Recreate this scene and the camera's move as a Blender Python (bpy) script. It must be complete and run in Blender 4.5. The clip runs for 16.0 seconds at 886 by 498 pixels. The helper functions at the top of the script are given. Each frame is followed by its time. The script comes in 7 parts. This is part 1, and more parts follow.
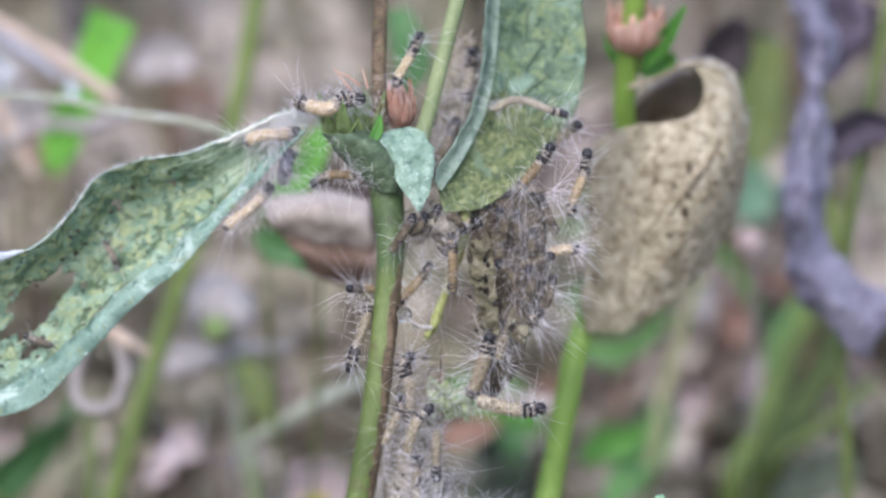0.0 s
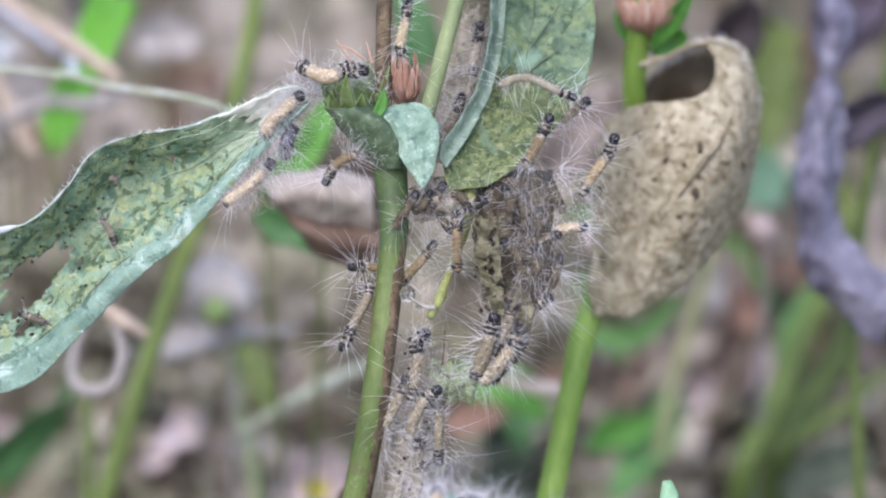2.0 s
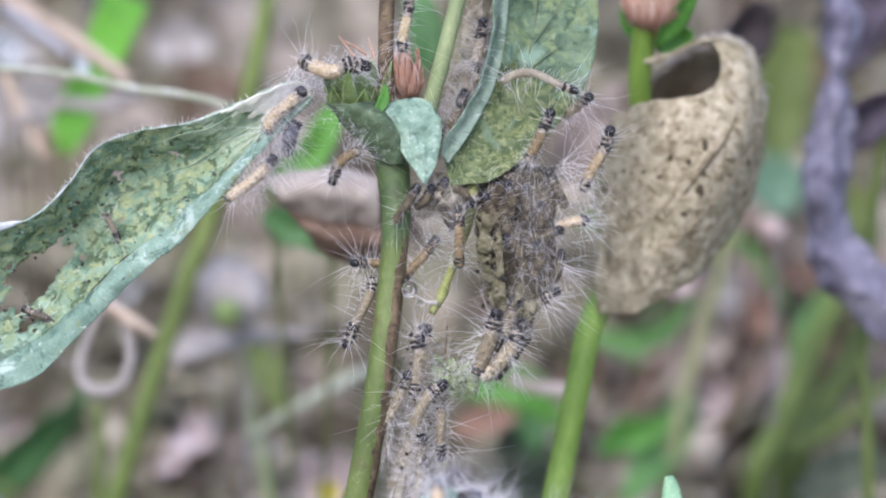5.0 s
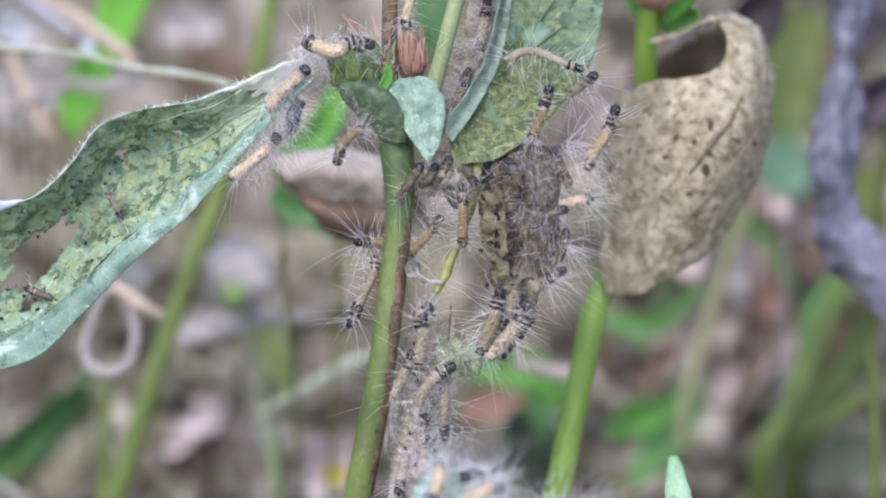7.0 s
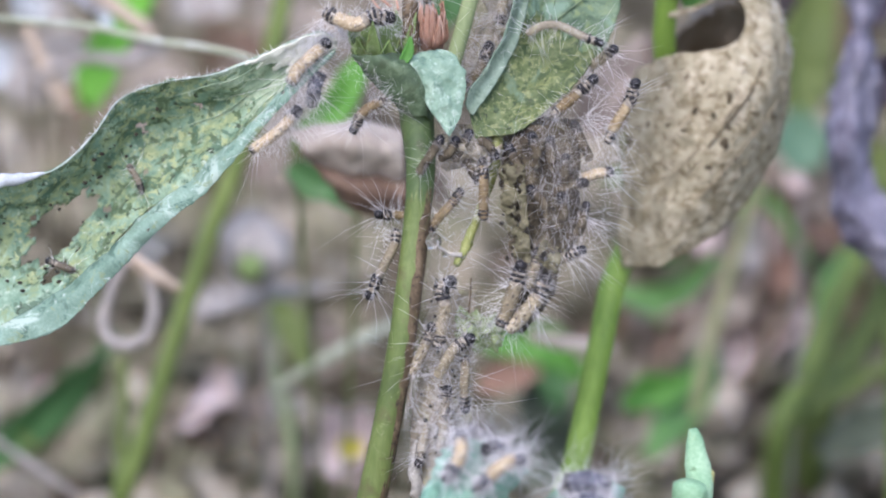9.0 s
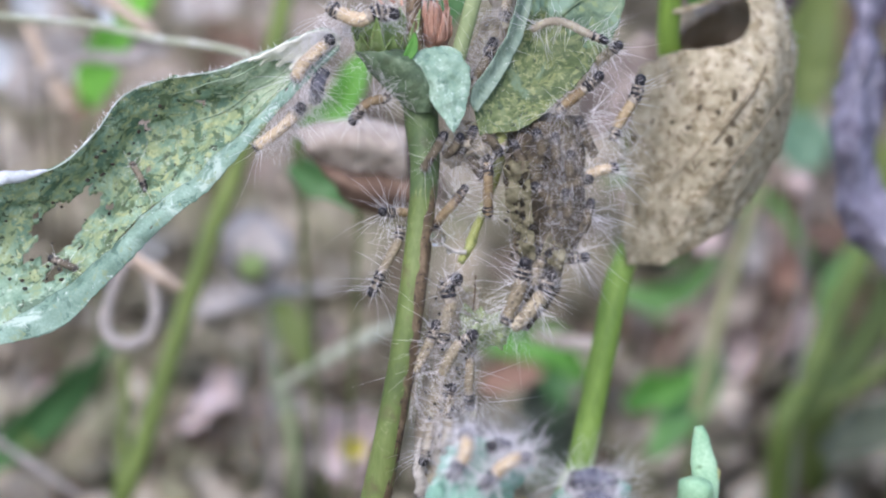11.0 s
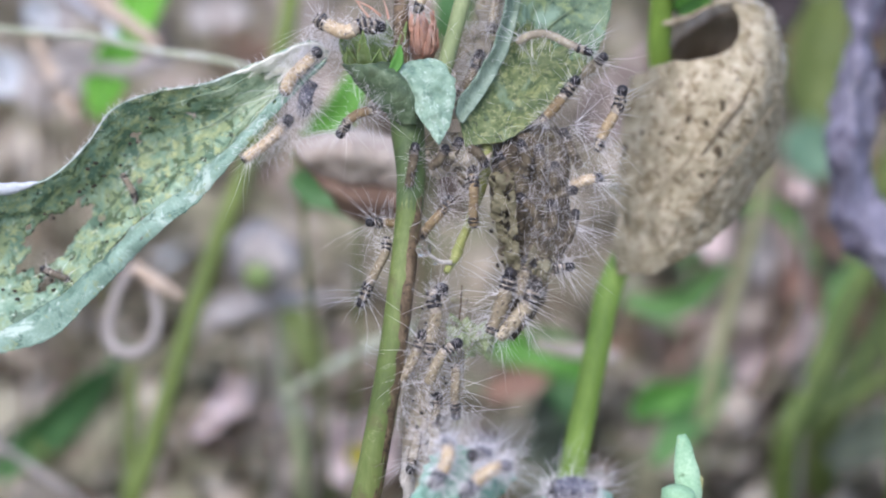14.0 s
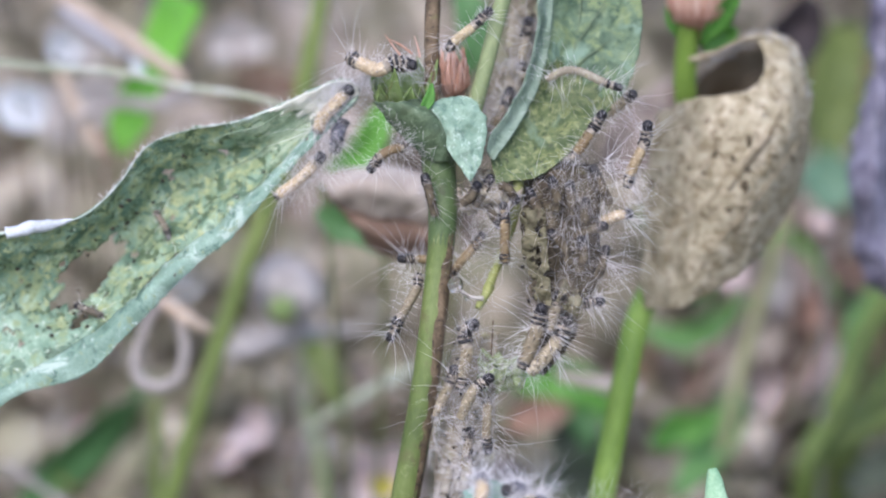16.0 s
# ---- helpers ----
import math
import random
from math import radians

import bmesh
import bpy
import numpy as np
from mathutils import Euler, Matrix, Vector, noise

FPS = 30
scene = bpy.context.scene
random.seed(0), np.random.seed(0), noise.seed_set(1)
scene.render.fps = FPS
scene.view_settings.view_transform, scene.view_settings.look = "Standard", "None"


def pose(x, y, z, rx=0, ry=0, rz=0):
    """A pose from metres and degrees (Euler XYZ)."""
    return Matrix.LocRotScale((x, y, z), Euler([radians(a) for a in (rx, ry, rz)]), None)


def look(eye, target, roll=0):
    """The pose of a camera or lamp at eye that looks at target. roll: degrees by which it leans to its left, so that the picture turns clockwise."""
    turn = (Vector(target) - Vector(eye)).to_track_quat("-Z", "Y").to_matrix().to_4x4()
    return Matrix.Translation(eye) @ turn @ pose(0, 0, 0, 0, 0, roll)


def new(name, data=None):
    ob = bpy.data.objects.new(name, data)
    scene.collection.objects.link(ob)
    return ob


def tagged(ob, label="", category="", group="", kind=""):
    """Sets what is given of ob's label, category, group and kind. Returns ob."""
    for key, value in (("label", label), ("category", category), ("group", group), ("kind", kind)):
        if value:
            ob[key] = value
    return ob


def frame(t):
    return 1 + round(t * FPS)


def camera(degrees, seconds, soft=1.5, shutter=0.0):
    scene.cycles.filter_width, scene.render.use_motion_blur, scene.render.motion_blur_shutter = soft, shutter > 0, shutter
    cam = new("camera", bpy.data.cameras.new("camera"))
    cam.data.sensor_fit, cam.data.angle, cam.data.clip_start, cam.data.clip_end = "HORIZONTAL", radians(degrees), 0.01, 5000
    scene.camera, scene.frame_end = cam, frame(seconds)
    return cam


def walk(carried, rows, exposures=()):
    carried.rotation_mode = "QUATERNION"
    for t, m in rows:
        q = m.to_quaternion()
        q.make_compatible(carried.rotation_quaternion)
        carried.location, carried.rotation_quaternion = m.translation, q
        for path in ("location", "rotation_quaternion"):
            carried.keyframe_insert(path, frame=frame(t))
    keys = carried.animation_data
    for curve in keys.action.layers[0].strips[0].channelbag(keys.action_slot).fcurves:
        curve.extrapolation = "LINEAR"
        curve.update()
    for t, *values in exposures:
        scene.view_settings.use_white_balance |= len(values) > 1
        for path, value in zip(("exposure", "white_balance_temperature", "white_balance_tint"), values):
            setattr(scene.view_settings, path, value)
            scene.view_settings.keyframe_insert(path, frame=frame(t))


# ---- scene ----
# ---------------------------------------------------------------- camera
cam = camera(12.2, 16.0, soft=2.0)
cam.data.dof.use_dof = True
cam.data.dof.focus_distance = 0.804
cam.data.dof.aperture_fstop = 7.8

PATH = [
    (0, (-0.0152, -0.7374, 0.5265), (0.0014, -0.0225, 0.1858), 0.04),
    (0.2, (-0.0038, -0.7270, 0.5169), (0.0029, -0.0039, 0.1748), -0.30),
    (0.5, (-0.0038, -0.7270, 0.5169), (0.0029, -0.0039, 0.1748), -0.30),
    (1, (-0.0084, -0.7240, 0.5168), (0.0015, -0.0017, 0.1730), -0.15),
    (1.5, (-0.0127, -0.7216, 0.5163), (0.0004, 0.0003, 0.1718), 0.20),
    (2, (-0.0134, -0.7234, 0.5139), (0.0011, -0.0008, 0.1708), 0.42),
    (2.5, (-0.0135, -0.7238, 0.5128), (0.0006, -0.0010, 0.1704), 0.35),
    (3, (-0.0114, -0.7238, 0.5125), (0.0014, -0.0008, 0.1702), 0.39),
    (3.2, (-0.0109, -0.7240, 0.5120), (0.0002, -0.0009, 0.1700), 0.32),
    (5.3, (-0.0034, -0.7262, 0.5067), (0.0010, -0.0006, 0.1697), 0.07),
    (5.5, (-0.0054, -0.7262, 0.5064), (-0.0010, -0.0006, 0.1695), 0.07),
    (6, (-0.0087, -0.7229, 0.5051), (-0.0027, 0.0023, 0.1675), 0.09),
    (6.5, (-0.0072, -0.7254, 0.5068), (-0.0035, -0.0004, 0.1685), 0.06),
    (7, (-0.0000, -0.7250, 0.5031), (0.0000, 0.0000, 0.1650), 0.00),
    (7.5, (0.0017, -0.7298, 0.5018), (-0.0001, -0.0048, 0.1637), -0.11),
    (8, (0.0032, -0.7292, 0.5014), (0.0005, -0.0050, 0.1615), -0.12),
    (8.5, (-0.0042, -0.7290, 0.5060), (-0.0035, -0.0062, 0.1632), 0.00),
    (8.7, (-0.0044, -0.7281, 0.5052), (-0.0040, -0.0052, 0.1624), 0.05),
    (10.8, (-0.0070, -0.7253, 0.5007), (-0.0033, -0.0017, 0.1595), 0.27),
    (11, (-0.0069, -0.7250, 0.5002), (-0.0048, -0.0013, 0.1592), 0.06),
    (11.5, (-0.0097, -0.7248, 0.5003), (-0.0073, -0.0011, 0.1594), 0.20),
    (12, (-0.0058, -0.7255, 0.5011), (-0.0062, -0.0024, 0.1589), 0.10),
    (12.5, (-0.0025, -0.7269, 0.4986), (-0.0053, -0.0030, 0.1580), -0.10),
    (13, (0.0081, -0.7271, 0.4952), (-0.0014, -0.0024, 0.1564), -0.36),
    (13.5, (0.0108, -0.7303, 0.4975), (-0.0017, -0.0053, 0.1595), -0.43),
    (14, (0.0131, -0.7314, 0.5047), (-0.0020, -0.0076, 0.1644), -0.61),
    (14.5, (0.0072, -0.7307, 0.5056), (-0.0052, -0.0062, 0.1665), -0.49),
    (15, (0.0123, -0.7339, 0.5074), (-0.0039, -0.0116, 0.1710), -0.60),
    (15.5, (0.0179, -0.7359, 0.5185), (-0.0026, -0.0186, 0.1809), -0.94),
    (16, (0.0036, -0.7359, 0.5113), (-0.0080, -0.0152, 0.1757), -0.65),
]

EXPOSURES = [(0.0, 1.1, 5840, 17), (16.0, 1.1, 5840, 17)]
walk(cam, [(t, look(eye, target, roll)) for t, eye, target, roll in PATH], EXPOSURES)

# ---------------------------------------------------------------- light: an overcast sky over open shade
world = bpy.data.worlds.new("overcast_sky")
scene.world = world
world.use_nodes = True
wn = world.node_tree
sky = wn.nodes.new("ShaderNodeTexSky")
sky.sky_type = "NISHITA"
sky.sun_disc = False
sky.sun_elevation = radians(58)
sky.sun_rotation = radians(200)
sky.air_density = 1.0
sky.dust_density = 4.0
sky.ozone_density = 0.6
wn.nodes["Background"].inputs["Strength"].default_value = 0.15
wn.links.new(sky.outputs["Color"], wn.nodes["Background"].inputs["Color"])

sun_data = bpy.data.lights.new("sun", "SUN")
sun_data.energy = 0.8
sun_data.angle = radians(50)
sun_data.color = (1.0, 0.98, 0.95)
sun = new("sun", sun_data)
sun.matrix_world = look((-0.35, -0.75, 1.6), (0, 0, 0))


# ---------------------------------------------------------------- materials
def rgb(r, g, b):
    return tuple(((c / 255 + 0.055) / 1.055) ** 2.4 if c > 10 else c / 255 / 12.92 for c in (r, g, b)) + (1.0,)


def material(name, stops, scale=300, fine=1800, rough=0.6, bump=0.3, thin=0.0, rand=0.0, layers=(), gate=0, streak=(1, 1, 1), island=False, sheen=0.0):
    """stops: (place, colour) of a ramp over noise. thin: how much light passes through. layers: (colour, scale, low, high) of flecks and patches; gate: scale of the zones that have them."""
    m = bpy.data.materials.new(name)
    m.use_nodes = True
    nt = m.node_tree
    N, L = nt.nodes, nt.links
    bsdf = N["Principled BSDF"]
    co = N.new("ShaderNodeTexCoord")
    mp = N.new("ShaderNodeMapping")
    mp.inputs["Scale"].default_value = streak
    L.new(co.outputs["Object"], mp.inputs["Vector"])
    big = N.new("ShaderNodeTexNoise")
    big.inputs["Scale"].default_value = scale
    big.inputs["Detail"].default_value = 6
    big.inputs["Roughness"].default_value = 0.62
    L.new(mp.outputs["Vector"], big.inputs["Vector"])
    small = N.new("ShaderNodeTexNoise")
    small.inputs["Scale"].default_value = fine
    small.inputs["Detail"].default_value = 3
    L.new(mp.outputs["Vector"], small.inputs["Vector"])
    mix = N.new("ShaderNodeMath")
    mix.operation = "MULTIPLY_ADD"
    L.new(small.outputs["Fac"], mix.inputs[0])
    mix.inputs[1].default_value = 0.35
    L.new(big.outputs["Fac"], mix.inputs[2])
    sub = N.new("ShaderNodeMath")
    sub.operation = "ADD"
    sub.inputs[1].default_value = -0.175
    L.new(mix.outputs[0], sub.inputs[0])
    fac = sub.outputs[0]
    if rand:
        info = N.new("ShaderNodeNewGeometry" if island else "ShaderNodeObjectInfo")
        k = N.new("ShaderNodeMath")
        k.operation = "MULTIPLY_ADD"
        L.new(info.outputs["Random Per Island" if island else "Random"], k.inputs[0])
        k.inputs[1].default_value = rand
        off = N.new("ShaderNodeMath")
        off.operation = "ADD"
        off.inputs[1].default_value = -rand / 2
        L.new(fac, off.inputs[0])
        L.new(off.outputs[0], k.inputs[2])
        fac = k.outputs[0]
    ramp = N.new("ShaderNodeValToRGB")
    els = ramp.color_ramp.elements
    while len(els) < len(stops):
        els.new(0.5)
    for e, (p, c) in zip(els, stops):
        e.position, e.color = p, c
    L.new(fac, ramp.inputs["Fac"])
    col = ramp.outputs["Color"]
    for colour, size, low, high in layers:
        no = N.new("ShaderNodeTexNoise")
        no.inputs["Scale"].default_value = size
        no.inputs["Detail"].default_value = 5
        no.inputs["Roughness"].default_value = 0.65
        no.inputs["Distortion"].default_value = 0.6
        L.new(co.outputs["Object"], no.inputs["Vector"])
        ma = N.new("ShaderNodeMapRange")
        ma.inputs["From Min"].default_value = low
        ma.inputs["From Max"].default_value = high
        L.new(no.outputs["Fac"], ma.inputs["Value"])
        mask = ma.outputs[0]
        if gate:
            wide = N.new("ShaderNodeTexNoise")
            wide.inputs["Scale"].default_value = gate
            wide.inputs["Detail"].default_value = 2
            L.new(co.outputs["Object"], wide.inputs["Vector"])
            mw = N.new("ShaderNodeMapRange")
            mw.inputs["From Min"].default_value = 0.4
            mw.inputs["From Max"].default_value = 0.58
            L.new(wide.outputs["Fac"], mw.inputs["Value"])
            mm = N.new("ShaderNodeMath")
            mm.operation = "MULTIPLY"
            L.new(mask, mm.inputs[0])
            L.new(mw.outputs[0], mm.inputs[1])
            mask = mm.outputs[0]
        mc = N.new("ShaderNodeMix")
        mc.data_type = "RGBA"
        L.new(mask, mc.inputs["Factor"])
        L.new(col, mc.inputs["A"])
        mc.inputs["B"].default_value = colour
        col = mc.outputs["Result"]
    L.new(col, bsdf.inputs["Base Color"])
    bsdf.inputs["Roughness"].default_value = rough
    bsdf.inputs["Specular IOR Level"].default_value = 0.35
    if sheen:
        bsdf.inputs["Sheen Weight"].default_value = sheen
    if bump:
        bp = N.new("ShaderNodeBump")
        bp.inputs["Strength"].default_value = bump
        bp.inputs["Distance"].default_value = 0.0004
        L.new(mix.outputs[0], bp.inputs["Height"])
        L.new(bp.outputs["Normal"], bsdf.inputs["Normal"])
    if thin:
        tr = N.new("ShaderNodeBsdfTranslucent")
        L.new(col, tr.inputs["Color"])
        ms = N.new("ShaderNodeMixShader")
        ms.inputs["Fac"].default_value = thin
        L.new(bsdf.outputs[0], ms.inputs[1])
        L.new(tr.outputs[0], ms.inputs[2])
        L.new(ms.outputs[0], N["Material Output"].inputs["Surface"])
    return m


M_EATEN = material("eaten_leaf", [(0.3, rgb(90, 117, 98)), (0.45, rgb(110, 137, 114)), (0.55, rgb(126, 151, 126)), (0.7, rgb(154, 175, 150))], 160, 1500, 0.6, 0.6, 0.15,
                   layers=((rgb(130, 146, 107), 340, 0.47, 0.56), (rgb(80, 106, 86), 170, 0.52, 0.59), (rgb(150, 160, 116), 560, 0.54, 0.60), (rgb(78, 96, 68), 380, 0.54, 0.60), (rgb(56, 67, 50), 520, 0.61, 0.65), (rgb(160, 174, 154), 800, 0.61, 0.66)))
M_EATEN_PALE = material("pale_hairy_leaf", [(0.3, rgb(118, 140, 116)), (0.45, rgb(136, 156, 130)), (0.55, rgb(152, 169, 142)), (0.7, rgb(176, 189, 164))], 200, 1800, 0.65, 0.6, 0.12,
                        layers=((rgb(150, 160, 124), 300, 0.52, 0.62), (rgb(98, 122, 100), 300, 0.54, 0.63), (rgb(176, 186, 166), 700, 0.6, 0.66)))
M_EATEN_TEAL = material("eaten_leaf_pale_teal", [(0.3, rgb(98, 126, 106)), (0.45, rgb(118, 146, 124)), (0.55, rgb(134, 160, 138)), (0.7, rgb(160, 181, 162))], 180, 1500, 0.6, 0.6, 0.15,
                        layers=((rgb(128, 146, 110), 340, 0.52, 0.60), (rgb(88, 112, 92), 260, 0.55, 0.62), (rgb(166, 182, 164), 600, 0.58, 0.64), (rgb(62, 74, 58), 520, 0.62, 0.66)))
M_GREYBROWN = material("grey_brown_leaf", [(0.3, rgb(84, 76, 70)), (0.5, rgb(112, 103, 96)), (0.7, rgb(140, 131, 124))], 120, 900, 0.8, 0.4)
M_EATEN_YELLOW = material("eaten_leaf_yellow", [(0.32, rgb(60, 76, 45)), (0.45, rgb(73, 88, 52)), (0.54, rgb(86, 99, 60)), (0.66, rgb(104, 114, 75))], 300, 1500, 0.6, 0.6, 0.12,
                          layers=((rgb(116, 124, 80), 480, 0.52, 0.58), (rgb(62, 78, 47), 360, 0.53, 0.60), (rgb(130, 136, 96), 800, 0.57, 0.62), (rgb(46, 57, 36), 620, 0.59, 0.65), (rgb(92, 112, 88), 120, 0.58, 0.68)))
M_TEAL = material("leaf_underside", [(0.3, rgb(100, 126, 110)), (0.5, rgb(122, 148, 132)), (0.7, rgb(150, 173, 158))], 120, 2000, 0.65, 0.4, 0.1,
                  layers=((rgb(160, 178, 166), 150, 0.54, 0.62), (rgb(82, 108, 94), 220, 0.54, 0.62), (rgb(122, 138, 106), 400, 0.58, 0.65), (rgb(176, 190, 182), 320, 0.60, 0.68)))
M_FOLD = material("folded_leaf_edge", [(0.3, rgb(98, 116, 100)), (0.5, rgb(116, 135, 118)), (0.7, rgb(138, 154, 138))], 260, 2200, 0.7, 0.4, 0.15,
                  layers=((rgb(90, 108, 90), 300, 0.54, 0.64),))
M_GREYGREEN = material("leaf_upper", [(0.3, rgb(72, 92, 70)), (0.5, rgb(88, 109, 84)), (0.64, rgb(102, 122, 95)), (0.75, rgb(122, 138, 110))], 260, 1600, 0.65, 0.6, 0.12,
                       layers=((rgb(108, 124, 84), 300, 0.48, 0.58), (rgb(118, 134, 98), 520, 0.57, 0.65), (rgb(60, 82, 62), 380, 0.52, 0.62), (rgb(112, 136, 116), 140, 0.54, 0.66)))
M_CUP = material("leaf_base_dark", [(0.3, rgb(54, 70, 50)), (0.5, rgb(72, 89, 64)), (0.65, rgb(92, 108, 82)), (0.78, rgb(132, 144, 122))], 420, 2500, 0.65, 0.7, 0.05,
                 layers=((rgb(134, 146, 122), 900, 0.6, 0.66), (rgb(62, 76, 52), 300, 0.55, 0.63)))
M_SHEATH = material("dark_stem", [(0.3, rgb(56, 73, 42)), (0.5, rgb(71, 89, 51)), (0.7, rgb(89, 105, 66))], 200, 1600, 0.55, 0.4, streak=(1, 1, 0.3), layers=((rgb(60, 70, 42), 420, 0.58, 0.66),))
M_STEM = material("green_stem", [(0.3, rgb(68, 82, 41)), (0.5, rgb(86, 101, 51)), (0.7, rgb(103, 116, 65))], 160, 1500, 0.5, 0.3, streak=(1, 1, 0.12),
                  layers=((rgb(86, 88, 53), 220, 0.55, 0.67), (rgb(112, 122, 78), 500, 0.6, 0.68)))
M_STEM_BROWN = material("brown_stem", [(0.3, rgb(60, 50, 37)), (0.5, rgb(88, 75, 56)), (0.7, rgb(114, 99, 78))], 400, 2200, 0.75, 0.7, streak=(1, 1, 0.4),
                        layers=((rgb(56, 46, 35), 700, 0.54, 0.6), (rgb(98, 98, 62), 300, 0.58, 0.66)))
M_STEM_SOFT = material("sage_stem", [(0.3, rgb(104, 118, 80)), (0.6, rgb(130, 142, 100)), (0.8, rgb(154, 162, 124))], 200, 1500, 0.6, 0.3, streak=(1, 1, 0.2))
M_BUD = material("green_bud", [(0.3, rgb(112, 136, 76)), (0.6, rgb(138, 160, 102)), (0.8, rgb(172, 186, 142))], 300, 2000, 0.6, 0.4, 0.35, layers=((rgb(116, 110, 72), 400, 0.58, 0.66),))
M_PETIOLE = material("yellow_green_stalk", [(0.3, rgb(114, 120, 64)), (0.6, rgb(138, 143, 84)), (0.8, rgb(164, 166, 112))], 300, 2000, 0.55, 0.4, 0.1)
M_REMNANT = material("pale_green_shreds", [(0.3, rgb(134, 148, 104)), (0.6, rgb(160, 174, 130)), (0.8, rgb(186, 196, 158))], 400, 2400, 0.65, 0.5, 0.25)
M_LOWLEAF = material("blue_green_leaf", [(0.3, rgb(108, 150, 132)), (0.5, rgb(134, 176, 156)), (0.7, rgb(168, 202, 184))], 160, 1600, 0.6, 0.4, 0.2, layers=((rgb(98, 130, 112), 200, 0.56, 0.66),))
M_SPROUT = material("mint_green_skin", [(0.3, rgb(112, 152, 116)), (0.5, rgb(138, 176, 140)), (0.7, rgb(166, 198, 164))], 100, 1400, 0.5, 0.4, 0.15, layers=((rgb(164, 172, 128), 180, 0.58, 0.68), (rgb(108, 140, 104), 300, 0.6, 0.68)))
M_YELLOWEDGE = material("yellowed_bite", [(0.3, rgb(150, 152, 96)), (0.7, rgb(188, 186, 136))], 300, 1800, 0.7, 0.4)
M_VEIN = material("dark_leaf_vein", [(0.3, rgb(72, 88, 66)), (0.7, rgb(94, 110, 84))], 400, 2000, 0.7, 0.3)
M_FRASS = material("frass", [(0.3, rgb(30, 27, 22)), (0.7, rgb(58, 52, 42))], 900, 3000, 0.8, 0.3)
M_SMALL = material("small_leaf_skin", [(0.3, rgb(104, 131, 112)), (0.5, rgb(121, 147, 127)), (0.7, rgb(139, 161, 142))], 220, 2200, 0.65, 0.35, 0.1,
                   layers=((rgb(152, 173, 156), 460, 0.55, 0.64), (rgb(98, 124, 106), 360, 0.57, 0.65), (rgb(166, 184, 170), 900, 0.6, 0.66)))
M_FRESH = material("fresh_green", [(0.3, rgb(70, 120, 46)), (0.6, rgb(100, 156, 66)), (0.8, rgb(132, 182, 94))], 60, 700, 0.5, 0.2, 0.3, rand=0.12)
M_FLOWER = material("faded_flower", [(0.3, rgb(186, 140, 116)), (0.5, rgb(212, 174, 152)), (0.7, rgb(232, 210, 194))], 500, 2500, 0.85, 0.6, 0.45, streak=(1, 1, 0.25))
M_DRY = material("dry_curled_leaf", [(0.3, rgb(137, 130, 105)), (0.45, rgb(153, 145, 120)), (0.58, rgb(165, 157, 132)), (0.75, rgb(179, 171, 149))], 240, 1600, 0.8, 0.35, 0.1,
                 layers=((rgb(128, 118, 92), 300, 0.5, 0.58), (rgb(180, 170, 146), 260, 0.54, 0.62), (rgb(108, 97, 74), 380, 0.55, 0.62), (rgb(84, 74, 56), 520, 0.61, 0.66), (rgb(182, 173, 150), 620, 0.59, 0.65)))
M_DRYSPOT = material("dry_leaf_blight", [(0.3, rgb(66, 58, 44)), (0.55, rgb(88, 79, 61)), (0.75, rgb(112, 102, 82))], 600, 2200, 0.9, 0.4)
M_DRYINSIDE = material("dry_leaf_inside", [(0.3, rgb(134, 123, 105)), (0.5, rgb(154, 143, 124)), (0.7, rgb(172, 161, 142))], 180, 1400, 0.9, 0.4, 0.35)
M_DRYVEIN = material("dry_leaf_vein", [(0.3, rgb(112, 101, 80)), (0.55, rgb(142, 131, 108)), (0.75, rgb(172, 163, 142))], 300, 1600, 0.8, 0.4)
M_SKELETON = material("eaten_brown_leaf", [(0.3, rgb(58, 51, 40)), (0.45, rgb(76, 68, 54)), (0.6, rgb(94, 86, 69)), (0.75, rgb(120, 112, 92))], 170, 1500, 0.85, 0.6, 0.15, streak=(1, 1, 0.35),
                      layers=((rgb(94, 88, 66), 170, 0.56, 0.66), (rgb(44, 38, 31), 180, 0.52, 0.63), (rgb(140, 132, 112), 420, 0.62, 0.68)))
M_LACE = material("pale_green_lace", [(0.3, rgb(88, 84, 64)), (0.5, rgb(106, 102, 78)), (0.7, rgb(130, 126, 102))], 260, 2200, 0.75, 0.5, 0.25, layers=((rgb(82, 74, 60), 300, 0.54, 0.66),))
M_WEB = material("pale_eaten_skin", [(0.3, rgb(136, 128, 110)), (0.5, rgb(160, 152, 134)), (0.7, rgb(184, 178, 162))], 240, 1800, 0.75, 0.6, 0.35,
                 layers=((rgb(118, 108, 88), 300, 0.57, 0.65), (rgb(176, 172, 140), 200, 0.56, 0.64)))
M_SILKSKIN = material("silky_white_skin", [(0.3, rgb(196, 200, 180)), (0.5, rgb(216, 218, 204)), (0.7, rgb(232, 233, 224))], 300, 2000, 0.8, 0.5, 0.2, layers=((rgb(196, 190, 150), 240, 0.55, 0.65),))
M_FROST = material("frosted_leaf_rim", [(0.3, rgb(140, 158, 146)), (0.5, rgb(168, 182, 172)), (0.7, rgb(206, 214, 210))], 400, 2200, 0.8, 0.5, 0.2)
M_BLUE = material("withered_blue_grey_leaf", [(0.3, rgb(66, 64, 76)), (0.45, rgb(97, 95, 109)), (0.6, rgb(123, 121, 135)), (0.75, rgb(150, 147, 160))], 90, 900, 0.8, 0.6, 0.05, streak=(1, 1, 0.4), layers=((rgb(66, 62, 76), 110, 0.55, 0.63), (rgb(148, 146, 158), 160, 0.58, 0.66)))
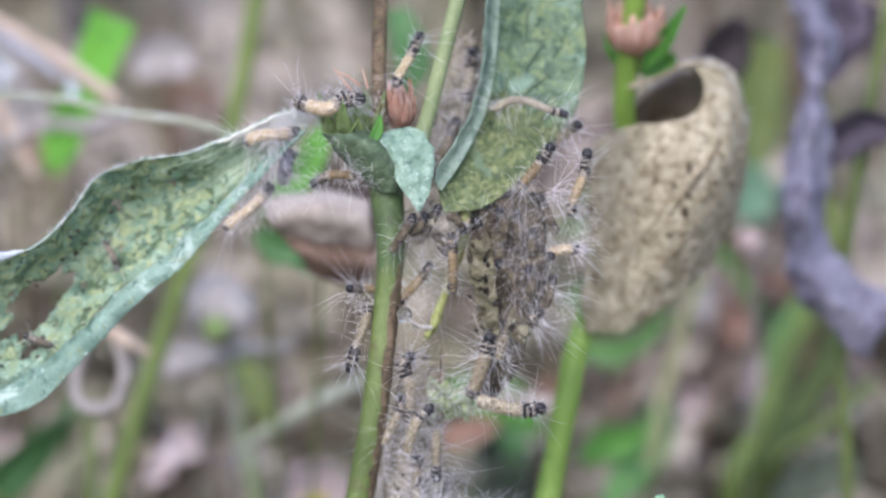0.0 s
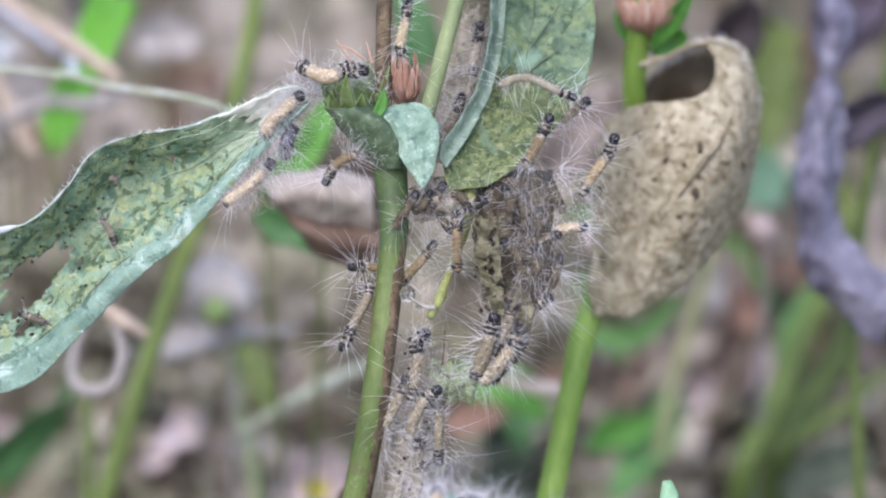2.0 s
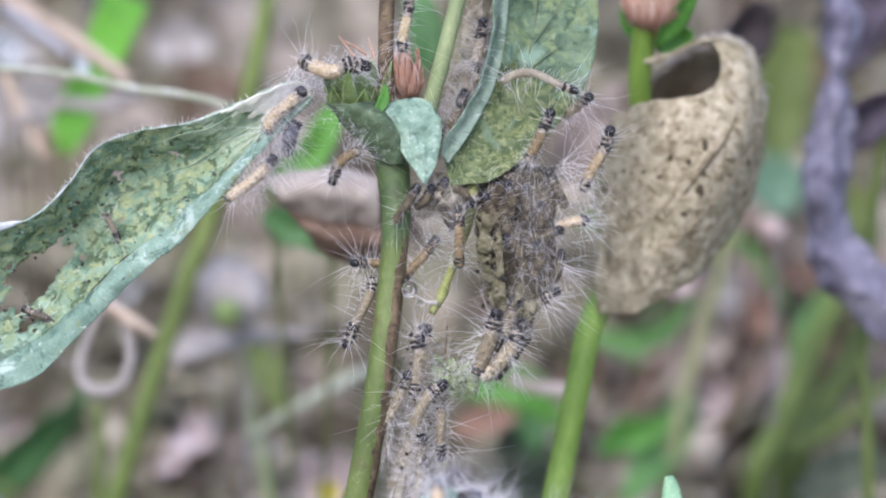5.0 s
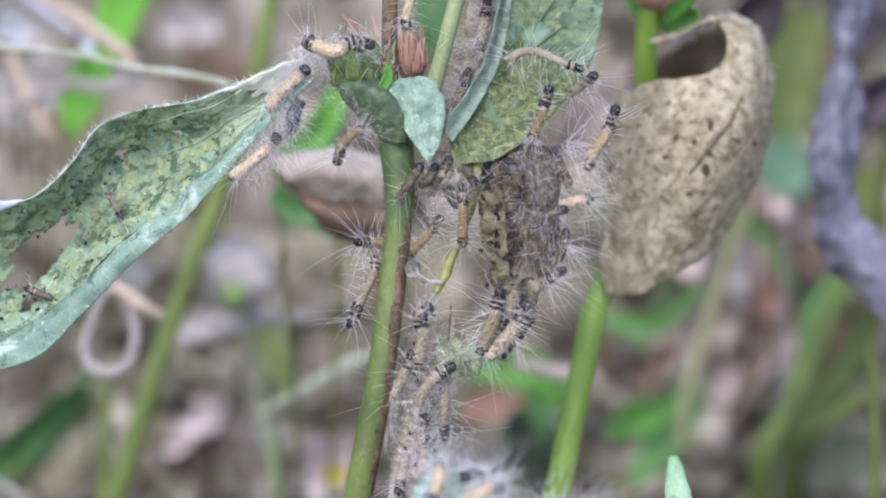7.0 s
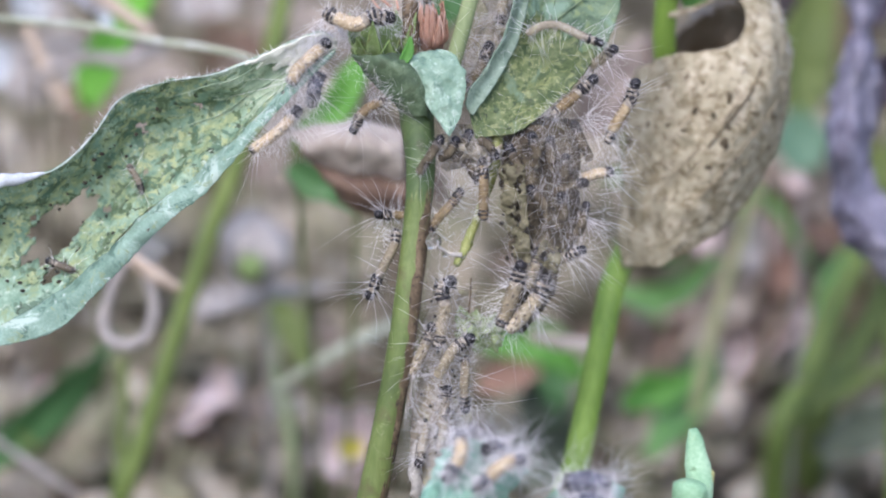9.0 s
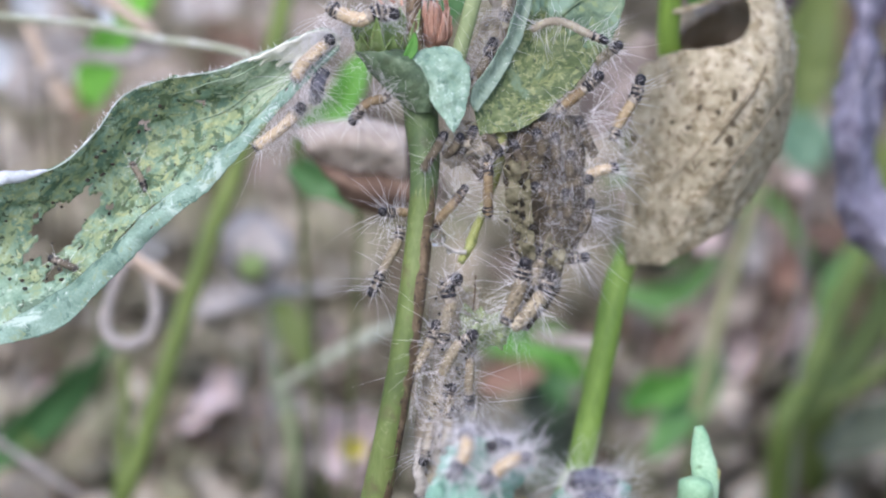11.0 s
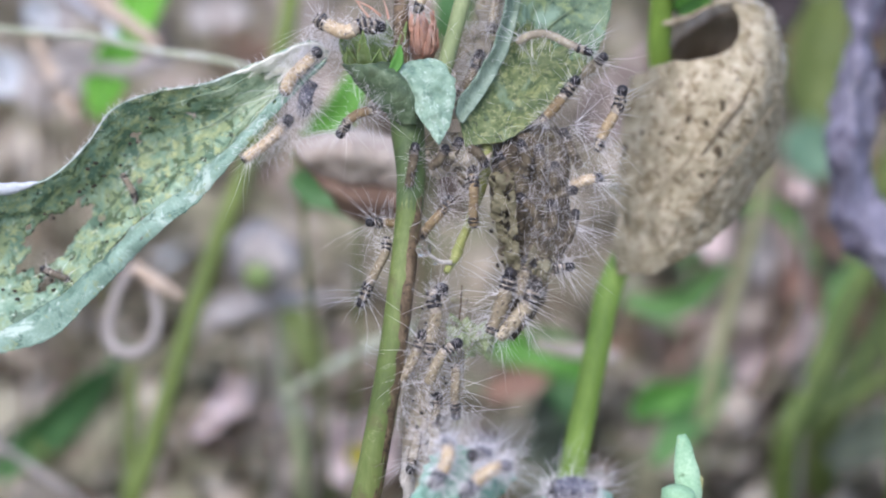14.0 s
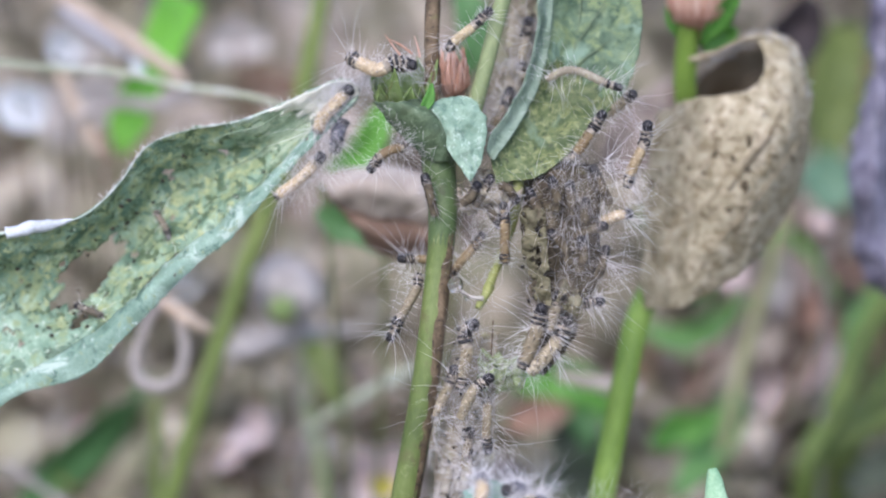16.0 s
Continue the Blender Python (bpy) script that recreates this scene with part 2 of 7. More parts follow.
M_PURPLE = material("withered_dark_leaf", [(0.3, rgb(52, 46, 56)), (0.6, rgb(80, 73, 84)), (0.8, rgb(114, 105, 114))], 120, 900, 0.65, 0.5)
M_DARKPURPLE = material("dark_zone_leaf", [(0.3, rgb(38, 34, 36)), (0.6, rgb(58, 52, 54)), (0.8, rgb(84, 76, 78))], 120, 900, 0.8, 0.5)
M_BROWNLEAF = material("red_brown_leaf", [(0.3, rgb(104, 70, 56)), (0.6, rgb(146, 104, 84)), (0.8, rgb(176, 136, 116))], 150, 900, 0.7, 0.5, 0.1)
M_ORANGE = material("orange_withered_leaf", [(0.3, rgb(130, 101, 85)), (0.6, rgb(154, 124, 106)), (0.8, rgb(178, 152, 133))], 150, 900, 0.7, 0.4, 0.2)
M_PINKLEAF = material("pale_dry_leaf", [(0.3, rgb(140, 122, 116)), (0.55, rgb(178, 160, 154)), (0.75, rgb(206, 190, 186))], 120, 900, 0.7, 0.5, 0.1)
M_PALESTEM = material("pale_sage_twig", [(0.3, rgb(128, 136, 112)), (0.6, rgb(152, 158, 138)), (0.8, rgb(180, 183, 168))], 200, 1500, 0.65, 0.4, streak=(1, 1, 0.3), layers=((rgb(176, 178, 172), 160, 0.55, 0.65),))
M_PALEPINK = material("bleached_pink_leaf", [(0.3, rgb(168, 152, 148)), (0.55, rgb(198, 184, 181)), (0.75, rgb(220, 209, 208))], 120, 900, 0.75, 0.5, 0.1)
M_BEIGELEAF = material("beige_dry_leaf", [(0.3, rgb(139, 129, 118)), (0.5, rgb(168, 158, 147)), (0.7, rgb(193, 185, 174))], 90, 900, 0.75, 0.5, 0.1, layers=((rgb(121, 108, 97), 120, 0.58, 0.68),))
M_UMBER = material("umber_dry_leaf", [(0.3, rgb(88, 70, 58)), (0.55, rgb(114, 94, 80)), (0.75, rgb(144, 124, 108))], 120, 900, 0.75, 0.5, 0.1)
M_PAPER = material("papery_leaf_tip", [(0.3, rgb(146, 142, 132)), (0.55, rgb(176, 172, 163)), (0.75, rgb(204, 201, 194))], 400, 2200, 0.8, 0.5, 0.3)
M_TWIG = material("grey_twig", [(0.3, rgb(114, 109, 104)), (0.55, rgb(142, 137, 132)), (0.75, rgb(168, 164, 160))], 200, 1200, 0.75, 0.5)
M_BLUETWIG = material("bluish_twig", [(0.3, rgb(128, 130, 138)), (0.6, rgb(157, 159, 166)), (0.8, rgb(190, 192, 197))], 200, 1200, 0.7, 0.4)
M_TANTWIG = material("tan_twig", [(0.3, rgb(146, 130, 112)), (0.6, rgb(178, 163, 146)), (0.8, rgb(206, 195, 180))], 200, 1200, 0.7, 0.4)
M_WEED = material("weed_stem", [(0.3, rgb(78, 94, 42)), (0.55, rgb(100, 116, 56)), (0.75, rgb(120, 134, 76))], 90, 900, 0.55, 0.2, streak=(1, 1, 0.2), rand=0.1)
# weed_stem with darker stops: the shade on these stems is put into the colour
M_WEEDDARK = material("weed_stem_shade_tone", [(0.3, rgb(68, 84, 36)), (0.55, rgb(86, 102, 46)), (0.75, rgb(104, 118, 62))], 90, 900, 0.6, 0.2, streak=(1, 1, 0.2))
M_PODSTEM = material("fresh_stem", [(0.3, rgb(92, 120, 44)), (0.55, rgb(116, 144, 60)), (0.75, rgb(136, 162, 82))], 120, 1000, 0.5, 0.2, streak=(1, 1, 0.2))
M_DARKGREEN = material("dark_green_leaf", [(0.3, rgb(62, 98, 56)), (0.6, rgb(86, 128, 76)), (0.8, rgb(112, 152, 100))], 60, 700, 0.5, 0.2, 0.3, rand=0.15)
M_MIDGREEN = material("mid_green_leaf", [(0.3, rgb(80, 122, 62)), (0.6, rgb(108, 150, 84)), (0.8, rgb(134, 172, 110))], 60, 700, 0.5, 0.2, 0.3, rand=0.12)
M_DARKBROWN = material("dark_brown_leaf", [(0.3, rgb(48, 40, 36)), (0.6, rgb(70, 60, 55)), (0.8, rgb(100, 88, 82))], 120, 900, 0.85, 0.5)
# grey-olive leaf tone, also the painted shadow of two leaves on the litter
M_OLIVESHADOW = material("olive_leaf_and_shadow", [(0.3, rgb(68, 76, 62)), (0.6, rgb(94, 103, 86)), (0.8, rgb(122, 130, 114))], 100, 900, 0.85, 0.5, 0.1)
M_OLIVE = material("olive_leaf", [(0.3, rgb(78, 94, 44)), (0.6, rgb(100, 114, 60)), (0.8, rgb(128, 136, 82))], 50, 700, 0.6, 0.2, 0.2)
M_LEAFTEAL = material("grey_teal_leaf", [(0.3, rgb(84, 116, 92)), (0.6, rgb(106, 138, 112)), (0.8, rgb(132, 160, 136))], 60, 700, 0.6, 0.2, 0.2)
M_GRASS = material("bright_grass", [(0.3, rgb(84, 146, 40)), (0.6, rgb(112, 178, 58)), (0.8, rgb(140, 196, 88))], 60, 700, 0.5, 0.2, 0.3)
M_KHAKI = material("khaki_weed_stem", [(0.3, rgb(108, 112, 74)), (0.6, rgb(130, 132, 94)), (0.8, rgb(152, 152, 118))], 90, 900, 0.6, 0.2, streak=(1, 1, 0.2))
M_SEEDHEAD = material("woolly_seed_head", [(0.3, rgb(140, 136, 132)), (0.6, rgb(168, 164, 161)), (0.8, rgb(196, 193, 192))], 200, 2000, 0.9, 0.5, 0.1)
M_PALEBLUE = material("bleached_leaf", [(0.3, rgb(160, 166, 170)), (0.6, rgb(190, 197, 202)), (0.8, rgb(214, 220, 224))], 150, 1200, 0.8, 0.4, 0.1)
M_YELLOW = material("yellow_petals", [(0.3, rgb(190, 180, 60)), (0.7, rgb(226, 218, 90))], 200, 1500, 0.6, 0.2, 0.2)
M_LITTER = material("dead_leaf_litter", [(0.08, rgb(81, 73, 59)), (0.28, rgb(111, 105, 87)), (0.44, rgb(123, 123, 99)), (0.58, rgb(137, 134, 111)), (0.7, rgb(147, 142, 125)), (0.82, rgb(161, 151, 137)), (0.94, rgb(187, 181, 167))],
                    45, 500, 0.85, 0.4, 0.05, rand=0.95, island=True)
M_SOIL = material("soil", [(0.3, rgb(85, 81, 65)), (0.5, rgb(113, 109, 89)), (0.7, rgb(139, 134, 113))], 60, 600, 0.95, 0.8)
M_CAT = material("caterpillar_skin", [(0.3, rgb(106, 97, 77)), (0.5, rgb(136, 126, 103)), (0.68, rgb(170, 161, 139))], 800, 3500, 0.55, 0.5, 0.0, rand=0.3,
                 layers=((rgb(64, 55, 44), 1000, 0.55, 0.6),))
M_CATGOLD = material("caterpillar_golden_skin", [(0.3, rgb(120, 104, 76)), (0.5, rgb(150, 135, 104)), (0.68, rgb(182, 170, 140))], 900, 3500, 0.55, 0.5, 0.0, rand=0.2,
                     layers=((rgb(108, 88, 62), 1500, 0.56, 0.62),))
M_CATPEACH = material("caterpillar_peach_skin", [(0.3, rgb(140, 124, 98)), (0.5, rgb(168, 152, 124)), (0.68, rgb(198, 186, 162))], 600, 3000, 0.55, 0.4, layers=((rgb(100, 92, 86), 600, 0.54, 0.62),))
M_CATSLATE = material("caterpillar_slate_skin", [(0.3, rgb(52, 54, 64)), (0.5, rgb(78, 80, 92)), (0.7, rgb(116, 118, 128))], 600, 3000, 0.6, 0.4)
M_CATBROWN = material("caterpillar_brown_skin", [(0.3, rgb(88, 74, 50)), (0.5, rgb(114, 98, 70)), (0.68, rgb(146, 130, 98))], 900, 3500, 0.55, 0.5, 0.0, rand=0.2,
                      layers=((rgb(82, 67, 50), 1300, 0.55, 0.62),))
M_CATDULL = material("caterpillar_dull_skin", [(0.3, rgb(76, 69, 58)), (0.5, rgb(98, 90, 76)), (0.7, rgb(122, 114, 98))], 700, 3500, 0.6, 0.4, 0.0, rand=0.4,
                     layers=((rgb(64, 57, 48), 1400, 0.56, 0.64),))
M_CATGREY = material("caterpillar_grey_skin", [(0.3, rgb(62, 58, 54)), (0.5, rgb(92, 87, 80)), (0.7, rgb(128, 122, 114))], 1200, 3500, 0.6, 0.4)
M_CATPALE = material("caterpillar_pale_skin", [(0.3, rgb(88, 82, 74)), (0.5, rgb(126, 118, 104)), (0.7, rgb(168, 161, 147))], 1200, 3500, 0.5, 0.4)
M_BLACK = material("caterpillar_black", [(0.3, rgb(12, 11, 13)), (0.7, rgb(34, 32, 36))], 900, 3500, 0.4, 0.3)
M_HAIR = material("caterpillar_bristle", [(0.3, rgb(236, 234, 234)), (0.7, rgb(250, 249, 249))], 900, 3500, 0.4, 0.0, 0.5)
M_SILKWEB = bpy.data.materials.new("silk_web")
M_SILKWEB.use_nodes = True
web = M_SILKWEB.node_tree
web_co = web.nodes.new("ShaderNodeTexCoord")
web_map = web.nodes.new("ShaderNodeMapping")
web_map.inputs["Scale"].default_value = (1.0, 1.0, 0.22)
web_noise = web.nodes.new("ShaderNodeTexNoise")
web_noise.inputs["Scale"].default_value = 520
web_noise.inputs["Detail"].default_value = 6
web_noise.inputs["Distortion"].default_value = 0.8
web_range = web.nodes.new("ShaderNodeMapRange")
web_range.inputs["From Min"].default_value = 0.35
web_range.inputs["From Max"].default_value = 0.75
web_range.inputs["To Min"].default_value = 0.0
web_range.inputs["To Max"].default_value = 0.07
web_clear = web.nodes.new("ShaderNodeBsdfTransparent")
web_mix = web.nodes.new("ShaderNodeMixShader")
web.nodes["Principled BSDF"].inputs["Base Color"].default_value = rgb(164, 157, 147)
web.nodes["Principled BSDF"].inputs["Roughness"].default_value = 0.8
web.links.new(web_co.outputs["Object"], web_map.inputs["Vector"])
web.links.new(web_map.outputs["Vector"], web_noise.inputs["Vector"])
web.links.new(web_noise.outputs["Fac"], web_range.inputs["Value"])
web.links.new(web_range.outputs[0], web_mix.inputs["Fac"])
web.links.new(web_clear.outputs[0], web_mix.inputs[1])
web.links.new(web.nodes["Principled BSDF"].outputs[0], web_mix.inputs[2])
web.links.new(web_mix.outputs[0], web.nodes["Material Output"].inputs["Surface"])
M_DEW = bpy.data.materials.new("dew")
M_DEW.use_nodes = True
M_DEW.node_tree.nodes["Principled BSDF"].inputs["Transmission Weight"].default_value = 1.0
M_DEW.node_tree.nodes["Principled BSDF"].inputs["Roughness"].default_value = 0.02
M_DEW.node_tree.nodes["Principled BSDF"].inputs["IOR"].default_value = 1.33


# ---------------------------------------------------------------- building helpers
ORIGIN = {}


def thing(name, base, label, category, group="", kind=""):
    ob = new(name)
    ob.empty_display_size = 0.005
    ob.location = base
    ORIGIN[ob] = Vector(base)
    return tagged(ob, label, category, group, kind)


def part(name, bm, mat, parent=None, label=""):
    """Links a bmesh, in world metres, as one mesh object under a thing or a part."""
    base = ORIGIN[parent] if parent else Vector((0, 0, 0))
    bmesh.ops.translate(bm, verts=bm.verts, vec=-base)
    me = bpy.data.meshes.new(name)
    bm.to_mesh(me)
    bm.free()
    for m in (mat if isinstance(mat, (list, tuple)) else [mat]):
        me.materials.append(m)
    me.polygons.foreach_set("use_smooth", [True] * len(me.polygons))
    ob = new(name, me)
    if parent:
        ob.parent = parent
    ORIGIN[ob] = base
    return tagged(ob, label)


def spline(pts, n):
    """n points along a smooth curve through pts, evenly by length."""
    p = np.array(pts, float)
    if len(p) == 2:
        return p[0] + (p[1] - p[0]) * np.linspace(0, 1, n)[:, None]
    q = np.vstack([2 * p[0] - p[1], p, 2 * p[-1] - p[-2]])
    out = []
    for i in range(len(p) - 1):
        a, b, c, d = q[i:i + 4]
        t = np.linspace(0, 1, 12, endpoint=False)[:, None]
        out.append(0.5 * (2 * b + (c - a) * t + (2 * a - 5 * b + 4 * c - d) * t ** 2 + (3 * b - a - 3 * c + d) * t ** 3))
    out = np.vstack(out + [p[-1:]])
    s = np.concatenate([[0], np.cumsum(np.linalg.norm(np.diff(out, axis=0), axis=1))])
    w = np.linspace(0, s[-1], n)
    return np.stack([np.interp(w, s, out[:, k]) for k in range(3)], 1)


def transport(c):
    """Tangents and two normals along a curve, with no twist."""
    t = np.gradient(c, axis=0)
    t /= np.linalg.norm(t, axis=1)[:, None] + 1e-12
    a = np.cross(t[0], [0.0, 1.0, 0.05])
    a /= np.linalg.norm(a)
    A = []
    for k in range(len(c)):
        a = a - t[k] * (a @ t[k])
        a /= np.linalg.norm(a)
        A.append(a)
    A = np.array(A)
    return t, A, np.cross(t, A)


def mm_noise(p, scale):
    return noise.noise(Vector(p) * scale)


def tube(pts, radii, n=28, k=10, rough=0.0, grain=250, flat=1.0, bm=None):
    """A tapered tube along pts; radii run along it evenly. rough: unevenness as a share of the radius."""
    bm = bm or bmesh.new()
    c = spline(pts, n)
    at = np.linspace(0, 1, len(radii))
    if len(radii) == len(pts):
        at = np.concatenate([[0], np.cumsum(np.linalg.norm(np.diff(np.array(pts, float), axis=0), axis=1))])
        at = at / at[-1]
    r = np.interp(np.linspace(0, 1, n), at, radii)
    _, A, B = transport(c)
    rings = []
    for i in range(n):
        ring = []
        for j in range(k):
            w = 2 * math.pi * j / k
            off = (A[i] * math.cos(w) + B[i] * math.sin(w) * flat)
            rr = r[i] * (1 + rough * mm_noise(c[i] + off * r[i], grain))
            ring.append(bm.verts.new(c[i] + off * rr))
        rings.append(ring)
    for i in range(n - 1):
        for j in range(k):
            bm.faces.new((rings[i][j], rings[i][(j + 1) % k], rings[i + 1][(j + 1) % k], rings[i + 1][j]))
    bm.faces.new(rings[0][::-1])
    bm.faces.new(rings[-1])
    return bm


def sheet(curves, nu=60, nv=18, ruffle=0.0004, grain=180, holes=0.0, hole_grain=260, thick=0.00025, ragged=0.0, seed=0, keep=None, bm=None):
    """A leaf blade lofted across curves that run from its base to its tip, with waves, eaten holes and a ragged rim."""
    bm = bm or bmesh.new()
    rows = np.array([spline(c, nu) for c in curves])
    G = np.array([spline(rows[:, i], nv) for i in range(nu)])
    du = np.gradient(G, axis=0)
    dv = np.gradient(G, axis=1)
    nrm = np.cross(du, dv)
    nrm /= np.linalg.norm(nrm, axis=2)[..., None] + 1e-12
    s = seed * 3.7
    S = np.zeros((nu, nv, 3))
    for i in range(nu):
        for j in range(nv):
            p = G[i, j]
            S[i, j] = p + nrm[i, j] * ruffle * (mm_noise(p + s, grain) + 0.5 * mm_noise(p + s, grain * 2.7))
            if ragged and (j == 0 or j == nv - 1):
                S[i, j] += dv[i, j] * (1 if j else -1) * ragged * mm_noise(p + s, 900)
    cells = set()
    for i in range(nu - 1):
        for j in range(nv - 1):
            mid = (G[i, j] + G[i + 1, j + 1]) / 2
            if holes and mm_noise(mid + s + 5, hole_grain) + 0.4 * mm_noise(mid + s, hole_grain * 2.5) > 1 - holes:
                continue
            if keep and not keep(i / (nu - 2), j / (nv - 2)):
                continue
            cells.add((i, j))
    used = {}

    def vert(i, j, k):
        if (i, j, k) not in used:
            used[i, j, k] = bm.verts.new(S[i, j] + nrm[i, j] * thick * (0.5 if k else -0.5))
        return used[i, j, k]

    for i, j in cells:
        bm.faces.new((vert(i, j, 1), vert(i + 1, j, 1), vert(i + 1, j + 1, 1), vert(i, j + 1, 1)))
        bm.faces.new((vert(i, j, 0), vert(i, j + 1, 0), vert(i + 1, j + 1, 0), vert(i + 1, j, 0)))
        for di, dj, a, b in ((-1, 0, (0, 0), (0, 1)), (1, 0, (1, 1), (1, 0)), (0, -1, (1, 0), (0, 0)), (0, 1, (0, 1), (1, 1))):
            if (i + di, j + dj) not in cells:
                p, q = (i + a[0], j + a[1]), (i + b[0], j + b[1])
                bm.faces.new((vert(*p, 1), vert(*q, 1), vert(*q, 0), vert(*p, 0)))
    return bm


def ball(centre, r, sub=3, stretch=(1, 1, 1), rough=0.0, grain=300, bm=None):
    bm = bm or bmesh.new()
    made = bmesh.ops.create_icosphere(bm, subdivisions=sub, radius=1.0)["verts"]
    for v in made:
        d = v.co.copy()
        k = r * (1 + rough * mm_noise(np.array(centre) + np.array(d) * r, grain))
        v.co = Vector(centre) + Vector((d.x * stretch[0], d.y * stretch[1], d.z * stretch[2])) * k
    return bm


def blade(pts, widths, side, nu=30, nv=7, fold=0.2, ruffle=0.0003, **more):
    """A leaf of given width along a line; side: the way across it; fold: how deep its middle lies."""
    n = len(pts)
    w = np.interp(np.linspace(0, 1, n), np.linspace(0, 1, len(widths)), widths)
    P = np.array(pts, float)
    t = np.gradient(P, axis=0)
    t /= np.linalg.norm(t, axis=1)[:, None]
    a = np.array(side, float) - t * (t @ np.array(side, float))[:, None]
    a /= np.linalg.norm(a, axis=1)[:, None]
    d = np.cross(t, a)
    d = d * np.where(d[:, 1:2] < 0, -1, 1)
    return sheet([P - a * w[:, None] / 2, P + d * (w * fold)[:, None], P + a * w[:, None] / 2], nu, nv, ruffle, **more)


def bristles(roots, ways, lengths, radius, rng, bm=None, bend=0.25):
    """Tapered three-sided hairs in two segments."""
    bm = bm or bmesh.new()
    for p, w, l in zip(roots, ways, lengths):
        w = w / (np.linalg.norm(w) + 1e-9)
        a = np.cross(w, [0.3, 0.5, 0.8])
        a /= np.linalg.norm(a) + 1e-9
        b = np.cross(w, a)
        sag = np.array([rng.uniform(-1, 1), rng.uniform(-1, 1), rng.uniform(-1.2, 0.4)]) * l * bend
        m = p + w * l * 0.5 + sag * 0.25
        e = p + w * l + sag
        r1 = [bm.verts.new(p + (a * math.cos(q) + b * math.sin(q)) * radius) for q in (0, 2.094, 4.189)]
        r2 = [bm.verts.new(m + (a * math.cos(q) + b * math.sin(q)) * radius * 0.7) for q in (0, 2.094, 4.189)]
        tip = bm.verts.new(e)
        for j in range(3):
            bm.faces.new((r1[j], r1[(j + 1) % 3], r2[(j + 1) % 3], r2[j]))
            bm.faces.new((r2[j], r2[(j + 1) % 3], tip))
    return bm


def caterpillar(pts, r=0.00125, label="", hairs=110, reach=1.0, front=4, back=3, seed=0, tone=None, ends=None, fine=0.000034):
    """A bristly caterpillar along pts, its head at the first point: pale-ringed black ends and a tan middle."""
    rng = random.Random(seed)
    r *= 0.8
    n = 49
    c = spline(pts, n)
    length = float(np.linalg.norm(np.diff(c, axis=0), axis=1).sum())
    t, A, B = transport(c)
    base = c[n // 2]
    cat = thing("caterpillar", tuple(base), label or "tan and black hairy caterpillar with long white bristles", "caterpillar", "caterpillars on the plant")
    s = np.linspace(0, 1, n)
    rad = r * (0.91 + 0.09 * np.abs(np.sin(np.pi * 12 * s))) * np.clip(np.minimum(s, 1 - s) * 9 + 0.55, 0, 1)
    bm = bmesh.new()
    k = 12
    rings = []
    for i in range(n):
        ring = []
        for j in range(k):
            w = 2 * math.pi * j / k
            off = A[i] * math.cos(w) + B[i] * math.sin(w)
            ring.append(bm.verts.new(c[i] + off * rad[i] * (1 + 0.1 * mm_noise(c[i] + off * rad[i], 1500))))
        rings.append(ring)
    for i in range(n - 1):
        for j in range(k):
            f = bm.faces.new((rings[i][j], rings[i][(j + 1) % k], rings[i + 1][(j + 1) % k], rings[i + 1][j]))
            if i / n < 0.05 + 0.075 * front or i / n > 0.96 - 0.065 * back:
                f.material_index = 1
    bm.faces.new(rings[0][::-1])
    bm.faces.new(rings[-1])
    part("body", bm, [tone or M_CAT, ends or M_CATPALE], cat)
    h = c[0] - t[0] * r * 0.35
    part("head", ball(h, min(r, 0.0013) * 1.02, 2, rough=0.08, grain=900), M_BLACK, cat, "glossy black head")
    stops = [0.05 + 0.075 * q for q in range(front)] + [0.97 - 0.065 * q for q in range(back)]
    for q in stops:
        i = int(round(q * (n - 1)))
        i = min(max(i, 1), n - 2)
        w = min(length * rng.uniform(0.022, 0.036), 0.00042)
        ring = tube([c[i] - t[i] * w, c[i] - t[i] * w * 0.5, c[i] + t[i] * w * 0.5, c[i] + t[i] * w], [rad[i] * 0.96, rad[i] * 1.09, rad[i] * 1.09, rad[i] * 0.96], 7, 14, 0.3, 1300)
        part("black_band", ring, M_BLACK, cat)
    roots, ways, lens = [], [], []
    for q in range(hairs):
        u = rng.random()
        u = u ** 1.8 * 0.5 if rng.random() < 0.5 else 1 - u ** 1.8 * 0.5
        i = min(int(u * (n - 1)), n - 1)
        w = rng.uniform(0, 2 * math.pi)
        off = A[i] * math.cos(w) + B[i] * math.sin(w)
        roots.append(c[i] + off * rad[i] * 0.95)
        out = (0.5 - u) * 2
        ways.append(off + -t[i] * out * rng.uniform(0.0, 1.3) + np.array([rng.gauss(0, 0.2) for _ in range(3)]))
        lens.append(reach * (rng.uniform(0.0010, 0.0030) if rng.random() < 0.7 else rng.uniform(0.004, 0.0105)) * (0.55 + 0.6 * abs(out)))
    tagged(part("bristles", bristles(roots, ways, lens, fine, rng), M_HAIR, cat, "long fine white bristles"), kind="stuff")
    return cat


# ---------------------------------------------------------------- ground and litter
bm = bmesh.new()
gx, gy = 110, 130
cells = []
for i in range(gx + 1):
    row = []
    for j in range(gy + 1):
        u, v = i / gx * 2 - 1, j / gy
        x = 0.5 * u + 40 * u ** 9
        y = 0.35 + 0.7 * (2 * v - 1) + 40 * (2 * v - 1) ** 9
        row.append(bm.verts.new((x, y, 0.006 * mm_noise((x, y, 0), 25) + 0.003 * mm_noise((x, y, 4), 90))))
    cells.append(row)
for i in range(gx):
    for j in range(gy):
        bm.faces.new((cells[i][j], cells[i + 1][j], cells[i + 1][j + 1], cells[i][j + 1]))
ground = part("ground", bm, M_SOIL)
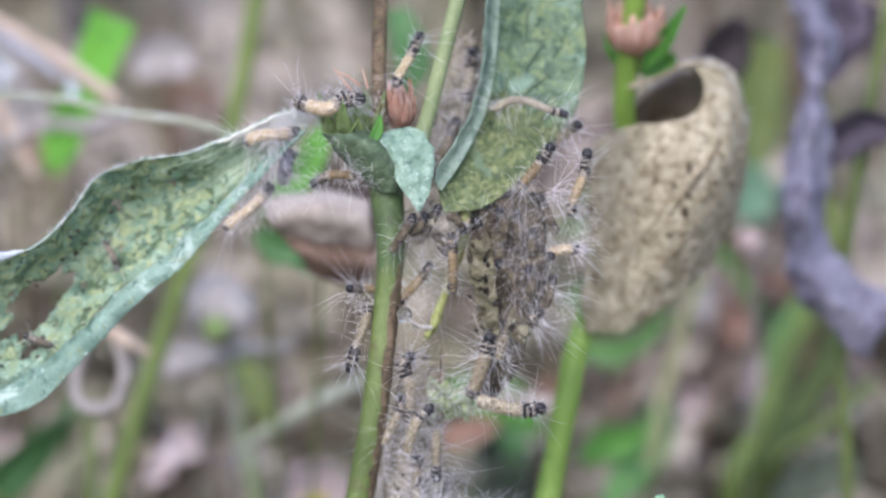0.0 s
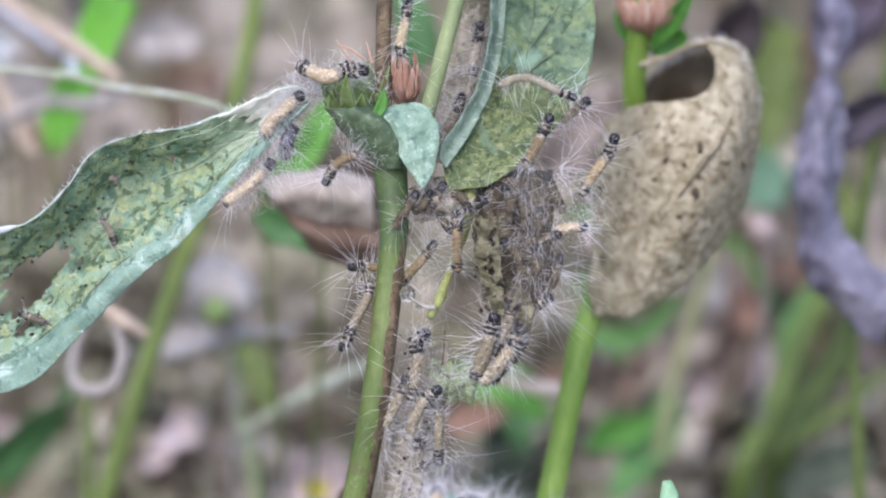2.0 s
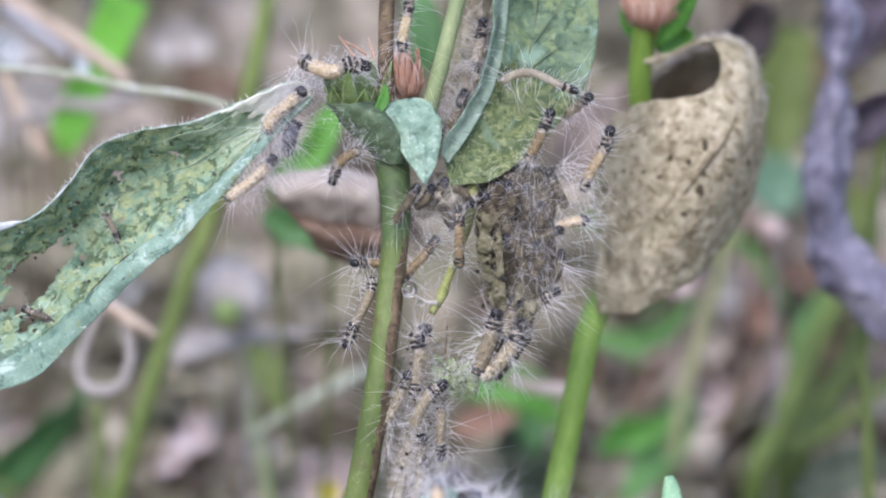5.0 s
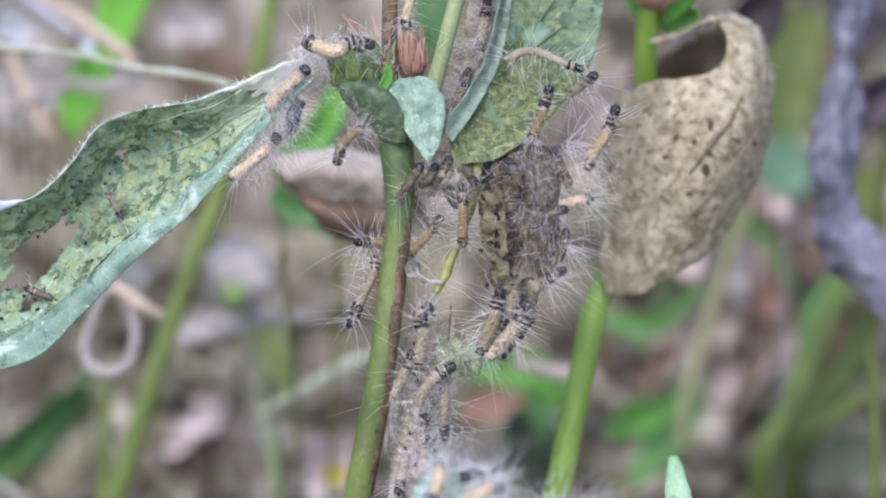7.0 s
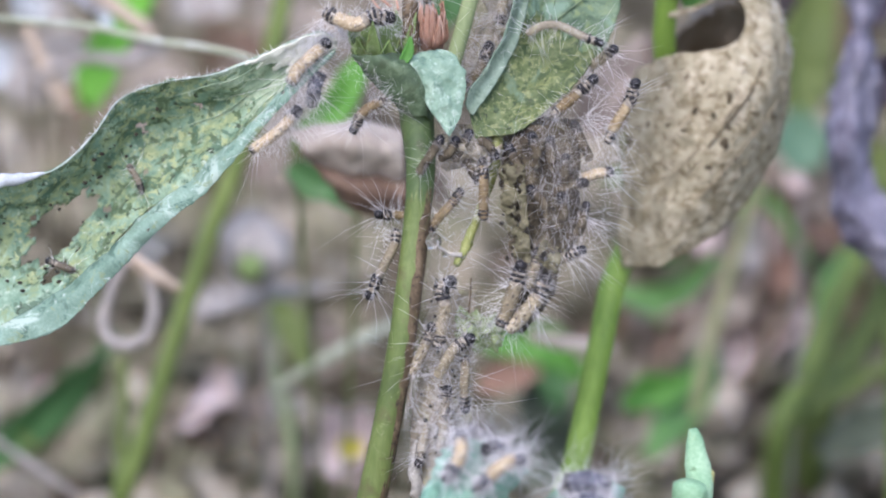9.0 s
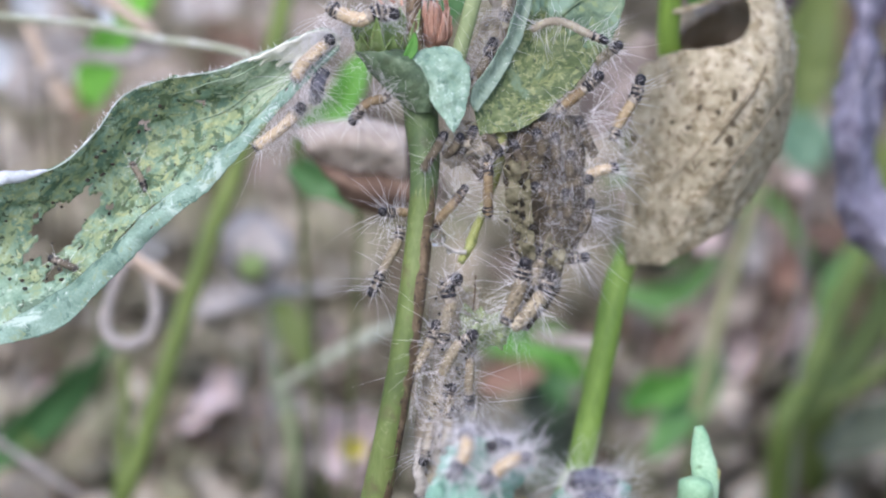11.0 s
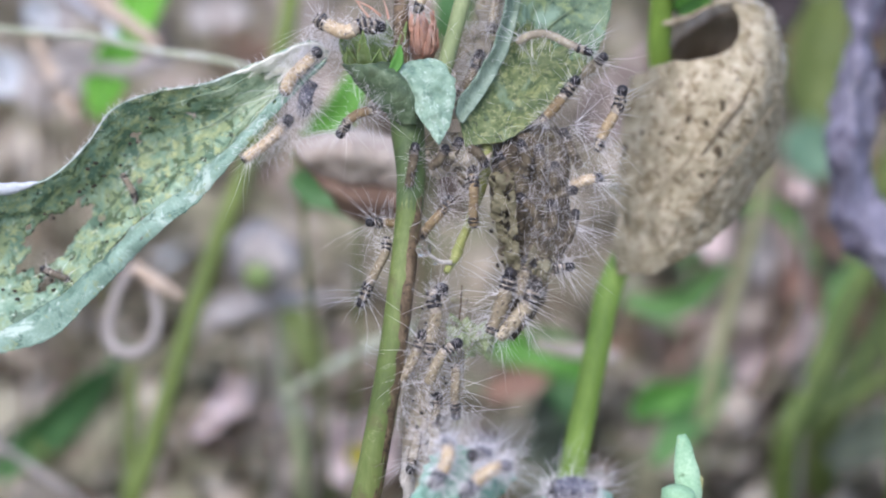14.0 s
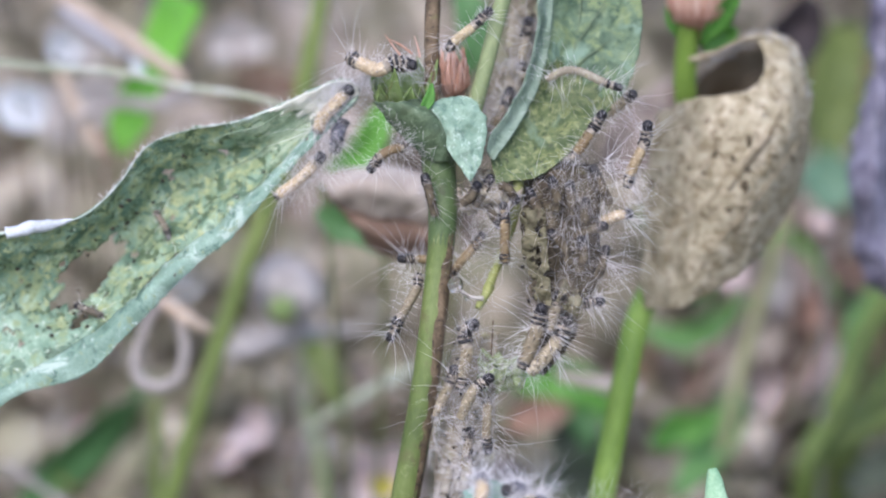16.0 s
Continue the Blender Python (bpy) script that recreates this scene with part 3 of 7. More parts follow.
tagged(ground, "bare brown soil under a carpet of dead leaves", "ground", kind="structure")


def litter(count, seed, small, large, tilt):
    """Dead leaves lying and standing on the ground."""
    rng = random.Random(seed)
    verts, faces = [], []
    for _ in range(count):
        x, y = rng.gauss(0, 0.16), rng.gauss(0.4, 0.3)
        size = rng.uniform(small, large)
        wide = size * rng.uniform(0.3, 0.6)
        rot = Euler((rng.gauss(0, tilt), rng.gauss(0, tilt), rng.uniform(0, 6.3))).to_matrix()
        z = 0.003 + size * 0.3 * rng.random() + 0.010 * rng.random() ** 2
        curl, twist = rng.uniform(-1.6, 1.6), rng.uniform(-0.8, 0.8)
        b0 = len(verts)
        nu, nv = 9, 5
        for i in range(nu):
            u = i / (nu - 1) * 2 - 1
            half = wide * (1 - abs(u) ** 2.2) ** 0.8 + 0.0004
            for j in range(nv):
                v = j / (nv - 1) * 2 - 1
                a = twist * u
                px, py = u * size, v * half
                pz = curl * (v * half) ** 2 / wide + 0.25 * curl * (u * size) ** 2 / size + 0.0012 * math.sin(7 * u + 5 * v + x * 900)
                q = rot @ Vector((px, py * math.cos(a) - pz * math.sin(a), py * math.sin(a) + pz * math.cos(a)))
                verts.append((x + q.x, y + q.y, max(z + q.z, 0.001)))
        for i in range(nu - 1):
            for j in range(nv - 1):
                k = b0 + i * nv + j
                faces.append((k, k + nv, k + nv + 1, k + 1))
    me = bpy.data.meshes.new("leaf_litter")
    me.from_pydata(verts, [], faces)
    me.materials.append(M_LITTER)
    me.polygons.foreach_set("use_smooth", [True] * len(me.polygons))
    return tagged(new("leaf_litter", me), "dry brown and grey dead leaves covering the soil", "leaf litter", kind="stuff")


litter(8500, 5, 0.003, 0.010, 0.65)
litter(1500, 6, 0.008, 0.018, 0.5)

# ---------------------------------------------------------------- the eaten plant with the caterpillars
MAIN = (-0.0293, -0.0252, 0.0777)
plant = thing("plant", (MAIN[0] - 0.016, MAIN[1] + 0.004, 0.0), "green herb with eaten leaves, faded flower and hairy caterpillars", "plant")
main_stem = part("stem", tube([(-0.0092, 0.0118, 0.1856), (-0.0085, 0.0074, 0.1785), (-0.0083, 0.0037, 0.1730), (-0.0092, -0.0004, 0.1641), (-0.0107, -0.0059, 0.1522), (-0.0126, -0.0106, 0.1399), (-0.0152, -0.0148, 0.1261), (-0.0168, -0.0163, 0.1182), (-0.0202, -0.0192, 0.1048), (-0.0293, -0.0252, 0.0777)] + [(MAIN[0] - 0.016, MAIN[1] + 0.004, -0.004)],
                  [0.0031, 0.0028, 0.0026, 0.00255, 0.0026, 0.0027, 0.0028, 0.0029, 0.003, 0.003, 0.003], 110, 18, 0.03, 200), M_STEM, plant, "ribbed olive-green stem")
part("bark_strip", tube([(-0.0082, 0.0074, 0.1785), (-0.0079, 0.0035, 0.1731), (-0.0087, -0.0007, 0.1642), (-0.0102, -0.0062, 0.1524), (-0.0121, -0.0108, 0.1401), (-0.0148, -0.0151, 0.1263), (-0.0163, -0.0165, 0.1184), (-0.0197, -0.0195, 0.1050), (-0.0288, -0.0255, 0.0779)],
                        [0.0020, 0.0021, 0.00214, 0.00218, 0.00226, 0.00234, 0.00243, 0.0025, 0.0025], 160, 20, 0.035, 420), M_STEM_BROWN, main_stem, "brown corky strip along the stem")
part("flower_stalk", tube([(-0.0092, 0.0116, 0.1827), (-0.0101, 0.0157, 0.1892), (-0.0103, 0.0203, 0.1968), (-0.0103, 0.0259, 0.2064), (-0.0096, 0.0334, 0.2176), (-0.0087, 0.0418, 0.2309)], [0.0017, 0.0016, 0.0016, 0.0015, 0.0014, 0.0013], 50, 12, 0.1, 300), M_STEM_BROWN, plant, "brown upper stalk")
part("side_branch", tube([(-0.0046, 0.0141, 0.1834), (-0.0024, 0.0162, 0.1902), (0.0001, 0.0190, 0.1986), (0.0026, 0.0231, 0.2075), (0.0059, 0.0291, 0.2180), (0.0094, 0.0371, 0.2303)], [0.0016, 0.0016, 0.0016, 0.0016, 0.0015, 0.0013], 50, 12, 0.05, 300), M_STEM_SOFT, plant, "sage-green side branch")

LEFT_LEAF = [
    [(-0.0246, 0.0204, 0.1946), (-0.0284, 0.0195, 0.1964), (-0.0378, 0.0188, 0.1927), (-0.0476, 0.0171, 0.1889), (-0.0587, 0.0176, 0.1867), (-0.0670, 0.0164, 0.1836), (-0.0719, 0.0127, 0.1780), (-0.0778, 0.0092, 0.1729), (-0.0838, 0.0082, 0.1707), (-0.0925, 0.0068, 0.1702), (-0.1033, 0.0046, 0.1678)],
    [(-0.0246, 0.0210, 0.1934), (-0.0296, 0.0209, 0.1918), (-0.0380, 0.0211, 0.1858), (-0.0470, 0.0214, 0.1796), (-0.0572, 0.0223, 0.1743), (-0.0645, 0.0211, 0.1700), (-0.0695, 0.0183, 0.1640), (-0.0772, 0.0150, 0.1593), (-0.0838, 0.0127, 0.1567), (-0.0927, 0.0113, 0.1537), (-0.1046, 0.0071, 0.1496)],
    [(-0.0246, 0.0198, 0.1932), (-0.0312, 0.0168, 0.1894), (-0.0389, 0.0141, 0.1822), (-0.0478, 0.0123, 0.1737), (-0.0556, 0.0108, 0.1668), (-0.0628, 0.0096, 0.1619), (-0.0689, 0.0068, 0.1559), (-0.0754, 0.0033, 0.1508), (-0.0820, 0.0014, 0.1468), (-0.0920, -0.0011, 0.1413), (-0.1041, -0.0039, 0.1353)]]


def gnawed(u, v):
    edge = 0.30 * math.sin(23 * v + 31 * u) + 0.22 * math.sin(67 * u - 41 * v) + 0.15 * math.sin(131 * u + 90 * v)
    gap = ((u - 0.705) / 0.088) ** 2 + ((v - 0.53 - 0.3 * (u - 0.7)) / 0.17) ** 2
    lower = ((u - 0.735) / 0.03) ** 2 + ((v - 0.83) / 0.06) ** 2
    return gap > 1 + edge and lower > 1 + 1.5 * edge


def near_base(u, v):
    return u < 0.30 - 0.12 * v + 0.035 * math.sin(29 * v + 3) + 0.02 * math.sin(67 * v)


def pale_tip(u, v):
    return u + 0.45 * v > 1.13 + 0.025 * math.sin(37 * v + 21 * u) + 0.015 * math.sin(90 * u - 60 * v)


long_leaf = part("long_leaf", sheet(LEFT_LEAF, 150, 46, 0.0012, 170, 0.38, 230, 0.0003, 0.4, 3, keep=lambda u, v: gnawed(u, v) and not near_base(u, v) and not pale_tip(u, v)), M_EATEN, plant, "long eaten grey-green leaf with holes")
part("pale_leaf_end", sheet(LEFT_LEAF, 150, 46, 0.0012, 170, 0.38, 230, 0.0003, 0.4, 3, keep=lambda u, v: gnawed(u, v) and pale_tip(u, v)), M_EATEN_TEAL, long_leaf, "pale blue-green ragged end of the eaten leaf")
part("pale_leaf_base", sheet(LEFT_LEAF, 150, 46, 0.0012, 170, 0.0, 230, 0.0003, 0.4, 3, keep=near_base), M_EATEN_PALE, long_leaf, "pale silky base of the eaten leaf")
part("folded_margin", sheet([
    [(-0.0250, 0.0189, 0.1936), (-0.0311, 0.0160, 0.1901), (-0.0388, 0.0133, 0.1827), (-0.0477, 0.0115, 0.1743), (-0.0555, 0.0100, 0.1674), (-0.0627, 0.0088, 0.1625), (-0.0688, 0.0060, 0.1565), (-0.0753, 0.0025, 0.1514), (-0.0819, 0.0006, 0.1474), (-0.0919, -0.0019, 0.1420), (-0.1040, -0.0047, 0.1360)],
    [(-0.0249, 0.0150, 0.1948), (-0.0321, 0.0133, 0.1884), (-0.0398, 0.0105, 0.1810), (-0.0487, 0.0085, 0.1721), (-0.0565, 0.0071, 0.1652), (-0.0636, 0.0045, 0.1604), (-0.0702, 0.0018, 0.1546), (-0.0762, -0.0005, 0.1496), (-0.0834, -0.0026, 0.1451), (-0.0927, -0.0047, 0.1407), (-0.1037, -0.0075, 0.1347)],
    [(-0.0249, 0.0157, 0.1940), (-0.0326, 0.0126, 0.1867), (-0.0404, 0.0097, 0.1789), (-0.0498, 0.0070, 0.1684), (-0.0563, 0.0061, 0.1633), (-0.0628, 0.0042, 0.1574), (-0.0719, -0.0006, 0.1494), (-0.0773, -0.0030, 0.1444), (-0.0839, -0.0043, 0.1417), (-0.0927, -0.0053, 0.1395), (-0.1037, -0.0087, 0.1322)]],
    150, 16, 0.0005, 200, 0.25, 330, 0.0003, 0.9, 8), M_TEAL, long_leaf, "pale folded leaf margin")
part("bleached_rim", tube([(-0.0815, 0.0078, 0.1718), (-0.0843, 0.0075, 0.1711), (-0.0892, 0.0068, 0.1706), (-0.0946, 0.0060, 0.1698)], [0.0002, 0.0009, 0.0014, 0.0012], 50, 8, 0.5, 500), M_PALEBLUE, long_leaf, "bleached white piece of leaf rim")
part("white_rim", tube([(-0.0289, 0.0192, 0.1966), (-0.0377, 0.0185, 0.1929), (-0.0476, 0.0168, 0.1891), (-0.0587, 0.0172, 0.1869), (-0.0670, 0.0161, 0.1838), (-0.0718, 0.0124, 0.1783), (-0.0778, 0.0089, 0.1732), (-0.0838, 0.0078, 0.1709), (-0.0925, 0.0065, 0.1703), (-0.1033, 0.0043, 0.1680)],
                       [0.0001, 0.0001, 0.00016, 0.00012, 0.00018, 0.00016, 0.0002, 0.0003, 0.0003, 0.0003], 220, 7, 1.4, 420), M_FROST, long_leaf, "pale dried leaf rim")
part("leaf_neck", sheet([[(x, y - 0.0021, z + 0.0008) for x, y, z in c] for c in LEFT_LEAF], 150, 40, 0.0006, 300, 0.0, 500, 0.0003, 0.4, 3, keep=lambda u, v: u < 0.205 - 0.17 * v + 0.016 * math.sin(31 * v + 2)), M_SILKSKIN, long_leaf, "whitish woolly neck of the leaf")
rng = random.Random(29)
leaf_rows = np.array([spline(c, 60) for c in LEFT_LEAF])
for v, last, wide in ((0.28, 26, 0.0002), (1.05, 28, 0.0002)):
    k = int(v)
    rib = [leaf_rows[k, i] * (1 - v + k) + leaf_rows[k + 1, i] * (v - k) + np.array([0, -0.0009, 0.0003]) + np.array([0, 0, 0.0004 * math.sin(0.7 * i + 5 * v)]) for i in range(3, last, 3)]
    part("rib", tube(rib, [wide * 1.2, wide, wide * 0.7, wide * 0.2], 70, 7, 0.8, 500, flat=0.5), M_EATEN_PALE, long_leaf, "pale raised leaf rib")
crumb_bm = bmesh.new()
for k in range(60):
    i, v = int(59 * min(0.99, 0.25 + 0.74 * rng.random() ** 0.6)), rng.uniform(0.1, 1.9)
    p = leaf_rows[0, i] * (1 - v) + leaf_rows[1, i] * v if v < 1 else leaf_rows[1, i] * (2 - v) + leaf_rows[2, i] * (v - 1)
    ball(p + np.array([rng.gauss(0, 0.0006), -0.0012, rng.gauss(0, 0.0006)]), rng.uniform(0.00015, 0.00045), 1, (rng.uniform(0.7, 1.8), 1, 1), 0.4, 1500, bm=crumb_bm)
tagged(part("frass", crumb_bm, M_FRASS, long_leaf, "black crumbs of droppings on the leaf"), kind="stuff")
part("small_leaf", sheet([
    [(-0.0061, 0.0122, 0.1959), (-0.0091, 0.0110, 0.1957), (-0.0111, 0.0095, 0.1948), (-0.0104, 0.0083, 0.1924), (-0.0085, 0.0069, 0.1892), (-0.0067, 0.0047, 0.1869), (-0.0050, 0.0037, 0.1847), (-0.0029, 0.0015, 0.1824)],
    [(-0.0053, 0.0131, 0.1955), (-0.0053, 0.0097, 0.1941), (-0.0053, 0.0082, 0.1924), (-0.0050, 0.0067, 0.1901), (-0.0043, 0.0054, 0.1883), (-0.0037, 0.0039, 0.1860), (-0.0032, 0.0026, 0.1842), (-0.0028, 0.0015, 0.1823)],
    [(-0.0046, 0.0132, 0.1956), (-0.0017, 0.0118, 0.1949), (0.0001, 0.0095, 0.1925), (0.0004, 0.0081, 0.1895), (-0.0002, 0.0058, 0.1869), (-0.0009, 0.0048, 0.1847), (-0.0017, 0.0031, 0.1835), (-0.0027, 0.0015, 0.1823)]],
    60, 34, 0.0007, 420, 0.0, 300, 0.0003, 1.6, 5), M_SMALL, plant, "small pale green pointed leaf")
part("leaf_base", sheet([
    [(-0.0216, 0.0128, 0.1947), (-0.0196, 0.0106, 0.1924), (-0.0170, 0.0088, 0.1898), (-0.0143, 0.0073, 0.1878), (-0.0124, 0.0069, 0.1864), (-0.0111, 0.0074, 0.1847)],
    [(-0.0202, 0.0099, 0.1957), (-0.0176, 0.0079, 0.1937), (-0.0147, 0.0068, 0.1914), (-0.0121, 0.0058, 0.1892), (-0.0104, 0.0054, 0.1870), (-0.0093, 0.0057, 0.1848)],
    [(-0.0160, 0.0081, 0.1965), (-0.0132, 0.0071, 0.1957), (-0.0108, 0.0063, 0.1939), (-0.0089, 0.0057, 0.1914), (-0.0076, 0.0055, 0.1881), (-0.0072, 0.0057, 0.1848)],
    [(-0.0127, 0.0177, 0.1934), (-0.0096, 0.0162, 0.1926), (-0.0072, 0.0133, 0.1912), (-0.0061, 0.0110, 0.1886), (-0.0060, 0.0093, 0.1861), (-0.0062, 0.0079, 0.1829)]],
    44, 24, 0.0004, 260, 0.0, 300, 0.0003, 0.2, 4), M_CUP, plant, "dark green clasping leaf base")
part("stem_sheath", tube([(-0.0092, 0.0117, 0.1855), (-0.0090, 0.0095, 0.1821), (-0.0086, 0.0074, 0.1785), (-0.0083, 0.0046, 0.1744), (-0.0086, 0.0019, 0.1691), (-0.0091, 0.0000, 0.1651)], [0.0034, 0.0033, 0.0031, 0.00285, 0.00265, 0.0023], 60, 16, 0.012, 240), M_SHEATH, main_stem, "dark green upper stem")
part("leaf_socket", ball((-0.0101, 0.0123, 0.1865), 0.0042, 3, (0.9, 0.8, 1.0), 0.12, 400), M_CUP, plant)
bud = part("bud", ball((-0.0167, 0.0224, 0.1941), 0.0048, 3, (1.05, 0.9, 0.95), 0.25, 700), M_BUD, plant, "round hairy green flower bud")
rng = random.Random(21)
for k in range(10):
    a = -2.4 + 4.8 * k / 9
    o = np.array((-0.0162, 0.0177, 0.1910)) + np.array([math.sin(a) * 0.0022, -math.cos(a) * 0.0018, 0])
    out = np.array([math.sin(a), -0.75 * math.cos(a), 0.0])
    h = rng.uniform(0.0055, 0.0110)
    wide = rng.uniform(0.0022, 0.0040)
    q = [o, o + out * rng.uniform(0.0026, 0.0036) + np.array([0, 0, h * 0.45]), o + out * rng.uniform(0.002, 0.0048) + np.array([rng.uniform(-0.001, 0.001), 0, h])]
    part("bract", blade(q, [wide * 0.6, wide, wide * 0.7, 0.0002], (math.cos(a), 0.75 * math.sin(a), 0.2), 14, 5, 0.35, 0.0003), M_BUD, bud)
part("bract", blade([(-0.0126, 0.0080, 0.1939), (-0.0108, 0.0092, 0.1965), (-0.0102, 0.0105, 0.1994)], [0.001, 0.0026, 0.0018, 0.0003], (1, 0, 0.2), 14, 5, 0.3), M_FRESH, bud, "bright green bract")
for q in ([(-0.0157, 0.0171, 0.2017), (-0.0176, 0.0172, 0.2042), (-0.0194, 0.0173, 0.2069)], [(-0.0141, 0.0176, 0.2027), (-0.0166, 0.0175, 0.2048), (-0.0191, 0.0170, 0.2062)], [(-0.0126, 0.0173, 0.2021), (-0.0131, 0.0183, 0.2041), (-0.0137, 0.0181, 0.2062)]):
    part("dry_bristle", tube(q, [0.0003, 0.0002, 0.0001], 8, 5), M_FLOWER, bud)
flower = part("flower", ball((-0.0061, 0.0223, 0.1939), 0.0026, 2, (1, 1, 1.3), 0.2, 700), M_FLOWER, plant, "faded rust-pink flower head")
rng = random.Random(11)
for k in range(44):
    a = k / 44 * 4 * math.pi + rng.uniform(-0.2, 0.2)
    o = np.array((-0.0061, 0.0213, 0.1917))
    w = np.array([math.cos(a) * 0.0030, math.sin(a) * 0.0030, 0])
    top = np.array([0, 0, rng.uniform(0.006, 0.0105)])
    part("petal", blade([o, o + w * rng.uniform(0.5, 1.0) + top * 0.4, o + w * rng.uniform(0.2, 1.05) + top], [0.0006, rng.uniform(0.0008, 0.0015), 0.0003], (-math.sin(a), math.cos(a), 0.1), 8, 4, 0.3), M_FLOWER, flower)

FOLDED = [
    [(0.0143, 0.0416, 0.2259), (0.0135, 0.0379, 0.2178), (0.0129, 0.0332, 0.2102), (0.0125, 0.0295, 0.2045), (0.0116, 0.0257, 0.1989), (0.0093, 0.0216, 0.1923), (0.0056, 0.0148, 0.1881), (0.0023, 0.0108, 0.1857), (0.0007, 0.0086, 0.1849)],
    [(0.0234, 0.0458, 0.2254), (0.0222, 0.0416, 0.2163), (0.0211, 0.0369, 0.2086), (0.0199, 0.0332, 0.2030), (0.0187, 0.0285, 0.1977), (0.0153, 0.0243, 0.1911), (0.0101, 0.0176, 0.1868), (0.0050, 0.0113, 0.1836), (0.0014, 0.0077, 0.1829)],
    [(0.0283, 0.0425, 0.2231), (0.0307, 0.0393, 0.2160), (0.0309, 0.0350, 0.2094), (0.0315, 0.0313, 0.2037), (0.0298, 0.0257, 0.1964), (0.0266, 0.0220, 0.1908), (0.0188, 0.0131, 0.1852), (0.0110, 0.0075, 0.1811), (0.0022, 0.0058, 0.1799)]]
folded_leaf = part("folded_leaf", sheet(FOLDED,
    110, 40, 0.0009, 200, 0.0, 300, 0.0003, 0.5, 6, keep=lambda u, v: u < 0.56 + 0.02 * math.sin(25 * v)), M_GREYGREEN, plant, "grey-green leaf with grazed patches")
part("grazed_leaf_half", sheet(FOLDED,
    110, 40, 0.0009, 200, 0.0, 300, 0.0003, 1.3, 6, keep=lambda u, v: u >= 0.56 + 0.02 * math.sin(25 * v)), M_EATEN_YELLOW, folded_leaf, "yellow-green grazed lower half of the leaf")
part("leaf_fold", sheet([
    [(0.0125, 0.0379, 0.2273), (0.0116, 0.0342, 0.2193), (0.0109, 0.0295, 0.2117), (0.0102, 0.0248, 0.2041), (0.0081, 0.0202, 0.1965), (0.0040, 0.0139, 0.1909), (0.0012, 0.0099, 0.1885), (0.0003, 0.0086, 0.1861)],
    [(0.0142, 0.0410, 0.2269), (0.0133, 0.0373, 0.2189), (0.0126, 0.0326, 0.2113), (0.0120, 0.0284, 0.2047), (0.0104, 0.0238, 0.1971), (0.0065, 0.0170, 0.1905), (0.0029, 0.0112, 0.1871), (0.0009, 0.0085, 0.1845)],
    [(0.0155, 0.0407, 0.2262), (0.0146, 0.0369, 0.2182), (0.0139, 0.0323, 0.2105), (0.0134, 0.0285, 0.2049), (0.0122, 0.0244, 0.1983), (0.0097, 0.0204, 0.1921), (0.0056, 0.0129, 0.1875), (0.0018, 0.0068, 0.1845)]],
    100, 14, 0.0005, 260, 0.2, 400, 0.0003, 0.5, 7), M_FOLD, folded_leaf, "pale folded leaf edge")
for q in ([(0.0203, 0.0398, 0.2147), (0.0193, 0.0346, 0.2060), (0.0181, 0.0298, 0.1996), (0.0165, 0.0257, 0.1941)], [(0.0187, 0.0299, 0.2001), (0.0215, 0.0321, 0.2034), (0.0243, 0.0343, 0.2073)], [(0.0169, 0.0262, 0.1951), (0.0208, 0.0278, 0.1980), (0.0247, 0.0289, 0.2005)]):
    part("vein", tube(q, [0.00022, 0.0002, 0.00012], 24, 5, 0.3, 900), M_VEIN, folded_leaf)
part("petiole", tube([(0.0072, 0.0135, 0.1835), (0.0066, 0.0092, 0.1795), (0.0062, 0.0064, 0.1762), (0.0054, 0.0069, 0.1715), (0.0039, 0.0057, 0.1667), (0.0021, 0.0020, 0.1636), (0.0004, -0.0026, 0.1609), (-0.0014, -0.0059, 0.1585)], [0.0010, 0.0011, 0.0012, 0.0010, 0.0008, 0.0009, 0.0011, 0.0006], 60, 10, 0.3, 500), M_PETIOLE, plant, "yellow-green leaf stalk")
part("petiole_spur", tube([(-0.0003, -0.0051, 0.1603), (-0.0028, -0.0049, 0.1605), (-0.0050, -0.0044, 0.1617), (-0.0069, -0.0045, 0.1614)], [0.0006, 0.0004, 0.0004, 0.0003], 16, 6), M_PAPER, plant, "whitish dry spur")
part("dry_filament", tube([(0.0015, -0.0046, 0.1552), (0.0013, -0.0059, 0.1522), (0.0010, -0.0065, 0.1486)], [0.00018, 0.00022, 0.0002], 10, 5), M_STEM_BROWN, plant)
part("eaten_leaf_hanging", sheet([
    [(0.0073, 0.0129, 0.1737), (0.0075, 0.0087, 0.1695), (0.0081, 0.0046, 0.1654), (0.0092, 0.0023, 0.1604), (0.0110, 0.0004, 0.1540), (0.0092, -0.0015, 0.1476), (0.0073, -0.0033, 0.1436)],
    [(0.0126, 0.0079, 0.1819), (0.0126, 0.0024, 0.1748), (0.0132, -0.0008, 0.1679), (0.0143, -0.0013, 0.1621), (0.0143, -0.0023, 0.1553), (0.0127, -0.0033, 0.1485), (0.0094, -0.0045, 0.1436)],
    [(0.0198, 0.0102, 0.1797), (0.0220, 0.0069, 0.1728), (0.0225, 0.0037, 0.1658), (0.0220, 0.0023, 0.1604), (0.0188, 0.0004, 0.1540), (0.0160, -0.0015, 0.1476), (0.0116, -0.0038, 0.1426)]],
    130, 54, 0.0013, 210, 0.3, 330, 0.0003, 0.8, 9), M_SKELETON, plant, "brown skeletonised hanging leaf")
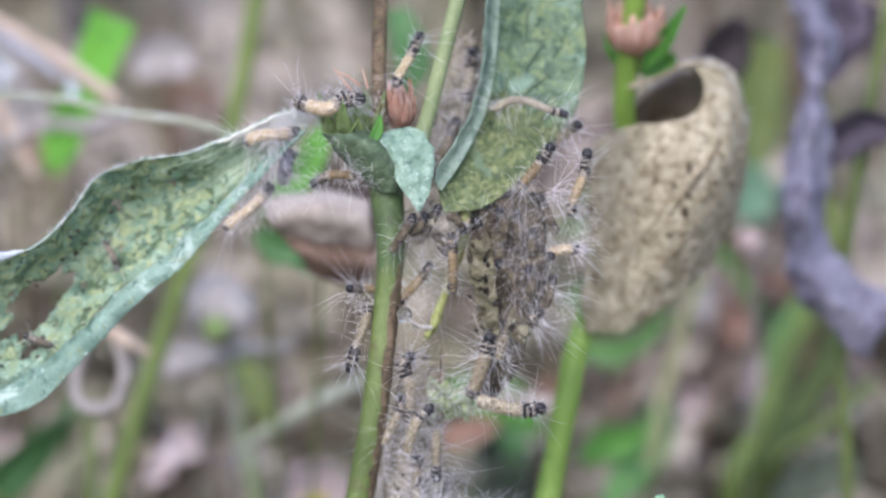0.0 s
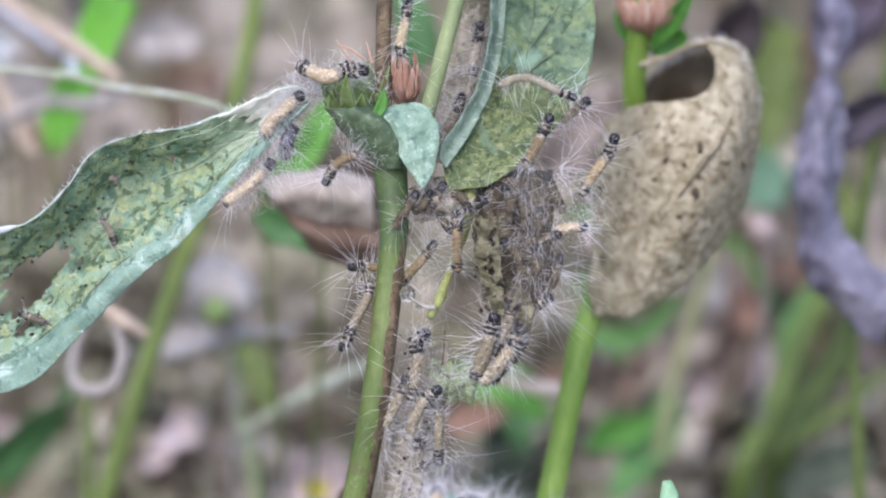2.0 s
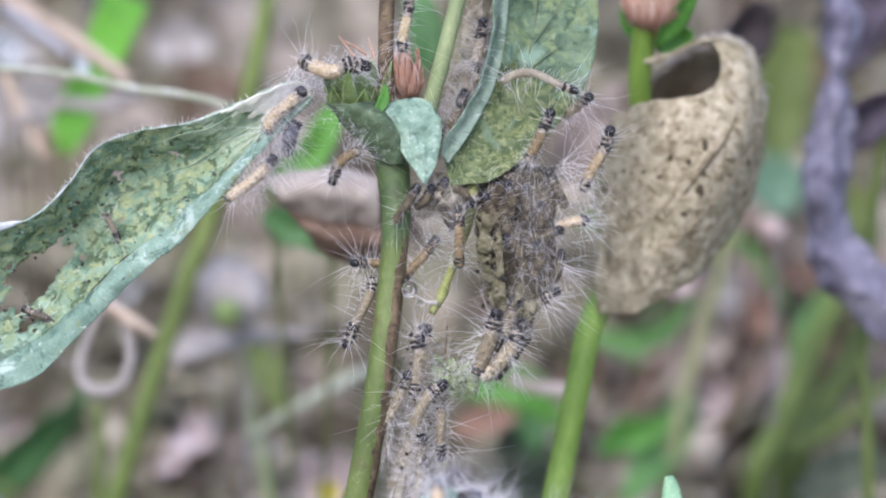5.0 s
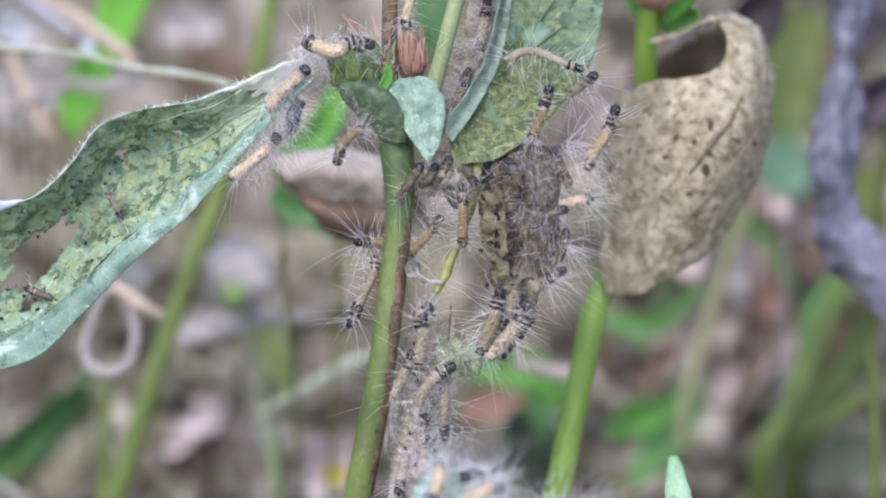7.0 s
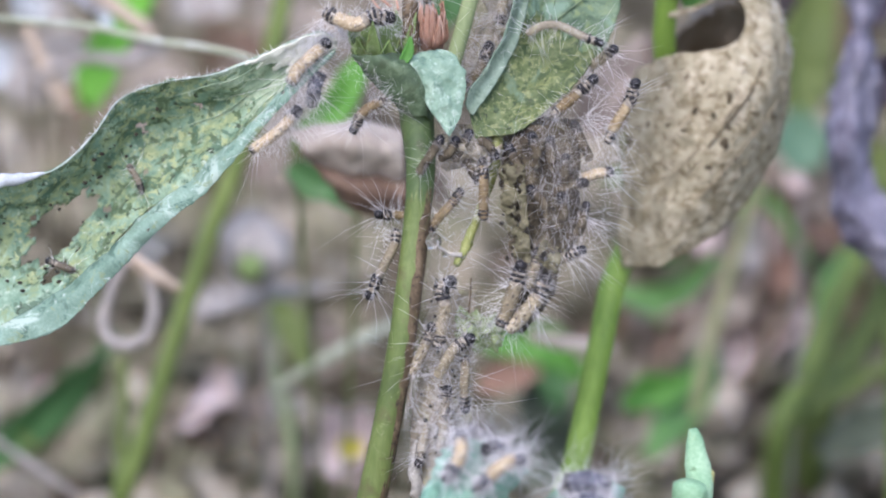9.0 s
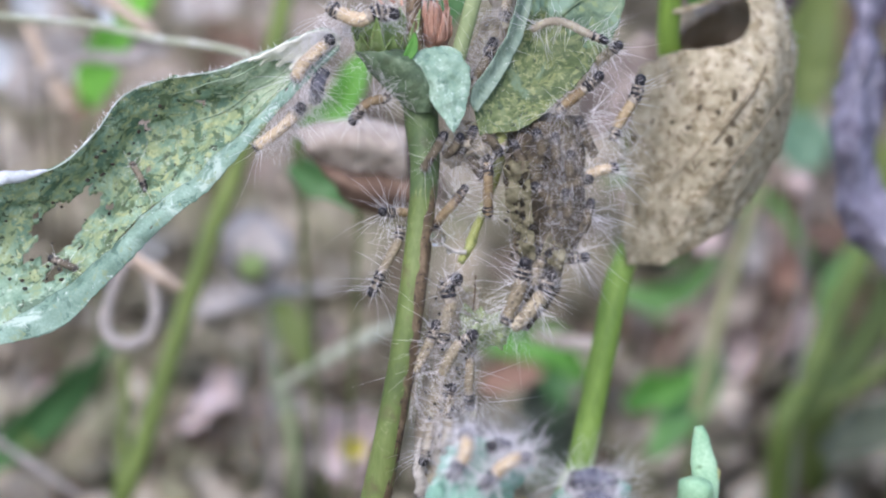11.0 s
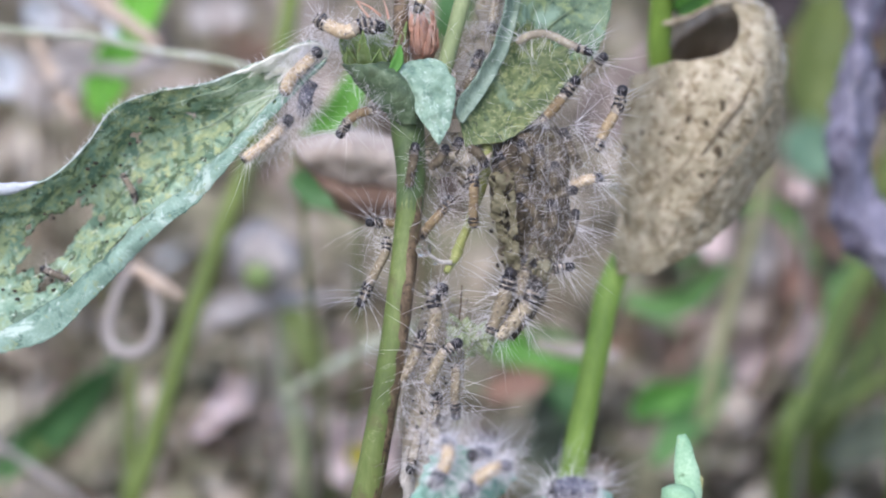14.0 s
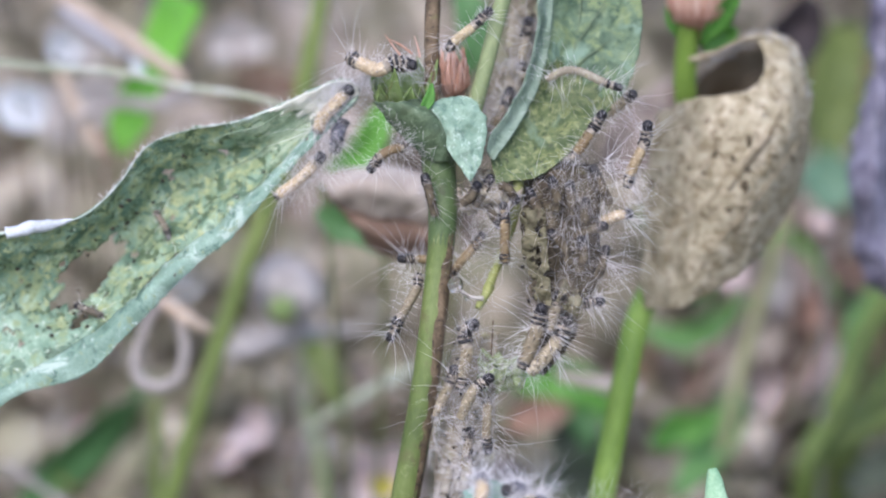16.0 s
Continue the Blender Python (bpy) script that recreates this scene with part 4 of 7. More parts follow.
part("eaten_leaf_lace", sheet([
    [(0.0068, 0.0044, 0.1745), (0.0072, 0.0001, 0.1699), (0.0083, -0.0027, 0.1640), (0.0098, -0.0039, 0.1591)], [(0.0091, 0.0011, 0.1768), (0.0095, -0.0027, 0.1711), (0.0105, -0.0054, 0.1652), (0.0115, -0.0069, 0.1597)], [(0.0117, 0.0010, 0.1766), (0.0121, -0.0027, 0.1711), (0.0126, -0.0054, 0.1652), (0.0130, -0.0070, 0.1594)]],
    90, 34, 0.0012, 420, 0.75, 620, 0.00025, 0.9, 19), M_LACE, plant, "pale green-grey lace of eaten leaf")
part("eaten_leaf_lace", sheet([
    [(0.0153, -0.0040, 0.1634), (0.0175, -0.0055, 0.1627), (0.0197, -0.0051, 0.1612)], [(0.0145, -0.0058, 0.1621), (0.0169, -0.0072, 0.1613), (0.0191, -0.0067, 0.1601)], [(0.0139, -0.0058, 0.1597), (0.0158, -0.0073, 0.1587), (0.0178, -0.0069, 0.1573)]],
    46, 30, 0.0016, 420, 0.85, 520, 0.00025, 0.9, 20), M_LACE, plant, "pale green-grey lace of eaten leaf")
part("eaten_leaf_crown", sheet([
    [(0.0062, 0.0156, 0.1749), (0.0106, 0.0174, 0.1787), (0.0161, 0.0180, 0.1799), (0.0227, 0.0174, 0.1787)],
    [(0.0072, 0.0065, 0.1742), (0.0115, 0.0024, 0.1772), (0.0159, 0.0024, 0.1772), (0.0225, 0.0060, 0.1756)],
    [(0.0084, 0.0092, 0.1657), (0.0122, 0.0069, 0.1656), (0.0160, 0.0073, 0.1665), (0.0221, 0.0092, 0.1657)]],
    60, 50, 0.0014, 240, 0.3, 400, 0.0003, 0.8, 12), M_SKELETON, plant, "crumpled dead leaf upper part")
part("eaten_leaf_knot", sheet([
    [(-0.0059, 0.0097, 0.1787), (-0.0026, 0.0104, 0.1802), (0.0018, 0.0106, 0.1807), (0.0072, 0.0106, 0.1783)], [(-0.0053, 0.0047, 0.1774), (-0.0021, 0.0041, 0.1786), (0.0023, 0.0043, 0.1790), (0.0072, 0.0056, 0.1770)], [(-0.0043, 0.0068, 0.1726), (-0.0015, 0.0072, 0.1733), (0.0023, 0.0072, 0.1733), (0.0067, 0.0078, 0.1723)]],
    56, 36, 0.0014, 320, 0.8, 460, 0.00025, 0.8, 13), M_WEB, plant, "crumpled pale leaf remains under the small leaf")
part("eaten_leaf_veil", sheet([
    [(-0.0054, 0.0026, 0.1517), (-0.0068, -0.0006, 0.1447), (-0.0087, -0.0052, 0.1372), (-0.0098, -0.0089, 0.1292), (-0.0103, -0.0136, 0.1217), (-0.0079, -0.0187, 0.1108)],
    [(-0.0021, -0.0010, 0.1511), (-0.0032, -0.0047, 0.1455), (-0.0043, -0.0084, 0.1376), (-0.0048, -0.0130, 0.1301), (-0.0054, -0.0167, 0.1222), (-0.0043, -0.0213, 0.1122)],
    [(0.0023, 0.0017, 0.1497), (0.0018, -0.0011, 0.1438), (0.0018, -0.0048, 0.1358), (0.0018, -0.0081, 0.1288), (0.0007, -0.0109, 0.1228), (-0.0010, -0.0178, 0.1103)]],
    130, 48, 0.0011, 240, 0.42, 380, 0.00022, 0.9, 14), M_WEB, plant, "pale shredded leaf remains hanging down")
part("eaten_leaf_rag", sheet([
    [(-0.0013, 0.0225, 0.1790), (0.0001, 0.0262, 0.1846), (0.0023, 0.0304, 0.1912), (0.0045, 0.0346, 0.1979), (0.0062, 0.0393, 0.2055)], [(0.0018, 0.0205, 0.1793), (0.0034, 0.0235, 0.1858), (0.0056, 0.0277, 0.1924), (0.0073, 0.0318, 0.1990), (0.0086, 0.0365, 0.2066)], [(0.0051, 0.0225, 0.1790), (0.0073, 0.0262, 0.1846), (0.0090, 0.0304, 0.1912), (0.0101, 0.0346, 0.1979), (0.0112, 0.0393, 0.2055)]],
    70, 26, 0.0016, 320, 0.7, 420, 0.0003, 0.9, 17), M_WEB, plant, "pale shredded leaf between the stalks")
part("bleached_tip", sheet([
    [(-0.0104, -0.0135, 0.1243), (-0.0106, -0.0163, 0.1183), (-0.0099, -0.0190, 0.1123), (-0.0088, -0.0223, 0.1054)], [(-0.0092, -0.0152, 0.1252), (-0.0092, -0.0180, 0.1193), (-0.0088, -0.0208, 0.1133), (-0.0082, -0.0232, 0.1059)], [(-0.0077, -0.0137, 0.1238), (-0.0075, -0.0163, 0.1183), (-0.0073, -0.0190, 0.1123), (-0.0073, -0.0223, 0.1054)]],
    50, 14, 0.0014, 400, 0.55, 500, 0.00025, 0.9, 18), M_PAPER, plant, "bleached tip of the eaten leaf")
part("green_remnant", sheet([
    [(-0.0015, -0.0042, 0.1465), (0.0018, -0.0037, 0.1475), (0.0061, -0.0042, 0.1465), (0.0083, -0.0051, 0.1445)], [(-0.0015, -0.0083, 0.1449), (0.0017, -0.0089, 0.1458), (0.0056, -0.0091, 0.1455), (0.0078, -0.0083, 0.1449)], [(-0.0013, -0.0067, 0.1411), (0.0018, -0.0069, 0.1408), (0.0050, -0.0065, 0.1416), (0.0072, -0.0060, 0.1427)]],
    50, 34, 0.0024, 520, 0.82, 620, 0.00025, 0.9, 15), M_REMNANT, plant, "ragged green leaf remnant")

def silk_veil(curves, seed, label):
    part("silk_veil", sheet(curves, 60, 24, 0.0010, 200, 0.12, 300, 0.00012, 1.5, seed), M_SILKWEB, plant, label)


silk_veil([[(0.0152, 0.0021, 0.1862), (0.0157, -0.0014, 0.1788), (0.0152, -0.0050, 0.1710), (0.0130, -0.0086, 0.1632), (0.0097, -0.0118, 0.1563)], [(0.0206, 0.0027, 0.1876), (0.0217, -0.0009, 0.1798), (0.0211, -0.0050, 0.1710), (0.0189, -0.0087, 0.1632), (0.0140, -0.0123, 0.1553)], [(0.0254, 0.0018, 0.1857), (0.0249, -0.0014, 0.1788), (0.0238, -0.0051, 0.1710), (0.0216, -0.0087, 0.1632), (0.0162, -0.0123, 0.1553)]], 61, "grey silk web over the hanging leaf")
silk_veil([[(-0.0082, -0.0067, 0.1575), (-0.0093, -0.0112, 0.1476), (-0.0104, -0.0158, 0.1378), (-0.0098, -0.0209, 0.1270)], [(-0.0043, -0.0081, 0.1545), (-0.0048, -0.0117, 0.1467), (-0.0054, -0.0163, 0.1368), (-0.0054, -0.0209, 0.1270)], [(0.0011, -0.0104, 0.1496), (0.0006, -0.0132, 0.1437), (-0.0005, -0.0168, 0.1358), (-0.0016, -0.0209, 0.1270)]], 63, "thin silk web over the leaf remains")

silk_veil([[(-0.0060, 0.0042, 0.1807), (-0.0058, 0.0005, 0.1728), (-0.0062, -0.0031, 0.1649)], [(-0.0020, 0.0037, 0.1797), (-0.0010, 0.0005, 0.1728), (-0.0021, -0.0027, 0.1659)], [(0.0065, 0.0041, 0.1807), (0.0055, 0.0009, 0.1738), (0.0034, -0.0018, 0.1679)]], 62, "thin silk web beside the stem")

rng = random.Random(91)
crumbs = bmesh.new()
for k in range(110):
    u = rng.random()
    o = np.array((0.0126, 0.0038, 0.1802)) * (1 - u) + np.array((0.0115, -0.0045, 0.1576)) * u if k % 3 else np.array((-0.0032, -0.0037, 0.1524)) * (1 - u) + np.array((-0.0048, -0.0175, 0.1226)) * u
    ball(o + np.array([rng.gauss(0, 0.0024), rng.gauss(0, 0.0012), rng.gauss(0, 0.002)]), rng.uniform(0.0002, 0.0005), 1, rough=0.3, grain=1500, bm=crumbs)
tagged(part("frass", crumbs, M_FRASS, plant, "black crumbs of droppings caught in silk"), kind="stuff")

# ---------------------------------------------------------------- low leaves close to the lens
low = thing("young_plant", ((0.0017, -0.0521, 0.1125)[0], (0.0017, -0.0521, 0.1125)[1], 0.0), "pale blue-green young leaves low beside the plant", "plant")
part("leaf", sheet([
    [(-0.0063, -0.0397, 0.1318), (-0.0071, -0.0428, 0.1301), (-0.0069, -0.0472, 0.1253), (-0.0060, -0.0534, 0.1167)],
    [(-0.0037, -0.0434, 0.1381), (-0.0037, -0.0494, 0.1348), (-0.0030, -0.0542, 0.1292), (-0.0030, -0.0586, 0.1197)],
    [(0.0017, -0.0447, 0.1402), (0.0017, -0.0518, 0.1367), (0.0012, -0.0560, 0.1301), (0.0007, -0.0604, 0.1207)],
    [(0.0075, -0.0435, 0.1379), (0.0072, -0.0487, 0.1363), (0.0046, -0.0533, 0.1311), (0.0030, -0.0586, 0.1197)],
    [(0.0115, -0.0399, 0.1315), (0.0102, -0.0424, 0.1309), (0.0058, -0.0467, 0.1265), (0.0049, -0.0534, 0.1167)]],
    44, 40, 0.0022, 240, 0.42, 300, 0.0004, 0.9, 21), M_LOWLEAF, low, "pale blue-green eaten leaf tip")
part("leaf", sheet([
    [(0.0165, -0.0404, 0.1257), (0.0156, -0.0430, 0.1248), (0.0149, -0.0450, 0.1205), (0.0147, -0.0499, 0.1148)],
    [(0.0186, -0.0442, 0.1318), (0.0180, -0.0476, 0.1291), (0.0175, -0.0507, 0.1249), (0.0175, -0.0543, 0.1172)],
    [(0.0236, -0.0454, 0.1339), (0.0229, -0.0503, 0.1306), (0.0221, -0.0533, 0.1263), (0.0216, -0.0569, 0.1187)],
    [(0.0285, -0.0444, 0.1312), (0.0278, -0.0476, 0.1291), (0.0270, -0.0507, 0.1249), (0.0259, -0.0543, 0.1172)],
    [(0.0309, -0.0405, 0.1255), (0.0302, -0.0430, 0.1248), (0.0296, -0.0450, 0.1205), (0.0286, -0.0499, 0.1148)]],
    34, 34, 0.002, 240, 0.4, 300, 0.0004, 0.9, 22), M_LOWLEAF, low, "pale blue-green eaten leaf tip")
part("stalk", tube([(0.0017, -0.0674, 0.1270), (0.0027, -0.0726, 0.1158), ((0.0016, -0.0738, 0.1251)[0], (0.0016, -0.0738, 0.1251)[1], -0.004)], [0.002, 0.002, 0.0022], 20, 8, 0.05), M_STEM, low)
part("yellow_petal", blade([(0.0076, -0.0451, 0.1275), (0.0097, -0.0454, 0.1267), (0.0118, -0.0465, 0.1243)], [0.001, 0.004, 0.003], (0.6, 0, 0.8), 10, 5), M_YELLOW, low)
sprout = thing("sprout", ((0.0425, -0.0408, 0.1059)[0], (0.0425, -0.0408, 0.1059)[1], 0.0), "pale green fleshy young shoot with a bitten side", "plant")
part("shoot", tube([(0.0438, -0.0256, 0.1334), (0.0442, -0.0268, 0.1312), (0.0446, -0.0284, 0.1278), (0.0448, -0.0293, 0.1259), (0.0450, -0.0307, 0.1229), (0.0443, -0.0319, 0.1204), (0.0425, -0.0346, 0.1147), (0.0425, -0.0408, -0.004)],
                   [0.0008, 0.0017, 0.0025, 0.0024, 0.0029, 0.0033, 0.0036, 0.0030], 110, 20, 0.12, 260, flat=0.55), M_SPROUT, sprout)
part("bitten_edge", tube([(0.0467, -0.0285, 0.1268), (0.0473, -0.0293, 0.1256), (0.0474, -0.0303, 0.1236)], [0.0003, 0.0006, 0.0004], 14, 7, 0.5, 900), M_YELLOWEDGE, sprout, "yellowish bitten edge")

# ---------------------------------------------------------------- the plant with the dry curled leaf
PODB = (0.0207, 0.0235, 0.0686)
pod = thing("plant", (PODB[0], PODB[1], 0.0), "green herb with one large dry curled leaf and a faded flower", "plant")
part("stem", tube([(0.0441, 0.0672, 0.2098), (0.0434, 0.0661, 0.1979), (0.0424, 0.0659, 0.1881), (0.0417, 0.0652, 0.1771), (0.0429, 0.0643, 0.1610), (0.0407, 0.0592, 0.1453), (0.0349, 0.0524, 0.1355), (0.0312, 0.0436, 0.1307), (0.0290, 0.0374, 0.1221), (0.0262, 0.0315, 0.1094), (0.0233, 0.0255, 0.0966), (0.0205, 0.0214, 0.0832)] + [(PODB[0], PODB[1], -0.004)],
                  [0.0024, 0.0024, 0.0024, 0.0024, 0.0024, 0.0024, 0.0025, 0.0027, 0.0027, 0.0027, 0.0028, 0.003, 0.003], 90, 12, 0.04), M_PODSTEM, pod, "fresh green stem")
mouth = [(0.0357, 0.0635, 0.1702), (0.0420, 0.0545, 0.1771), (0.0485, 0.0514, 0.1793), (0.0540, 0.0524, 0.1799), (0.0572, 0.0555, 0.1816), (0.0580, 0.0612, 0.1840), (0.0562, 0.0660, 0.1866)]
shoulder = [(0.0345, 0.0593, 0.1644), (0.0415, 0.0504, 0.1689), (0.0478, 0.0463, 0.1719), (0.0550, 0.0461, 0.1739), (0.0606, 0.0508, 0.1769), (0.0635, 0.0595, 0.1813), (0.0616, 0.0692, 0.1855)]
upper = [(0.0337, 0.0541, 0.1579), (0.0404, 0.0467, 0.1611), (0.0471, 0.0426, 0.1642), (0.0543, 0.0427, 0.1666), (0.0619, 0.0490, 0.1708), (0.0663, 0.0605, 0.1765), (0.0656, 0.0714, 0.1809)]
belly = [(0.0330, 0.0496, 0.1484), (0.0387, 0.0435, 0.1518), (0.0443, 0.0404, 0.1545), (0.0515, 0.0407, 0.1575), (0.0596, 0.0472, 0.1621), (0.0664, 0.0585, 0.1673), (0.0687, 0.0701, 0.1687)]
lower = [(0.0325, 0.0457, 0.1400), (0.0371, 0.0417, 0.1431), (0.0421, 0.0385, 0.1459), (0.0480, 0.0398, 0.1485), (0.0555, 0.0449, 0.1525), (0.0621, 0.0531, 0.1558), (0.0663, 0.0632, 0.1538)]
foot = [(0.0332, 0.0432, 0.1345), (0.0360, 0.0414, 0.1356), (0.0388, 0.0396, 0.1364), (0.0434, 0.0393, 0.1381), (0.0489, 0.0417, 0.1408), (0.0535, 0.0467, 0.1421), (0.0584, 0.0557, 0.1424)]
curl = part("curled_leaf", sheet([mouth, shoulder, upper, belly, lower, foot],
    110, 84, 0.0008, 210, 0.0, 300, 0.0004, 0.6, 31), M_DRY, pod, "large dry beige curled leaf")
part("leaf_hollow", sheet([
    [(0.0419, 0.0599, 0.1705), (0.0439, 0.0721, 0.1730), (0.0479, 0.0813, 0.1738), (0.0534, 0.0828, 0.1770), (0.0584, 0.0745, 0.1829), (0.0624, 0.0707, 0.1842)],
    [(0.0422, 0.0630, 0.1629), (0.0453, 0.0779, 0.1616), (0.0496, 0.0868, 0.1617), (0.0546, 0.0878, 0.1639), (0.0598, 0.0814, 0.1692), (0.0639, 0.0713, 0.1759)],
    [(0.0427, 0.0577, 0.1562), (0.0457, 0.0707, 0.1557), (0.0497, 0.0749, 0.1551), (0.0548, 0.0759, 0.1573), (0.0606, 0.0713, 0.1618), (0.0648, 0.0631, 0.1679)]],
    40, 24, 0.001, 160, 0, 300, 0.0004, 0.3, 33), M_DRYINSIDE, curl, "brown inner side of the curled leaf")
part("rolled_rim", tube([(0.0450, 0.0713, 0.1759), (0.0476, 0.0741, 0.1772), (0.0523, 0.0754, 0.1800), (0.0562, 0.0688, 0.1847), (0.0597, 0.0652, 0.1866), (0.0630, 0.0659, 0.1833), (0.0650, 0.0643, 0.1798)],
                        [0.0003, 0.0004, 0.0004, 0.0005, 0.0008, 0.0009, 0.0005], 60, 9, 0.9, 420), M_DRY, curl, "rolled pale leaf rim")
VEINS = [[(0.0599, 0.0494, 0.1749), (0.0554, 0.0439, 0.1706), (0.0507, 0.0420, 0.1651), (0.0453, 0.0408, 0.1593), (0.0403, 0.0414, 0.1530)], [(0.0652, 0.0525, 0.1687), (0.0589, 0.0452, 0.1630), (0.0521, 0.0404, 0.1564), (0.0443, 0.0388, 0.1483)], [(0.0525, 0.0487, 0.1778), (0.0478, 0.0454, 0.1705), (0.0421, 0.0463, 0.1626), (0.0354, 0.0489, 0.1563)]]
for k, q in enumerate(VEINS):
    part("vein", tube(q, [0.0002, 0.0003, 0.0003, 0.0001] if k == 0 else [0.0001, 0.0002, 0.0001], 30, 7, 0.3, 600), M_DRYVEIN, curl)
part("vein_groove", tube([(0.0611, 0.0508, 0.1771), (0.0588, 0.0462, 0.1730), (0.0557, 0.0431, 0.1697), (0.0519, 0.0414, 0.1654), (0.0483, 0.0407, 0.1602), (0.0452, 0.0400, 0.1562)], [0.0001, 0.0002, 0.0003, 0.00025, 0.0002, 0.0001], 50, 6, 0.6, 700), M_DRYSPOT, curl, "dark groove beside the midrib")
rng = random.Random(47)
for x, y, z in ((0.0508, 0.0430, 0.1688), (0.0590, 0.0451, 0.1685), (0.0573, 0.0441, 0.1673), (0.0452, 0.0503, 0.1750), (0.0428, 0.0507, 0.1707), (0.0457, 0.0440, 0.1651), (0.0536, 0.0423, 0.1659), (0.0629, 0.0533, 0.1572), (0.0385, 0.0506, 0.1628), (0.0346, 0.0530, 0.1589), (0.0418, 0.0470, 0.1649),
                (0.0667, 0.0589, 0.1684), (0.0531, 0.0414, 0.1635), (0.0540, 0.0445, 0.1720), (0.0633, 0.0518, 0.1651), (0.0402, 0.0519, 0.1683), (0.0499, 0.0403, 0.1585), (0.0588, 0.0465, 0.1607), (0.0472, 0.0448, 0.1692)):
    part("blight_spot", ball((x, y, z), rng.uniform(0.0005, 0.0010), 2, (rng.uniform(0.7, 1.2), 0.3, rng.uniform(0.6, 1.4)), 1.2, 900), M_DRYSPOT, curl)
podflower = part("flower", ball((0.0438, 0.0698, 0.1915), 0.0054, 3, (1, 1, 1.2), 0.25, 500), M_FLOWER, pod, "faded pink flower head")
for k in range(18):
    a = k / 18 * 2 * math.pi
    o = np.array((0.0437, 0.0657, 0.1875))
    w = np.array([math.cos(a) * 0.0052, math.sin(a) * 0.0052, 0])
    part("petal", blade([o, o + w + np.array([0, 0, 0.005]), o + w * 1.1 + np.array([0, 0, rng.uniform(0.009, 0.013)])], [0.0014, 0.0032, 0.0008], (-math.sin(a), math.cos(a), 0.1), 8, 4, 0.3), M_FLOWER, podflower)
for q in ([(0.0448, 0.0644, 0.1849), (0.0487, 0.0629, 0.1911), (0.0539, 0.0648, 0.1998)], [(0.0430, 0.0644, 0.1849), (0.0402, 0.0669, 0.1902), (0.0392, 0.0718, 0.1958)], [(0.0455, 0.0660, 0.1836), (0.0496, 0.0673, 0.1862), (0.0526, 0.0677, 0.1872)]):
    part("sepal", blade(q, [0.002, 0.0062, 0.0048, 0.0012], (0.7, 0.2, 0.5), 16, 6, 0.3), M_FRESH, pod)
part("leaf_neck", tube([(0.0402, 0.0653, 0.1821), (0.0436, 0.0634, 0.1826), (0.0481, 0.0630, 0.1843), (0.0534, 0.0641, 0.1866), (0.0586, 0.0654, 0.1870)], [0.0009, 0.0006, 0.0004, 0.0004, 0.0004], 24, 8, 0.3), M_DRY, pod)

# ---------------------------------------------------------------- withered blue-grey leaf and stems beside it
wl = thing("withered_plant", ((0.0973, 0.0791, 0.0508)[0], (0.0973, 0.0791, 0.0508)[1], 0.0), "withered blue-grey twisted leaves on a drooping stem", "plant")
part("twisted_leaf", sheet([
    [(0.0812, 0.1283, 0.1845), (0.0837, 0.1241, 0.1756), (0.0845, 0.1180, 0.1673), (0.0825, 0.1128, 0.1561), (0.0818, 0.1058, 0.1457), (0.0807, 0.0982, 0.1343), (0.0799, 0.0946, 0.1265), (0.0849, 0.0926, 0.1174), (0.0918, 0.0912, 0.1097), (0.1003, 0.0911, 0.1048)],
    [(0.0870, 0.1245, 0.1859), (0.0878, 0.1166, 0.1784), (0.0876, 0.1106, 0.1703), (0.0864, 0.1054, 0.1592), (0.0850, 0.0984, 0.1489), (0.0840, 0.0946, 0.1359), (0.0835, 0.0909, 0.1281), (0.0881, 0.0890, 0.1239), (0.0938, 0.0882, 0.1174), (0.1017, 0.0897, 0.1112)],
    [(0.0923, 0.1283, 0.1845), (0.0923, 0.1241, 0.1756), (0.0917, 0.1199, 0.1666), (0.0909, 0.1128, 0.1561), (0.0909, 0.1076, 0.1449), (0.0909, 0.1019, 0.1326), (0.0921, 0.0987, 0.1259), (0.0958, 0.0972, 0.1226), (0.1008, 0.0956, 0.1192), (0.1111, 0.0977, 0.1141)]],
    90, 24, 0.0042, 75, 0, 300, 0.0004, 1.2, 41), M_BLUE, wl, "twisted blue-grey withered leaf")
part("dark_leaf", blade([(0.0890, 0.1121, 0.1403), (0.0938, 0.1129, 0.1467), (0.1012, 0.1144, 0.1501), (0.1114, 0.1152, 0.1471)], [0.004, 0.011, 0.009, 0.002], (0.2, 0, 1), 24, 8, 0.3, 0.001), M_PURPLE, wl, "dark purple-grey withered leaf")
part("dark_leaf", blade([(0.0922, 0.1342, 0.1784), (0.0944, 0.1281, 0.1700), (0.0929, 0.1226, 0.1628)], [0.008, 0.014, 0.003], (1, 0, 0), 20, 8, 0.3, 0.001), M_PURPLE, wl, "dark purple-grey withered leaf")
part("stem", tube([(0.1069, 0.1337, 0.1772), (0.1019, 0.1231, 0.1546), (0.0971, 0.1128, 0.1277), (0.0948, 0.1025, 0.1008), (0.0961, 0.0897, 0.0735)] + [((0.0973, 0.0791, 0.0508)[0], (0.0973, 0.0791, 0.0508)[1], -0.004)], [0.0013, 0.0013, 0.0013, 0.0013, 0.0014, 0.0014], 40, 9, 0.1), M_OLIVE, wl, "dull olive stem")


